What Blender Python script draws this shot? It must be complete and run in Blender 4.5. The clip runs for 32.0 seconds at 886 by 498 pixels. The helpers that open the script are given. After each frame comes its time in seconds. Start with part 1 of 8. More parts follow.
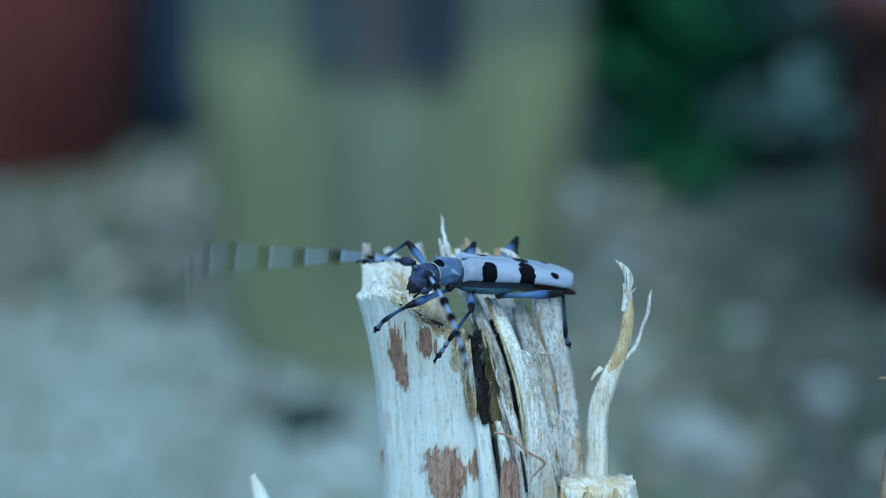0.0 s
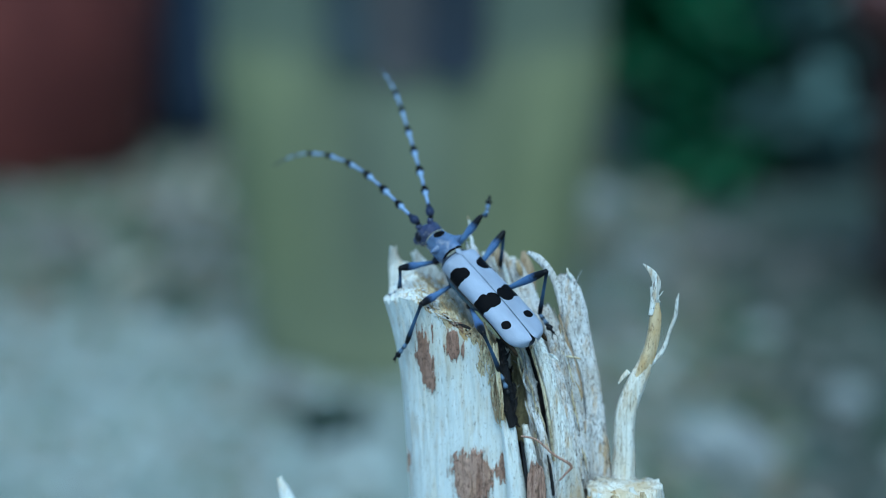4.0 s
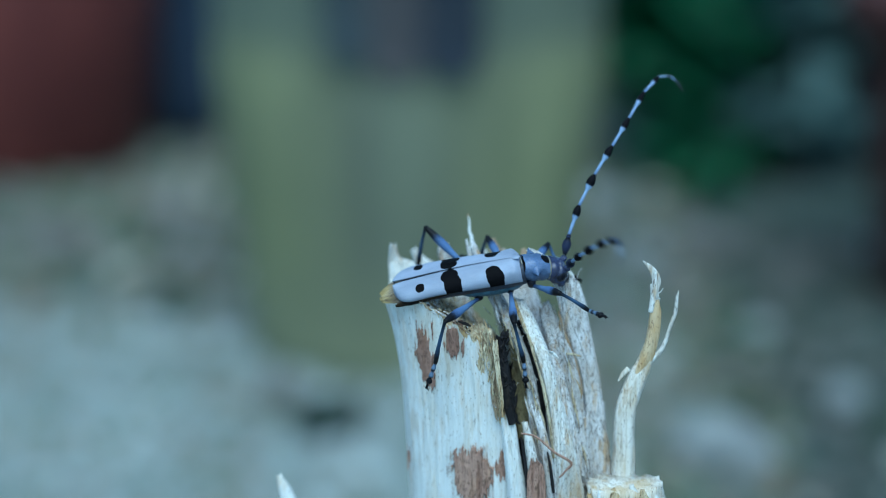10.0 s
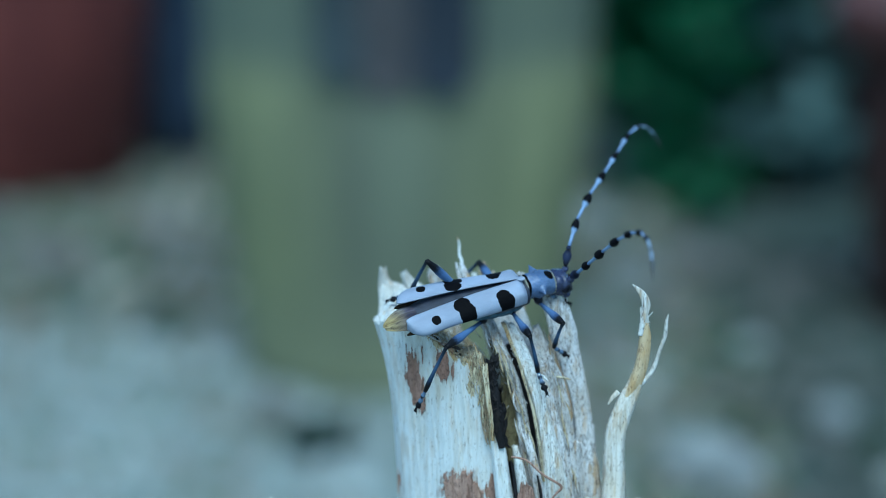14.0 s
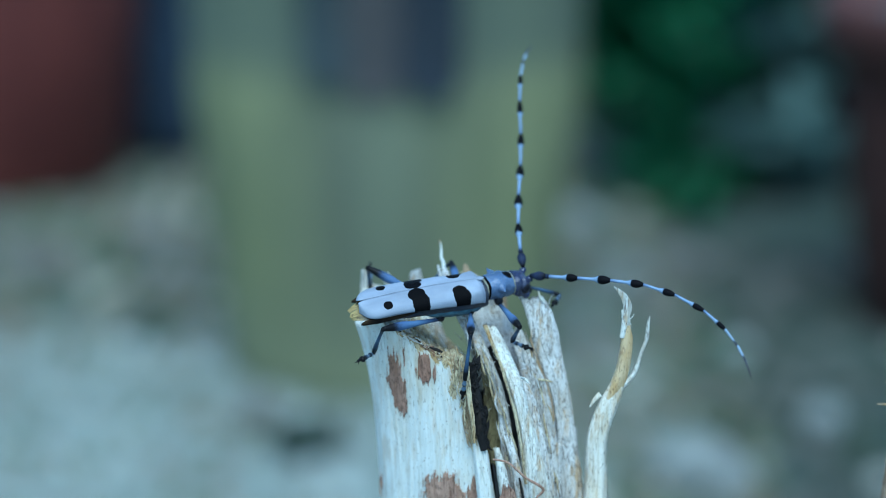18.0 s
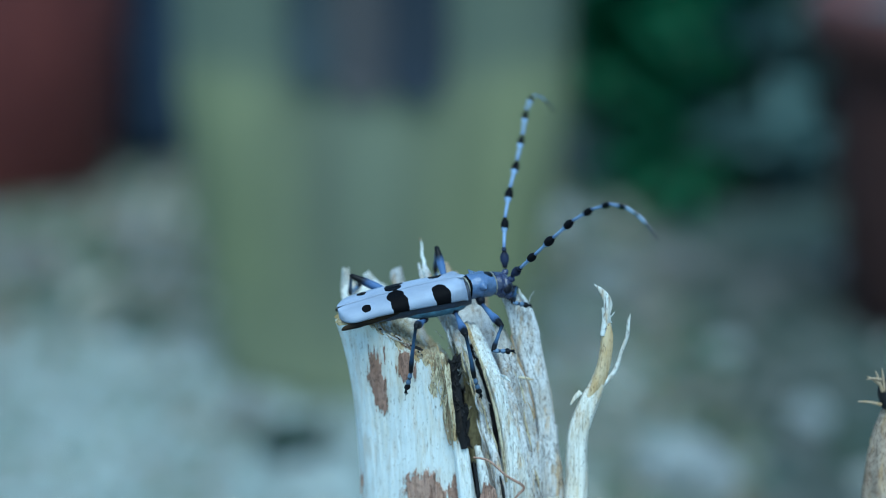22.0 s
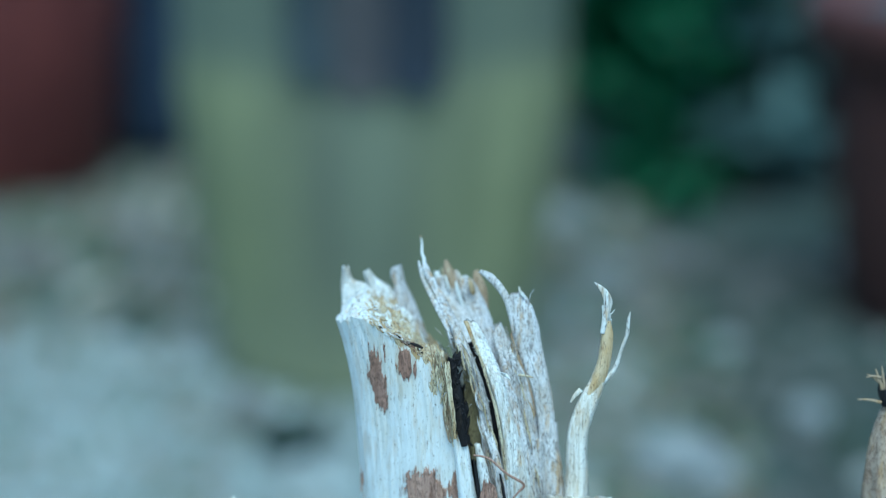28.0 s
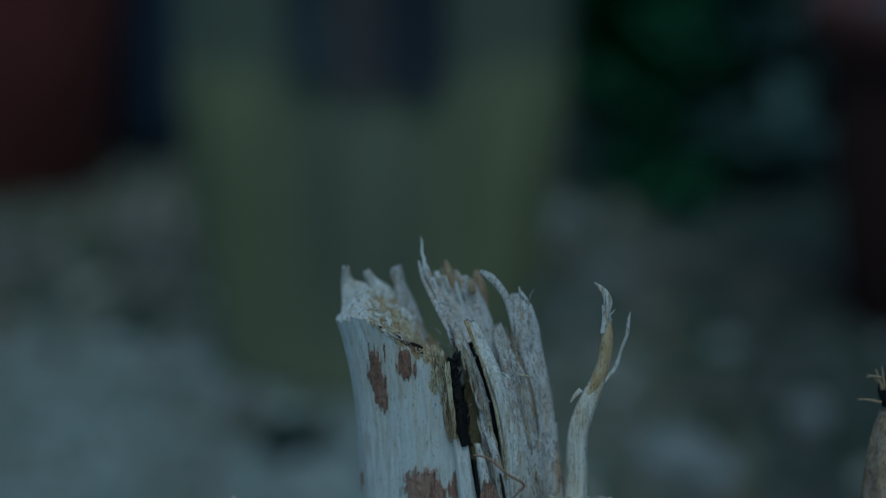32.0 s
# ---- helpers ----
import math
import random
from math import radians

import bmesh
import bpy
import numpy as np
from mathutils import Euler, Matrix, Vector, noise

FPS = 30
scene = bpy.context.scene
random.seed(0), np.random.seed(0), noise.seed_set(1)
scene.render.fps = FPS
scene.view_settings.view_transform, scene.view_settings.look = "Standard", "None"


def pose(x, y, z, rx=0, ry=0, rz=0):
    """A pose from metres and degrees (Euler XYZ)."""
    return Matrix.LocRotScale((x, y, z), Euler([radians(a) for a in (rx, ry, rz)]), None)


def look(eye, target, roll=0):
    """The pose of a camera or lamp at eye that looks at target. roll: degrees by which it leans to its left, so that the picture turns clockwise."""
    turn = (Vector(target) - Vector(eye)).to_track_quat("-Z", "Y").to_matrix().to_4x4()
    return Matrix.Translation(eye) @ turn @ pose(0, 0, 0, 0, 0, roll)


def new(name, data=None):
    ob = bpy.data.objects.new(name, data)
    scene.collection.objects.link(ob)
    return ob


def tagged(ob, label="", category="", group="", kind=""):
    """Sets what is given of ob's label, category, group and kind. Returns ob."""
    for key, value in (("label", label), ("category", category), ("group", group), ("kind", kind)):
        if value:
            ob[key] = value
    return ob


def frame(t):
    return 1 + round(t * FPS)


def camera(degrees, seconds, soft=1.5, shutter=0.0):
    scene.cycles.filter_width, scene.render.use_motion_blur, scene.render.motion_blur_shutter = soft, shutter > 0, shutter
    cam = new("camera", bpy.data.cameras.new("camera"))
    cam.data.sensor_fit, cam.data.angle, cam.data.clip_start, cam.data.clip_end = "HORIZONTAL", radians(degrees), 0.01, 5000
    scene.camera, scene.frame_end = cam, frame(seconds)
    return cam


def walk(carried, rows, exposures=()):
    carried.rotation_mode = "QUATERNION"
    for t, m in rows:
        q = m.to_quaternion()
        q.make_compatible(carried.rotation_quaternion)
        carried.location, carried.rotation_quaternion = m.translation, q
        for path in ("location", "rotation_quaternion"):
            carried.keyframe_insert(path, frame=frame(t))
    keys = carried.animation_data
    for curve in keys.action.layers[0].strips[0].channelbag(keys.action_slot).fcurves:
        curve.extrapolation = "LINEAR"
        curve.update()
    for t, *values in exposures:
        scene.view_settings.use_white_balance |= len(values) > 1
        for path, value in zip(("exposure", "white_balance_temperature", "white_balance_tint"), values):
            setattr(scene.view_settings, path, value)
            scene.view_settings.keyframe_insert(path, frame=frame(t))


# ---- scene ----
MM = 0.001
cam = camera(22, 32.0, soft=0.6, shutter=0.6)
cam.data.dof.use_dof = True
cam.data.dof.focus_distance = 0.390
cam.data.dof.aperture_fstop = 7.4
walk(cam, [
    (0, pose(-0.00117, -0.39, 0.35902, 75.5749, 0, 0.3658)),
    (0.5, pose(-0.00128, -0.39, 0.35904, 75.5724, 0, 0.3819)),
    (1, pose(-0.00146, -0.39, 0.35908, 75.5671, 0, 0.3787)),
    (1.5, pose(-0.00171, -0.39, 0.35913, 75.5702, 0, 0.3853)),
    (2, pose(-0.00199, -0.39, 0.35918, 75.5846, 0, 0.4982)),
    (2.5, pose(-0.00222, -0.39, 0.35920, 75.6142, 0, 0.6596)),
    (3, pose(-0.00239, -0.39, 0.35922, 75.6230, 0, 0.6902)),
    (3.5, pose(-0.00251, -0.39, 0.35923, 75.6214, 0, 0.8141)),
    (5.5, pose(-0.00349, -0.39, 0.35930, 75.6327, 0, 0.8592)),
    (6, pose(-0.00342, -0.39, 0.35929, 75.6341, 0, 0.8461)),
    (6.5, pose(-0.00337, -0.39, 0.35927, 75.6363, 0, 0.8539)),
    (7, pose(-0.00337, -0.39, 0.35926, 75.6387, 0, 0.8321)),
    (7.5, pose(-0.00342, -0.39, 0.35925, 75.6190, 0, 0.8031)),
    (8, pose(-0.00348, -0.39, 0.35924, 75.6200, 0, 0.7949)),
    (8.5, pose(-0.00351, -0.39, 0.35923, 75.6002, 0, 0.7678)),
    (9, pose(-0.00351, -0.39, 0.35921, 75.6020, 0, 0.7907)),
    (9.5, pose(-0.00349, -0.39, 0.35921, 75.6022, 0, 0.7711)),
    (10, pose(-0.00345, -0.39, 0.35924, 75.5546, 0, 0.7335)),
    (10.5, pose(-0.00340, -0.39, 0.35930, 75.5249, 0, 0.7302)),
    (11, pose(-0.00333, -0.39, 0.35941, 75.5084, 0, 0.7181)),
    (11.5, pose(-0.00329, -0.39, 0.35960, 75.4809, 0, 0.7231)),
    (12, pose(-0.00328, -0.39, 0.35983, 75.4376, 0, 0.7041)),
    (12.5, pose(-0.00326, -0.39, 0.36002, 75.4420, 0, 0.6853)),
    (12.6, pose(-0.00325, -0.39, 0.36006, 75.4652, 0, 0.6789)),
    (12.7, pose(-0.00325, -0.39, 0.36010, 75.5452, 0, 0.6726)),
    (12.8, pose(-0.00324, -0.39, 0.36013, 75.6680, 0, 0.6664)),
    (12.9, pose(-0.00323, -0.39, 0.36017, 75.7906, 0, 0.6604)),
    (13, pose(-0.00323, -0.39, 0.36020, 75.8841, 0, 0.6460)),
    (13.5, pose(-0.00315, -0.39, 0.36040, 75.9098, 0, 0.6131)),
    (14, pose(-0.00300, -0.39, 0.36062, 75.9543, 0, 0.5371)),
    (14.5, pose(-0.00282, -0.39, 0.36081, 75.9925, 0, 0.4645)),
    (16.5, pose(-0.00163, -0.39, 0.36058, 76.0031, 0, 0.2232)),
    (17, pose(-0.00159, -0.39, 0.36055, 76.0189, 0, 0.2500)),
    (17.5, pose(-0.00157, -0.39, 0.36052, 76.0339, 0, 0.2529)),
    (18, pose(-0.00153, -0.39, 0.36050, 76.0371, 0, 0.2800)),
    (18.5, pose(-0.00139, -0.39, 0.36045, 76.0541, 0, 0.3013)),
    (19, pose(-0.00109, -0.39, 0.36036, 76.0790, 0, 0.3217)),
    (19.5, pose(-0.00070, -0.39, 0.36021, 76.1214, 0, 0.2469)),
    (20, pose(-0.00033, -0.39, 0.36005, 76.1448, 0, 0.1702)),
    (20.5, pose(-0.00003, -0.39, 0.35992, 76.1531, 0, 0.0828)),
    (21, pose(0.00015, -0.39, 0.35985, 76.1306, 0, 0.0438)),
    (21.5, pose(0.00021, -0.39, 0.35984, 76.1099, 0, 0.0526)),
    (22, pose(0.00019, -0.39, 0.35987, 76.0730, 0, 0.0271)),
    (22.5, pose(0.00013, -0.39, 0.35991, 76.0339, 0, -0.0233)),
    (23, pose(0.00008, -0.39, 0.35995, 76.0175, 0, -0.0317)),
    (23.5, pose(0.00003, -0.39, 0.35998, 76.0029, 0, 0.0044)),
    (24, pose(0.00001, -0.39, 0.35999, 76.0009, 0, 0.0012)),
    (24.5, pose(-0.00000, -0.39, 0.36000, 76.0000, 0, 0.0000)),
    (25, pose(-0.00000, -0.39, 0.36000, 76.0000, 0, 0.0000)),
    (25.5, pose(-0.00000, -0.39, 0.36000, 76.0000, 0, 0.0000)),
    (27.5, pose(-0.00000, -0.39, 0.36000, 76.0000, 0, 0.0000)),
    (28, pose(-0.00000, -0.39, 0.36000, 76.0000, 0, 0.0000)),
    (28.5, pose(-0.00000, -0.39, 0.36000, 76.0000, 0, 0.0000)),
    (29, pose(-0.00000, -0.39, 0.36000, 76.0000, 0, 0.0000)),
    (29.5, pose(-0.00000, -0.39, 0.36000, 76.0000, 0, 0.0000)),
    (30, pose(-0.00000, -0.39, 0.36000, 76.0000, 0, 0.0000)),
    (30.5, pose(-0.00000, -0.39, 0.36000, 76.0000, 0, 0.0000)),
    (31, pose(-0.00000, -0.39, 0.36000, 76.0000, 0, 0.0000)),
    (31.5, pose(-0.00000, -0.39, 0.36000, 76.0000, 0, 0.0000)),
    (32, pose(-0.00000, -0.39, 0.36000, 76.0000, 0, 0.0000)),
], exposures=[
    (0, 0.77, 4960, -14), (14.5, 0.77, 4960, -14), (16.5, 0.92, 4960, -15), (30.6, 0.92, 4960, -15), (31.0, 0.53, 4960, -15), (31.5, -0.22, 4960, -15), (32.0, -1.17, 4960, -15)])

# soft daylight under an overcast sky
world = bpy.data.worlds.new("overcast_sky")
scene.world = world
world.use_nodes = True
wn = world.node_tree.nodes
sky = wn.new("ShaderNodeTexSky")
sky.sky_type = "NISHITA"
sky.sun_disc = False
sky.sun_elevation = radians(59)
sky.sun_rotation = radians(178)
wn["Background"].inputs["Strength"].default_value = 0.10
world.node_tree.links.new(sky.outputs["Color"], wn["Background"].inputs["Color"])
sun = new("sun", bpy.data.lights.new("sun", "SUN"))
sun.data.energy = 1.6
sun.data.angle = radians(40)
sun.data.color = (1.0, 0.97, 0.92)
sun.matrix_world = look((0.1, -2.3, 4.0), (0, 0, 0))


# ---- materials ----
def mat(name):
    m = bpy.data.materials.new(name)
    m.use_nodes = True
    return m, m.node_tree.nodes, m.node_tree.links, m.node_tree.nodes["Principled BSDF"]


def coords(nodes, links, scale):
    """Object coordinates stretched by scale."""
    tc = nodes.new("ShaderNodeTexCoord")
    mp = nodes.new("ShaderNodeMapping")
    mp.inputs["Scale"].default_value = scale
    links.new(tc.outputs["Object"], mp.inputs["Vector"])
    return mp.outputs["Vector"]


def noise_tex(nodes, links, vec, scale, detail=5.0, rough=0.6):
    n = nodes.new("ShaderNodeTexNoise")
    n.inputs["Scale"].default_value = scale
    n.inputs["Detail"].default_value = detail
    n.inputs["Roughness"].default_value = rough
    links.new(vec, n.inputs["Vector"])
    return n.outputs["Fac"]


def ramp(nodes, links, fac, stops):
    r = nodes.new("ShaderNodeValToRGB")
    e = r.color_ramp.elements
    while len(e) < len(stops):
        e.new(0.5)
    for el, (p, c) in zip(e, stops):
        el.position = p
        el.color = (*c, 1) if len(c) == 3 else c
    links.new(fac, r.inputs["Fac"])
    return r.outputs["Color"]


def mixc(nodes, links, fac, a, b, mode="MIX"):
    m = nodes.new("ShaderNodeMix")
    m.data_type = "RGBA"
    m.blend_type = mode
    for sock, val in ((m.inputs[0], fac), (m.inputs[6], a), (m.inputs[7], b)):
        if isinstance(val, (int, float)):
            sock.default_value = val
        elif isinstance(val, tuple):
            sock.default_value = (*val, 1)
        else:
            links.new(val, sock)
    return m.outputs[2]


def bump(nodes, links, bsdf, height, strength, dist):
    b = nodes.new("ShaderNodeBump")
    b.inputs["Strength"].default_value = strength
    b.inputs["Distance"].default_value = dist
    links.new(height, b.inputs["Height"])
    links.new(b.outputs["Normal"], bsdf.inputs["Normal"])


def wood_mat(name, light, mid, dark, speck=0.62, grain=(900, 900, 60), rough=0.75, streak=0.5, tan=0.5, relief=0.9):
    """Weathered fibrous wood: streaks along the grain at two widths, stains, dark dashes and pits."""
    m, n, l, b = mat(name)
    fibre = noise_tex(n, l, coords(n, l, grain), 1.0, 6, 0.65)
    hair = noise_tex(n, l, coords(n, l, (grain[0] * 3.2, grain[1] * 3.2, grain[2] * 1.6)), 1.0, 4, 0.6)
    stain = noise_tex(n, l, coords(n, l, (1, 1, 0.35)), 160, 5, 0.65)
    spots = noise_tex(n, l, coords(n, l, (1, 1, 0.30)), 4200, 3, 0.55)
    pits = noise_tex(n, l, coords(n, l, (1, 1, 0.45)), 1500, 4, 0.6)
    c1 = ramp(n, l, fibre, [(0.30, mid), (0.48, light), (0.8, tuple(min(1, 1.12 * x) for x in light))])
    c1 = mixc(n, l, ramp(n, l, hair, [(0.30, (streak, streak, streak)), (0.50, (0, 0, 0))]), c1, tuple(0.55 * x for x in mid))
    c2 = mixc(n, l, ramp(n, l, stain, [(0.50, (0, 0, 0)), (0.66, (0.8, 0.8, 0.8))]), c1, mid)
    rust = noise_tex(n, l, coords(n, l, (1, 1, 0.16)), 620, 5, 0.7)
    c2 = mixc(n, l, ramp(n, l, rust, [(0.52, (0, 0, 0)), (0.64, (tan, tan, tan))]), c2, (0.42, 0.26, 0.09))
    cloud = noise_tex(n, l, coords(n, l, (1, 1, 0.5)), 330, 4, 0.6)
    c2 = mixc(n, l, ramp(n, l, cloud, [(0.40, (0.22, 0.22, 0.22)), (0.56, (0, 0, 0))]), c2, tuple(x * k for x, k in zip(mid, (0.78, 0.84, 0.92))))
    ticks = noise_tex(n, l, coords(n, l, (1, 1, 0.14)), 2300, 3, 0.6)
    c2 = mixc(n, l, ramp(n, l, ticks, [(speck + 0.02, (0, 0, 0)), (speck + 0.07, (0.6, 0.6, 0.6))]), c2, dark)
    c3 = mixc(n, l, ramp(n, l, spots, [(speck, (0, 0, 0)), (speck + 0.06, (0.7, 0.7, 0.7))]), c2, dark)
    c4 = mixc(n, l, ramp(n, l, pits, [(speck + 0.05, (0, 0, 0)), (speck + 0.13, (0.75, 0.75, 0.75))]), c3, dark)
    l.new(c4, b.inputs["Base Color"])
    b.inputs["Roughness"].default_value = rough
    b.inputs["Specular IOR Level"].default_value = 0.25
    bump(n, l, b, mixc(n, l, 0.15, mixc(n, l, 0.5, fibre, hair), spots), relief, 0.0006)
    return m


WOOD = wood_mat("bleached_wood", (0.70, 0.725, 0.725), (0.60, 0.575, 0.50), (0.14, 0.10, 0.065), 0.635, (600, 600, 50), streak=0.30, tan=0.30, relief=0.7)
WOOD_GREY = wood_mat("weathered_grey_wood", (0.68, 0.68, 0.69), (0.45, 0.41, 0.36), (0.09, 0.07, 0.055), 0.565, (800, 800, 55), streak=0.65, tan=0.75)
WOOD_TORN = wood_mat("torn_yellow_wood", (0.58, 0.52, 0.37), (0.39, 0.26, 0.115), (0.06, 0.035, 0.02), 0.565, (700, 700, 70), streak=0.6, tan=0.8)
# near-black for rot, with the shade inside the cracks put into the colour
WOOD_DARK = wood_mat("rot_and_shade_wood", (0.017, 0.016, 0.019), (0.008, 0.007, 0.008), (0.004, 0.004, 0.004), 0.55, tan=0.03)
WOOD_MID = wood_mat("streaked_pale_wood", (0.78, 0.79, 0.77), (0.50, 0.45, 0.37), (0.10, 0.07, 0.05), 0.59, (800, 800, 50), streak=0.55, tan=0.68)
WOOD_TAN = wood_mat("tan_bark_twig", (0.78, 0.76, 0.70), (0.55, 0.43, 0.26), (0.14, 0.09, 0.05), 0.61, (600, 600, 70), streak=0.5, tan=0.45)
WOOD_INNER = wood_mat("olive_inner_wood", (0.30, 0.26, 0.14), (0.18, 0.14, 0.07), (0.04, 0.03, 0.02), 0.58, tan=0.1)
WOOD_RUST = wood_mat("rust_brown_wood", (0.40, 0.31, 0.21), (0.27, 0.18, 0.10), (0.08, 0.05, 0.03), 0.60, (600, 600, 80), streak=0.6)
BARK = wood_mat("brown_bark", (0.42, 0.275, 0.215), (0.26, 0.145, 0.105), (0.09, 0.055, 0.04), 0.56, (900, 900, 90), 0.85, 0.9, 0.15)
WOOD_ORANGE = wood_mat("tan_orange_twig_bark", (0.62, 0.50, 0.32), (0.46, 0.28, 0.10), (0.14, 0.08, 0.04), 0.60, (500, 500, 70), streak=0.6)
BARK_PALE = wood_mat("pale_flaking_bark", (0.42, 0.33, 0.25), (0.23, 0.14, 0.09), (0.08, 0.05, 0.03), 0.56, (420, 420, 500), 0.85, 0.6)


# ---- building helpers ----
def mesh_of(name, verts, faces, smooth=True):
    me = bpy.data.meshes.new(name)
    me.from_pydata(verts, [], faces)
    me.update()
    if smooth:
        me.polygons.foreach_set("use_smooth", [True] * len(me.polygons))
    return me


def add(name, me, material, parent=None, label=""):
    """A mesh as an object of its own, at top level or under a thing or part."""
    ob = new(name, me)
    if material is not None and not me.materials:
        me.materials.append(material)
    if parent is not None:
        ob.parent = parent
    if label:
        ob["label"] = label
    return ob


def nz(x, y, z):
    return noise.noise(Vector((x, y, z)))


def catmull(pts, s):
    """Point at s (0..1) on a smooth line through pts (tuples of any length)."""
    n = len(pts) - 1
    u = min(max(s, 0.0), 1.0) * n
    i = min(int(u), n - 1)
    f = u - i
    p0, p1, p2, p3 = (pts[max(i - 1, 0)], pts[i], pts[i + 1], pts[min(i + 2, n)])
    return tuple(0.5 * (2 * b + (c - a) * f + (2 * a - 5 * b + 4 * c - d) * f * f + (3 * b - a - 3 * c + d) * f ** 3)
                 for a, b, c, d in zip(p0, p1, p2, p3))


def loft(path, widths, thick, rings=60, sides=16, square=3.0, ridge=0.10, seed=0.0, turn=0.0, fringe=0.0, facing=(0, -1, 0)):
    """A splinter, twig or limb: a rounded-square section swept along path (mm). Sections are widest across the line of sight to facing.
    ridge: depth of the grooves along the grain, as a share of the width; fringe: raggedness of the top end in mm."""
    verts, faces = [], []
    for j in range(rings + 1):
        s = j / rings
        c = Vector(catmull(path, s))
        d = (Vector(catmull(path, min(1, s + 0.02))) - Vector(catmull(path, max(0, s - 0.02)))).normalized()
        side = d.cross(Vector(facing)).normalized()
        nor = side.cross(d).normalized()
        a = turn * s
        side, nor = side * math.cos(a) + nor * math.sin(a), nor * math.cos(a) - side * math.sin(a)
        w = catmull([(x,) for x in widths], s)[0] / 2
        t = catmull([(x,) for x in thick], s)[0] / 2
        for i in range(sides):
            th = 2 * math.pi * i / sides
            ct, st = math.cos(th), math.sin(th)
            k = (abs(ct) ** square + abs(st) ** square) ** (-1 / square)
            g = 1 + ridge * (2.2 * nz(3 * ct + seed, 3 * st, c.length * 0.03 + seed) + 1.4 * nz(9 * ct, 9 * st + seed, c.length * 0.08) + 0.6 * nz(9 * ct, 6 * st + seed, c.length * 0.9))
            p = c + side * (w * k * ct * g) + nor * (t * k * st * g)
            if fringe and j == 0:
                p -= d * fringe * (0.5 + nz(5 * ct + seed, 5 * st, seed))
            verts.append(p * MM)
    for j in range(rings):
        for i in range(sides):
            a, b = j * sides + i, j * sides + (i + 1) % sides
            faces.append((a, b, b + sides, a + sides))
    for j, flip in ((0, True), (rings, False)):
        ring = [j * sides + i for i in range(sides)]
        verts.append(sum((Vector(verts[k]) for k in ring), Vector()) / sides)
        for i in range(sides):
            a, b = ring[i], ring[(i + 1) % sides]
            faces.append((b, a, len(verts) - 1) if flip else (a, b, len(verts) - 1))
    return verts, faces


# ---- the broken stump ----
def lean(z):
    """Sideways shift (mm) of the stump's grain at the height z (mm): upright below, tilting over near the break."""
    return 4.7 * (1 - math.exp(-(253 - z) / 12.0)) + 0.038 * (253 - z) if z < 253 else -0.36 * (z - 253)


def prism(section, top, bottom, rings=90, n=170, caps=26, amp=0.35, seed=0.0, zc=250.0, groove=1.0):
    """A piece of split wood: section (x, y in mm at the height zc) drawn up the leaning grain to the ragged height top(x, y)."""
    m = len(section)
    per = [0.0]
    for i in range(m):
        a, b = section[i], section[(i + 1) % m]
        per.append(per[-1] + math.dist(a, b))
    ring = []
    for k in range(n):
        d = per[-1] * k / n
        i = max(j for j in range(m) if per[j] <= d)
        f = (d - per[i]) / max(per[i + 1] - per[i], 1e-6)
        a, b = section[i], section[(i + 1) % m]
        ring.append((a[0] + (b[0] - a[0]) * f, a[1] + (b[1] - a[1]) * f))
    cx, cy = sum(p[0] for p in ring) / n, sum(p[1] for p in ring) / n
    verts, faces = [], []

    def put(x, y, z, wob):
        r = math.hypot(x - cx, y - cy) + 1e-6
        g = amp * (1.6 * nz(x * 0.22 + seed, y * 0.22, z * 0.012) + 1.1 * nz(x * 0.8, y * 0.8 + seed, z * 0.03) + 0.5 * nz(x * 2.4 + seed, y * 2.4, z * 0.16)) * wob
        g -= 0.45 * groove * max(0.0, 1 - abs(nz(x * 0.55 + seed, y * 0.55, z * 0.014 + 5)) / 0.07) * wob
        g -= 0.25 * groove * max(0.0, 1 - abs(nz(x * 1.3 + seed, y * 1.3, z * 0.03 + 9)) / 0.10) * wob
        grow = 1 + 0.0009 * (zc - z) if z < zc else 1.0
        verts.append(((cx + (x - cx) * (grow + g / r) + lean(z) - lean(zc)) * MM, (cy + (y - cy) * (grow + g / r)) * MM, z * MM))

    for j in range(rings + 1):
        s = (j / rings) ** 1.7
        for x, y in ring:
            t = top(x, y)
            put(x, y, t - (t - bottom) * s, 1)
    for j in range(rings):
        for i in range(n):
            a, b = j * n + i, j * n + (i + 1) % n
            faces.append((a, a + n, b + n, b))
    last = list(range(n))
    for c in range(1, caps):
        f = 1 - c / caps
        start = len(verts)
        for x, y in ring:
            xx, yy = cx + (x - cx) * f, cy + (y - cy) * f
            put(xx, yy, top(xx, yy), 1)
        for i in range(n):
            a, b = last[i], last[(i + 1) % n]
            faces.append((a, b, start + (i + 1) % n, start + i))
        last = list(range(start, start + n))
    put(cx, cy, top(cx, cy), 0)
    for i in range(n):
        faces.append((last[i], last[(i + 1) % n], len(verts) - 1))
    return verts, faces


def arc(cx, cy, rx, ry, a0, a1, n=24):
    return [(cx + rx * math.cos(radians(a0 + (a1 - a0) * i / n)), cy + ry * math.sin(radians(a0 + (a1 - a0) * i / n))) for i in range(n + 1)]


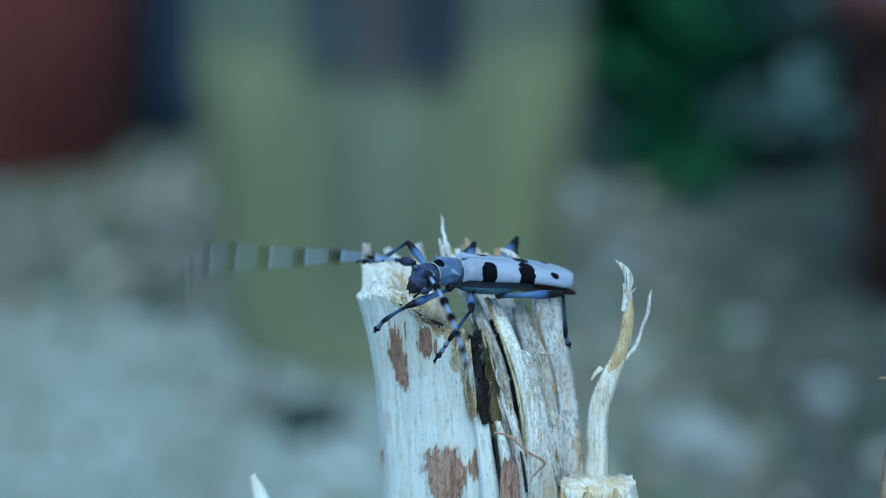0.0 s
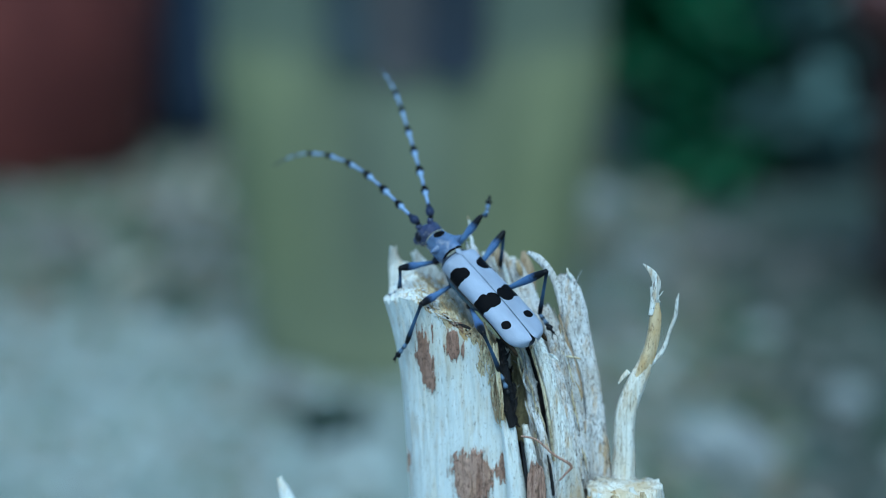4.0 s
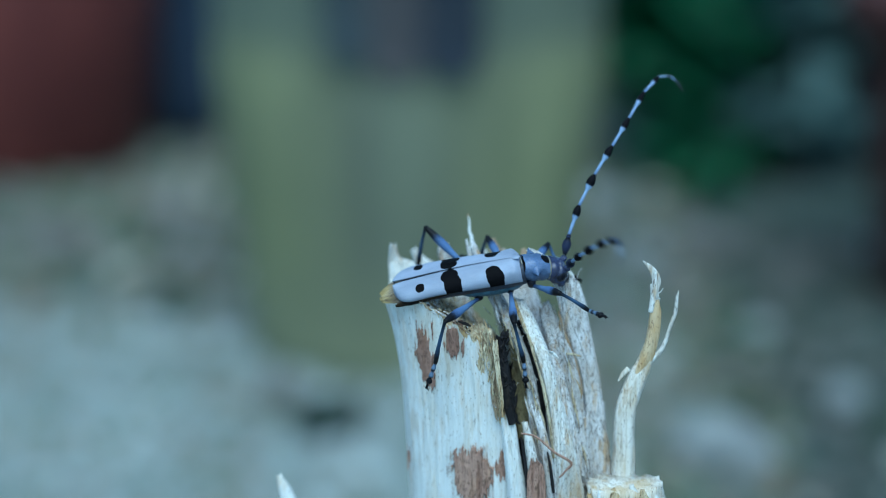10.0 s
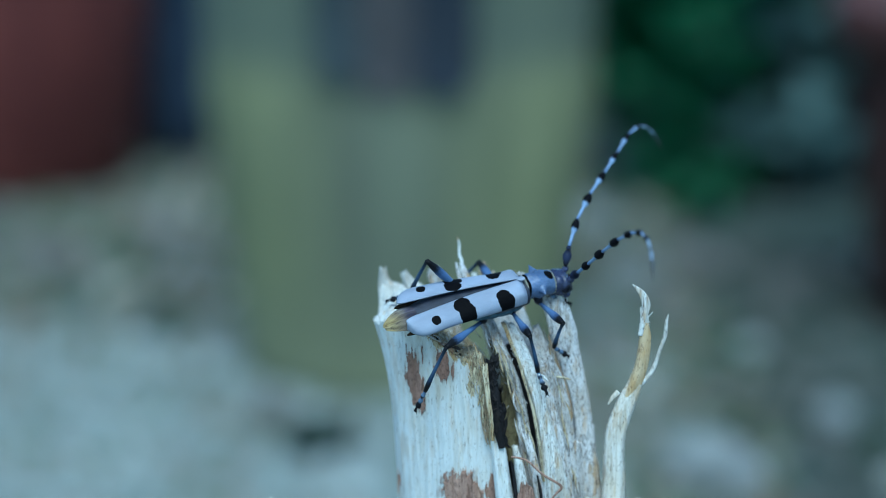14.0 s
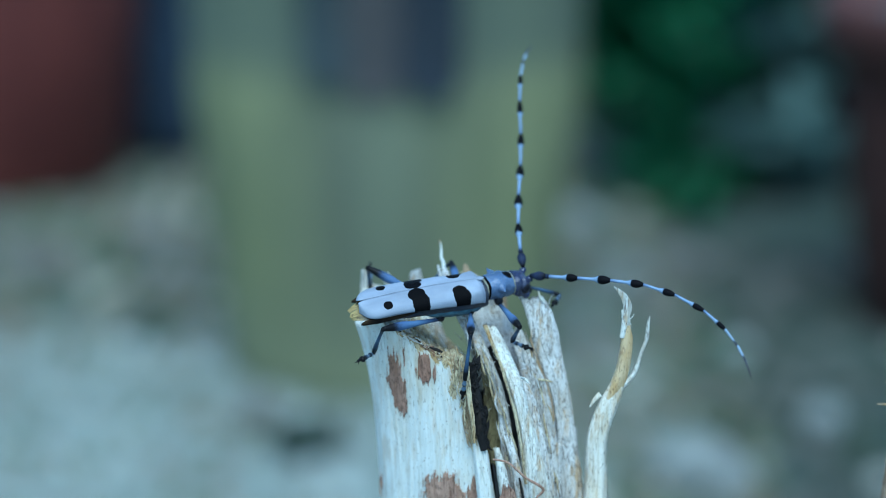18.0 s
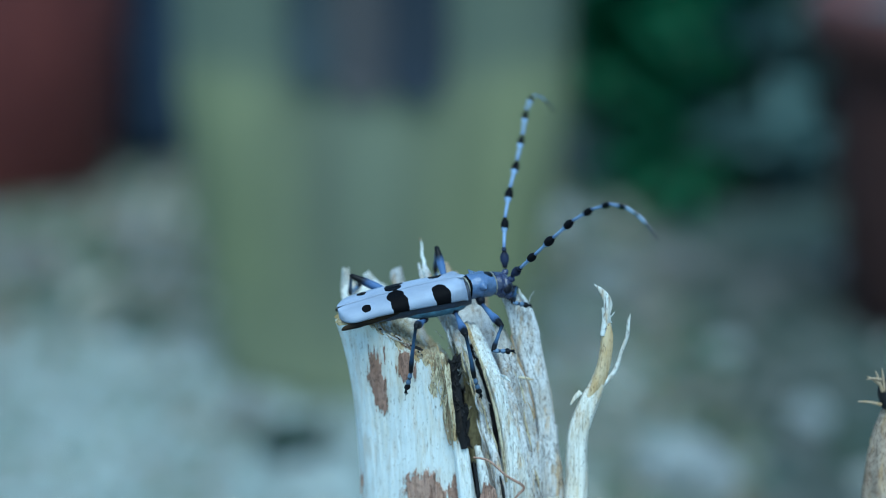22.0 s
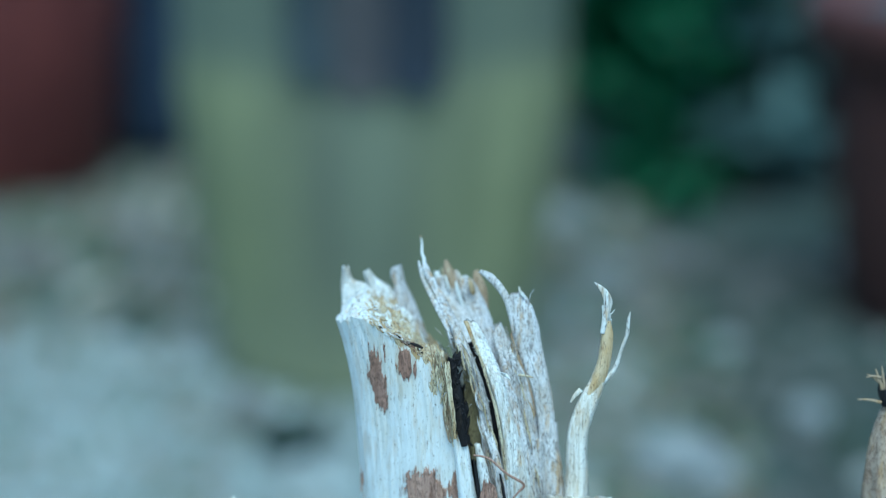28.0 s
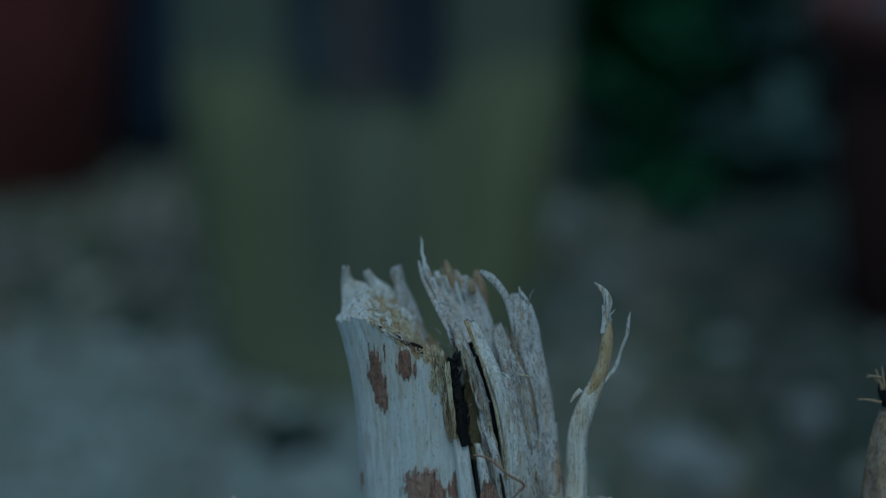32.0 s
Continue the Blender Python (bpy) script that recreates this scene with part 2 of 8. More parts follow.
def stump_top_left(x, y):
    """Sloping torn break of the pale side: a low front lip, rising at the back."""
    z = 252.2 - 0.77 * min(7.6, max(0, x + 12.2)) - 0.5 * max(0, -15.0 - x) + 0.14 * max(0, min(y, 1) + 9.5) * min(1, max(0, (x + 17.5) / 5))
    lip = 0.25 + 0.75 * min(1, max(0, (y + 9.5) / 4)) * min(1, max(0.15, (x + 15) / 6))
    z += 0.3 * nz(x * 0.5, y * 0.5, 3) + lip * (0.8 * nz(x * 1.1, y * 0.7, 7) + 0.6 * nz(x * 2.6, y * 1.4, 1) + 0.35 * nz(x * 6, y * 3, 4))
    z -= 1.3 * max(0, x + 7) * min(1, max(0, (y + 6) / 8))
    z -= 0.9 * max(0.0, 1 - abs(nz(x * 0.9, y * 0.45, 31)) / 0.12)
    return z


stump = new("broken_stump")
tagged(stump, "splintered bleached branch stump with brown bark remnants and a dark crack", "tree stump")
left = arc(-1.1, -0.5, 17.8, 10.8, 268, 78) + [(-3.0, 9), (-2.2, 4), (-3.4, 0), (-2.0, -4), (-2.6, -6), (-0.9, -8.8)]
pale = mesh_of("pale_side", *prism(left, stump_top_left, 0, n=320, amp=0.16, groove=0.25))
pale.materials.append(WOOD)
pale.materials.append(WOOD_TORN)
pale.materials.append(WOOD_MID)
for poly in pale.polygons:
    c = poly.center / MM
    x0 = c.x - lean(c.z) + lean(250.0)
    edge = 0.9 * nz(c.x * 0.9, c.y * 0.9, c.z * 0.16) + 0.6 * nz(c.x * 2.5, c.y * 2.5, c.z * 0.5)
    below = stump_top_left(x0, c.y) - c.z
    if (poly.normal.z > 0.45 and c.z > 240 and edge > -0.3) or below < (0.5 if x0 > -9 else 0.05) + (1.2 if x0 > -9 else 0.5) * edge or (x0 > -2.9 + 1.6 * edge - 0.9 * max(0, 1 - below / 14) + 0.3 * max(0, 238 - c.z) and c.z > 222 and c.y < 0):
        poly.material_index = 1 if x0 > -12.5 + 2 * edge else 2
add("pale_side", pale, None, stump)
core = [(-4, -6), (10, -6), (12, 11), (-4, 11)]
# fills the open crack; its near-black colour adds the shade in there
add("crack_core", mesh_of("crack_core", *prism(core, lambda x, y: 234 + 1.5 * nz(x, y, 2) + 0.15 * y, 60, rings=50, n=70, seed=4, amp=0.8)), WOOD_DARK, stump, "dark wood inside the crack, rot and shade in its colour")
right = [(6.5, -11), (10, -10), (14, -7)] + arc(-1.0, -0.5, 17.6, 10.8, -12, 80) + [(3, 10), (5, 4)]
add("grey_side", mesh_of("grey_side", *prism(right, lambda x, y: 231 + 1.5 * nz(x, y, 9) + 1.2 * nz(x * 2, y * 2, 5) - 0.2 * (x - 8), 0, rings=70, n=110, seed=11, amp=0.5)), WOOD_GREY, stump, "grey weathered half of the stump")


def splinter(path, widths, thick, material, name="splinter", parent=None, label="", **kw):
    return add(name, mesh_of(name, *loft(path, widths, thick, **kw)), material, parent or stump, label)


# long splinters of the grey side, standing up along the grain
def lath(name, left, right, thick, material, seed, fringe=0.02, relief=0.10, label="", rings=150, m=30):
    """A flat split lath between its left and right edges (mm), with fibrous faces and a torn top."""
    verts, faces = [], []
    n = 2 * (m + 1)
    for j in range(rings + 1):
        for k in range(n):
            u = k / m if k <= m else (n - 1 - k) / m
            s0 = fringe * (0.6 + nz(u * 4 + seed, seed, 0) + 0.7 * nz(u * 13 + seed, 3, 0))
            s = max(0.0, s0) + (1 - max(0.0, s0)) * (j / rings) ** 1.15
            a, b = Vector(catmull(left, s)), Vector(catmull(right, s))
            w = (b - a).length
            d = a.z
            a.x += 0.10 * nz(seed, d * 0.5, 2) + 0.07 * nz(seed, d * 1.9, 5)
            b.x += 0.10 * nz(seed, d * 0.5, 12) + 0.07 * nz(seed, d * 1.9, 15)
            p = a.lerp(b, u)
            t = min(thick, 0.7 * w + 0.1)
            x = u * w
            g = relief * (1.5 * nz(x * 0.7 + seed, d * 0.05, 1) + 1.2 * nz(x * 2.1 + seed, d * 0.07, 7) + 0.8 * nz(x * 5 + seed, d * 0.22, 3) + 0.4 * nz(x * 6, d * 1.3, seed))
            g -= 2.2 * relief * max(0.0, 1 - abs(nz(x * 0.9 + seed, d * 0.035, 21)) / 0.06)
            round_off = t * 0.5 * abs(2 * u - 1) ** 5
            p.y += (round_off - g) if k <= m else (t - round_off)
            verts.append(p * MM)
    for j in range(rings):
        for k in range(n):
            a, b = j * n + k, j * n + (k + 1) % n
            faces.append((a, a + n, b + n, b))
    for j, flip in ((0, False), (rings, True)):
        for k in range(m):
            q = (j * n + k, j * n + k + 1, j * n + n - 2 - k, j * n + n - 1 - k)
            faces.append(q[::-1] if flip else q)
    return add(name, mesh_of(name, verts, faces), material, stump, label)


# broken wall of the pale side, standing up behind the break in three torn plates
lath("torn_plate", [(-18.2, 9, 257.4), (-18.5, 9, 254.5), (-18.5, 8.5, 253.5), (-18.3, 7.5, 251.0), (-18.5, 6.5, 248.1), (-18.1, 5, 244.3)],
     [(-17.1, 9, 257.7), (-16.2, 9, 254.6), (-13.8, 8.5, 253.8), (-11.1, 7.5, 251.0), (-9.6, 6.5, 248.1), (-8.6, 5, 244.3)], 2.2, WOOD_MID, 81.3, 0.05, 0.22, "pale torn plate with a blunt tooth", rings=120, m=44)
lath("torn_plate", [(-14.6, 11, 255.5), (-14.2, 11, 254.3), (-13.8, 10.5, 251.8), (-13.2, 9, 247.9), (-12.7, 8, 243.4)],
     [(-13.5, 11, 256.3), (-11.7, 11, 254.1), (-9.0, 10.5, 252.1), (-7.1, 9, 247.9), (-6.6, 8, 243.4)], 2.4, WOOD_MID, 83.9, 0.06, 0.2, "pale torn plate with a slanting tooth", rings=110, m=40)
lath("torn_plate", [(-9.4, 10, 256.6), (-9.6, 10, 255.1), (-8.9, 9.5, 252.9), (-9.2, 8, 249.3), (-9.2, 6, 243.2)],
     [(-7.5, 10, 257.4), (-6.9, 10, 254.0), (-5.4, 9.5, 251.0), (-3.6, 8, 246.6), (-1.6, 6, 242.4)], 2.2, WOOD_GREY, 86.2, 0.06, 0.2, "grey-white torn plate with a blunt tooth", rings=120, m=44)
lath("torn_plate", [(-17.4, 3, 250.9), (-17.4, 2.5, 249.7), (-16.8, 2, 247.3), (-15.8, 1, 244.9)],
     [(-13.5, 3, 251.7), (-11.7, 2.5, 250.2), (-9.5, 2, 247.3), (-8.5, 1, 244.9)], 1.6, WOOD_GREY, 88.4, 0.12, 0.16, "low torn sliver", rings=70, m=30)
lath("torn_plate", [(-9.5, 3, 251.2), (-8.7, 2.5, 249.7), (-7.9, 2, 246.7), (-6.9, 1, 243.3)],
     [(-7.7, 3, 251.7), (-5.5, 2.5, 249.5), (-3.6, 2, 246.2), (-2.2, 1, 242.8)], 1.6, WOOD_MID, 90.4, 0.14, 0.16, "low torn sliver", rings=70, m=30)
splinter([(-4.1, 11, 262.3), (-3.8, 10, 261.3), (-3.8, 8.5, 260.0), (-3.4, 7, 259.2), (-3.4, 5, 258.3), (-3.5, 3, 256.9)], [0.15, 0.28, 0.4, 0.55, 0.65, 0.8], [0.15, 0.2, 0.25, 0.35, 0.45, 0.6], WOOD, "spike", rings=60, seed=21, ridge=.06)
splinter([(-4.1, 11.2, 262.6), (-4.1, 11, 262.3), (-4.0, 10.7, 262.0)], [0.15, 0.22, 0.25], [0.15, 0.2, 0.2], WOOD_RUST, "spike_tip", rings=10, sides=8, seed=23, ridge=.05)
lath("lath", [(-3.7, 2.6, 259.5), (-2.7, 0.6, 256.5), (-1.7, -0.6, 254.6), (0.0, -3.6, 251.3), (2.2, -7.0, 247.3), (4.0, -8.6, 243.4), (5.4, -9.4, 239.6), (6.2, -10.0, 235.6), (6.8, -11.0, 229.9), (7.8, -11.4, 220.4), (8.6, -11.4, 212.1)],
     [(-2.9, 3.0, 259.4), (-1.2, 1.0, 256.4), (0.3, 0.0, 254.2), (2.2, -3.0, 251.1), (4.2, -6.6, 247.6), (6.2, -8.6, 243.0), (7.4, -9.4, 239.6), (8.2, -10.0, 236.0), (9.2, -11.0, 229.4), (10.5, -11.4, 220.4), (11.6, -11.4, 212.1)], 1.4, WOOD_GREY, 21.3, 0.0, 0.13, rings=200)
splinter([(-4.3, 3.5, 259.5), (-3.6, 2.5, 256.9), (-2.0, 0.0, 254.1), (0.0, -3.0, 250.8), (1.6, -6.0, 248.0)], [0.4, 0.7, 0.9, 0.9, 0.4], [0.5, 0.7, 0.9, 0.9, 0.5], WOOD_GREY, rings=40, seed=22, fringe=.3)
splinter([(-3.9, 2.5, 256.6), (-3.2, 1.8, 255.6), (-2.0, 0.5, 254.9)], [0.12, 0.3, 0.4], [0.12, 0.25, 0.3], WOOD_GREY, "fibre", rings=14, sides=8, seed=29, ridge=.05)
lath("lath", [(3.6, -5.6, 251.3), (4.9, -8.0, 248.6), (6.5, -10.0, 245.3), (8.0, -11.4, 241.1), (9.1, -12.0, 237.2), (10.1, -12.5, 231.5), (10.5, -13.0, 224.3), (11.3, -13.0, 214.9)],
     [(5.7, -5.6, 251.0), (7.7, -8.0, 248.0), (9.6, -10.0, 244.1), (11.0, -11.4, 240.4), (12.0, -12.0, 236.5), (13.4, -12.5, 231.5), (15.2, -13.0, 224.3), (17.1, -13.0, 214.9)], 2.4, WOOD_MID, 23.1, 0.035, 0.14, "pale split lath", m=40)
lath("lath", [(3.4, -5.9, 251.5), (4.7, -8.2, 248.9), (6.4, -10.3, 245.2), (7.8, -11.7, 240.9), (8.9, -12.2, 236.8), (10.0, -12.7, 231.1), (10.8, -13.2, 224.4)],
     [(4.3, -6.1, 251.3), (5.5, -8.6, 248.7), (7.0, -10.6, 245.1), (8.3, -12.0, 240.7), (9.5, -12.6, 236.8), (10.5, -13.1, 231.2), (11.3, -13.6, 224.6)], 0.8, WOOD_TORN, 24.7, 0.04, 0.10, "yellow torn edge of the lath", m=14)
# dark lath behind the gap, coloured as the shade between its neighbours
lath("gap_shade", [(4.0, -5.0, 247.1), (5.8, -7.2, 242.7), (7.0, -8.0, 239.1), (7.8, -8.6, 235.6), (8.8, -9.4, 228.8), (10.0, -10.0, 222.2)],
     [(5.4, -5.0, 247.1), (7.3, -7.2, 243.2), (8.6, -8.0, 239.3), (9.6, -8.6, 235.6), (10.6, -9.4, 228.8), (11.6, -10.0, 222.2)], 0.8, WOOD_DARK, 29.5, 0.02, 0.1, "near-black wood behind the laths, the gap's shade in its colour", m=12)
lath("lath", [(8.4, -1.5, 249.3), (8.8, -3.0, 247.1), (10.1, -6.0, 242.8), (11.3, -7.6, 238.2), (12.3, -8.4, 233.2), (13.5, -9.4, 227.3), (15.0, -10.0, 218.0)],
     [(10.8, -1.5, 249.8), (12.1, -3.0, 246.6), (14.1, -6.0, 242.6), (15.6, -7.0, 238.0), (16.4, -8.0, 233.1), (17.2, -9.0, 227.1), (18.2, -10.0, 218.0)], 2.4, WOOD_GREY, 25.9, 0.10, 0.17, "grey speckled lath", m=40)
lath("lath", [(9.7, -7.0, 242.1), (10.7, -8.6, 239.5), (11.8, -9.6, 235.7), (13.0, -10.6, 229.8), (14.3, -11.4, 220.4)],
     [(10.7, -7.0, 242.1), (12.3, -8.6, 239.5), (13.6, -9.6, 235.7), (15.1, -10.6, 229.8), (16.7, -11.4, 220.4)], 1.6, WOOD_GREY, 33.3, 0.06, 0.16, m=24)
splinter([(6.7, -1.0, 258.9), (8.2, -1.0, 258.0), (9.8, -1.6, 256.5), (11.1, -2.0, 254.5), (11.9, -2.6, 252.0), (12.4, -3.4, 248.3)], [0.7, 1.3, 1.3, 1.2, 1.0, 0.4], [0.4, 0.6, 0.7, 0.8, 0.8, 0.4], WOOD_GREY, rings=60, seed=26, ridge=.10, fringe=.4)
lath("slab", [(11.5, -2.0, 254.7), (11.4, -2.8, 252.1), (12.0, -3.4, 249.1), (12.9, -4.0, 245.6), (14.1, -4.8, 242.3), (15.6, -5.4, 238.1), (16.5, -6.2, 233.0), (17.1, -7.0, 227.5), (17.9, -7.8, 220.4), (18.5, -8.0, 211.9)],
     [(14.1, -2.0, 255.4), (15.9, -2.8, 252.5), (17.0, -3.4, 249.1), (17.5, -4.0, 246.0), (18.3, -4.8, 242.3), (19.2, -5.4, 238.1), (19.9, -6.2, 233.0), (20.7, -7.0, 227.5), (21.7, -7.8, 220.4), (22.6, -8.0, 211.9)], 1.8, WOOD_GREY, 27.2, 0.012, 0.10, "broad flat grey splinter", rings=190, m=46)
splinter([(13.4, -2.2, 256.5), (13.6, -2.4, 255.6), (14.3, -2.6, 254.6)], [0.25, 0.45, 0.5], [0.25, 0.35, 0.35], WOOD, "fibre", rings=14, seed=28)
lath("split_edge", [(11.7, -4.2, 248.6), (12.6, -4.8, 245.4), (13.8, -5.6, 242.2), (15.3, -6.2, 238.0), (16.1, -7.0, 234.0)],
     [(12.1, -4.2, 248.7), (13.1, -4.8, 245.4), (14.4, -5.6, 242.2), (15.8, -6.2, 238.0), (16.4, -7.0, 234.0)], 0.5, WOOD_RUST, 57.1, 0.06, 0.08, "ochre edge of the split", rings=80, m=10)
lath("bark_strip", [(6.9, -15.2, 225.6), (6.6, -15.3, 223.6), (6.4, -15.4, 219.4), (6.3, -15.4, 213.0)],
     [(8.4, -15.2, 225.2), (9.3, -15.3, 223.2), (9.7, -15.4, 219.4), (9.8, -15.4, 213.0)], 0.5, BARK, 58.7, 0.45, 0.10, "red-brown bark strip below the crack", rings=70, m=24)
lath("lath", [(2.8, 7.0, 255.5), (3.1, 6.0, 250.9), (4.9, 3.0, 245.4), (7.3, 0.0, 240.0), (9.6, -4.0, 233.8)],
     [(5.1, 7.0, 255.5), (7.5, 6.0, 251.3), (9.7, 3.0, 246.2), (11.9, 0.0, 240.0), (13.7, -4.0, 233.8)], 2.5, WOOD_GREY, 52.4, 0.05, 0.13, "soft grey lath at the back")
lath("lath", [(-1.8, 8.0, 256.0), (-0.8, 7.0, 252.7), (1.6, 3.0, 247.5), (4.2, -1.0, 242.4), (6.6, -5.0, 235.2)],
     [(0.8, 8.0, 255.8), (2.9, 7.0, 252.7), (5.9, 3.0, 247.5), (8.5, -1.0, 242.4), (10.6, -5.0, 235.2)], 2.5, WOOD_GREY, 53.4, 0.07, 0.13, "soft pale lath at the back")
lath("inner_fibre", [(1.3, -2.0, 246.4), (3.2, -4.0, 242.2), (3.8, -5.6, 237.5), (4.2, -7.0, 231.7), (4.8, -8.0, 226.2)],
     [(4.6, -2.0, 245.8), (6.6, -4.0, 240.1), (7.2, -5.6, 235.4), (7.8, -7.0, 230.6), (8.4, -8.0, 226.2)], 1.5, WOOD_INNER, 54.9, 0.08, 0.12, "olive-brown wood inside the crack", m=24)
# soft broken ends at the back
for k, (a, w, mtl) in enumerate((((774, 484), 1.8, WOOD), ((790, 464), 1.4, WOOD_RUST), ((806, 482), 1.5, WOOD_GREY), ((823, 492), 2.2, WOOD), ((843, 482), 1.6, WOOD_RUST))):
    tip = Vector((1.6, 9.0, 255.4)) + Vector(((a[0] - 800) * 0.102, 0, (490 - a[1]) * 0.105))
    far = 0.33 if mtl is WOOD_RUST else 1.0
    splinter([tuple(tip), tuple(tip + far * Vector((0.9, -0.6, -3.5))), tuple(tip + far * Vector((2.8, -1.5, -10))), tuple(tip + far * Vector((5.8, -3, -20)))],
             [0.5 * w, w, 1.3 * w, (0.5 if mtl is WOOD_RUST else 1.7) * w], [0.6, 1.3, 1.6, 0.8 if mtl is WOOD_RUST else 3], mtl, rings=40, seed=40 + k, fringe=.5, ridge=.13)
lath("lath", [(1.6, -12.6, 232.7), (1.9, -13.2, 229.6), (2.4, -13.8, 224.6), (3.0, -14.0, 217.4), (3.6, -14.0, 207.9)],
     [(3.9, -12.6, 232.5), (4.5, -13.2, 229.6), (5.3, -13.8, 224.6), (6.5, -14.0, 217.4), (7.6, -14.0, 207.9)], 2.4, WOOD, 64.2, 0.07, 0.13, "pale tooth in front of the crack", m=30)
splinter([(6.1, -12.0, 230.2), (6.9, -12.5, 226.3), (7.7, -13.0, 221.0), (8.8, -13.0, 212.8)], [1.0, 1.7, 1.9, 1.9], [1, 1.6, 2, 2], WOOD_MID, rings=50, seed=65, ridge=.12, fringe=1.0)
splinter([(8.5, -11.5, 232.2), (9.3, -12.5, 227.8), (10.3, -13.0, 222.3), (11.1, -13.0, 213.8)], [0.6, 1.5, 1.8, 2], [1, 1.4, 2, 2], WOOD_GREY, rings=50, seed=66, ridge=.12, fringe=1.0)
splinter([(1.6, -11.0, 245.4), (2.2, -12.0, 240.6), (2.8, -12.5, 235.6), (3.7, -13.0, 230.6)], [0.8, 1.6, 1.8, 1.0], [1, 1.6, 1.8, 1], WOOD_DARK, "rot_and_crack_shade", rings=50, seed=67, ridge=.28, fringe=1.0)
splinter([(5.3, -14.6, 229.5), (8.0, -14.8, 228.9), (11.0, -15.0, 226.3), (14.0, -15.0, 224.3), (13.1, -15.0, 222.8), (12.0, -15.0, 221.5)], [0.35, 0.4, 0.45, 0.5, 0.4, 0.3], [0.35, 0.4, 0.4, 0.4, 0.4, 0.3], BARK, "loose_strand", rings=60, sides=8, seed=69, ridge=.05)
splinter([(10.0, -12.6, 243.8), (10.8, -10.8, 242.9), (11.7, -12.6, 242.6)], [0.25, 0.6, 0.2], [0.2, 0.3, 0.2], WOOD, "chip", rings=14, sides=8, seed=70)
splinter([(13.0, -8.6, 242.2), (14.4, -8.8, 242.1), (15.8, -8.6, 241.7)], [0.3, 0.45, 0.2], [0.2, 0.3, 0.2], WOOD_TORN, "chip", rings=14, sides=8, seed=77)


def shards(name, path, count, length, spread, size, materials, seed, lean_to=(-0.12, 0.0, 1.0), label="", tilt=0.16):
    """Clusters of short torn splinters along a line, lying along the grain; one mesh for each material."""
    r = random.Random(seed)
    bins = {m: ([], []) for m in materials}
    for k in range(count):
        c = Vector(catmull(path, r.random())) + Vector((r.gauss(0, spread), r.gauss(0, spread * 0.6), r.gauss(0, spread)))
        d = (Vector(lean_to) + Vector((r.gauss(0, tilt), r.gauss(0, tilt), 0))).normalized()
        ln = length * r.uniform(0.4, 1.3)
        w, t = size * r.uniform(0.5, 1.4), size * r.uniform(0.4, 0.9)
        bow = Vector((r.gauss(0, 0.05), r.gauss(0, 0.05), 0)) * ln
        v, f = loft([tuple(c + d * ln * 0.5), tuple(c + d * ln * 0.2 + bow), tuple(c - d * ln * 0.2 + bow), tuple(c - d * ln * 0.5)],
                    [0.25 * w, w, w, 0.5 * w], [0.3 * t, t, t, 0.5 * t], rings=9, sides=7, square=3, ridge=0.16, seed=seed + k * 1.7, fringe=0.3)
        fv_, ff_ = bins[r.choice(materials)]
        o = len(fv_)
        fv_ += v
        ff_ += [tuple(o + i for i in q) for q in f]
    for m, (fv_, ff_) in bins.items():
        if fv_:
            tagged(add(name, mesh_of(name, fv_, ff_), m, stump, label), kind="stuff")


splinter([(-5.7, -10.6, 248.6), (-4.5, -11.0, 248.3), (-3.5, -11.0, 247.8)], [0.2, 0.5, 0.3], [0.2, 0.3, 0.2], WOOD_DARK, "knot", rings=20, sides=12, square=2, seed=79, ridge=.2)
# crumbled yellow-brown lip of the break, and the torn edges of the crack
shards("split_grain", [(-12.6, -9.6, 252.1), (-9.2, -10.3, 250.3), (-6.6, -10.6, 248.7), (-3.3, -11.0, 246.7)], 44, 1.0, 0.30, 0.15, (WOOD_TORN, WOOD_GREY), 301, (0.85, -0.1, -0.40), "fibrous torn wood along the lip", 0.30)
shards("split_grain", [(-15.0, -4.0, 252.5), (-11.5, -5.0, 252.2), (-7.5, -6.0, 249.6), (-4.5, -6.5, 246.9)], 9, 1.3, 1.0, 0.35, (WOOD_GREY, WOOD_TORN), 302, (0.75, 0.2, -0.32), "torn scraps lying on the break", 0.25)
shards("split_grain", [(-10.5, -10.2, 251.1), (-7.5, -10.4, 249.3), (-5.4, -10.6, 248.2), (-3.0, -10.9, 246.7)], 40, 0.45, 0.35, 0.2, (WOOD_DARK, WOOD_RUST), 311, (0.8, -0.2, -0.42), "dark crumbs on the lip", 0.6)
lath("rot_flake", [(0.0, -13.4, 246.1), (0.4, -13.8, 243.2), (0.9, -14.2, 239.7), (1.5, -14.5, 235.7), (1.9, -14.6, 232.4)],
     [(1.1, -13.4, 246.5), (1.4, -13.8, 243.4), (1.7, -14.2, 240.3), (2.2, -14.5, 236.0), (2.3, -14.6, 232.4)], 0.6, WOOD_TORN, 97.1, 0.10, 0.14, "ochre flake beside the dark rot", rings=60, m=16)
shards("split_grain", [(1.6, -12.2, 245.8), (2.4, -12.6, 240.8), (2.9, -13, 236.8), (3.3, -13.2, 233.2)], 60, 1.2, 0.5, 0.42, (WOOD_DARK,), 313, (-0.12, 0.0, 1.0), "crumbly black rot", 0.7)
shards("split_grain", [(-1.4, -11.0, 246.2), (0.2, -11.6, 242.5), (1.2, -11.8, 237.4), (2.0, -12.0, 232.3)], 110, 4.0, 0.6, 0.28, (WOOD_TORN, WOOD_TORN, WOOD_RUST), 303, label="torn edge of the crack")
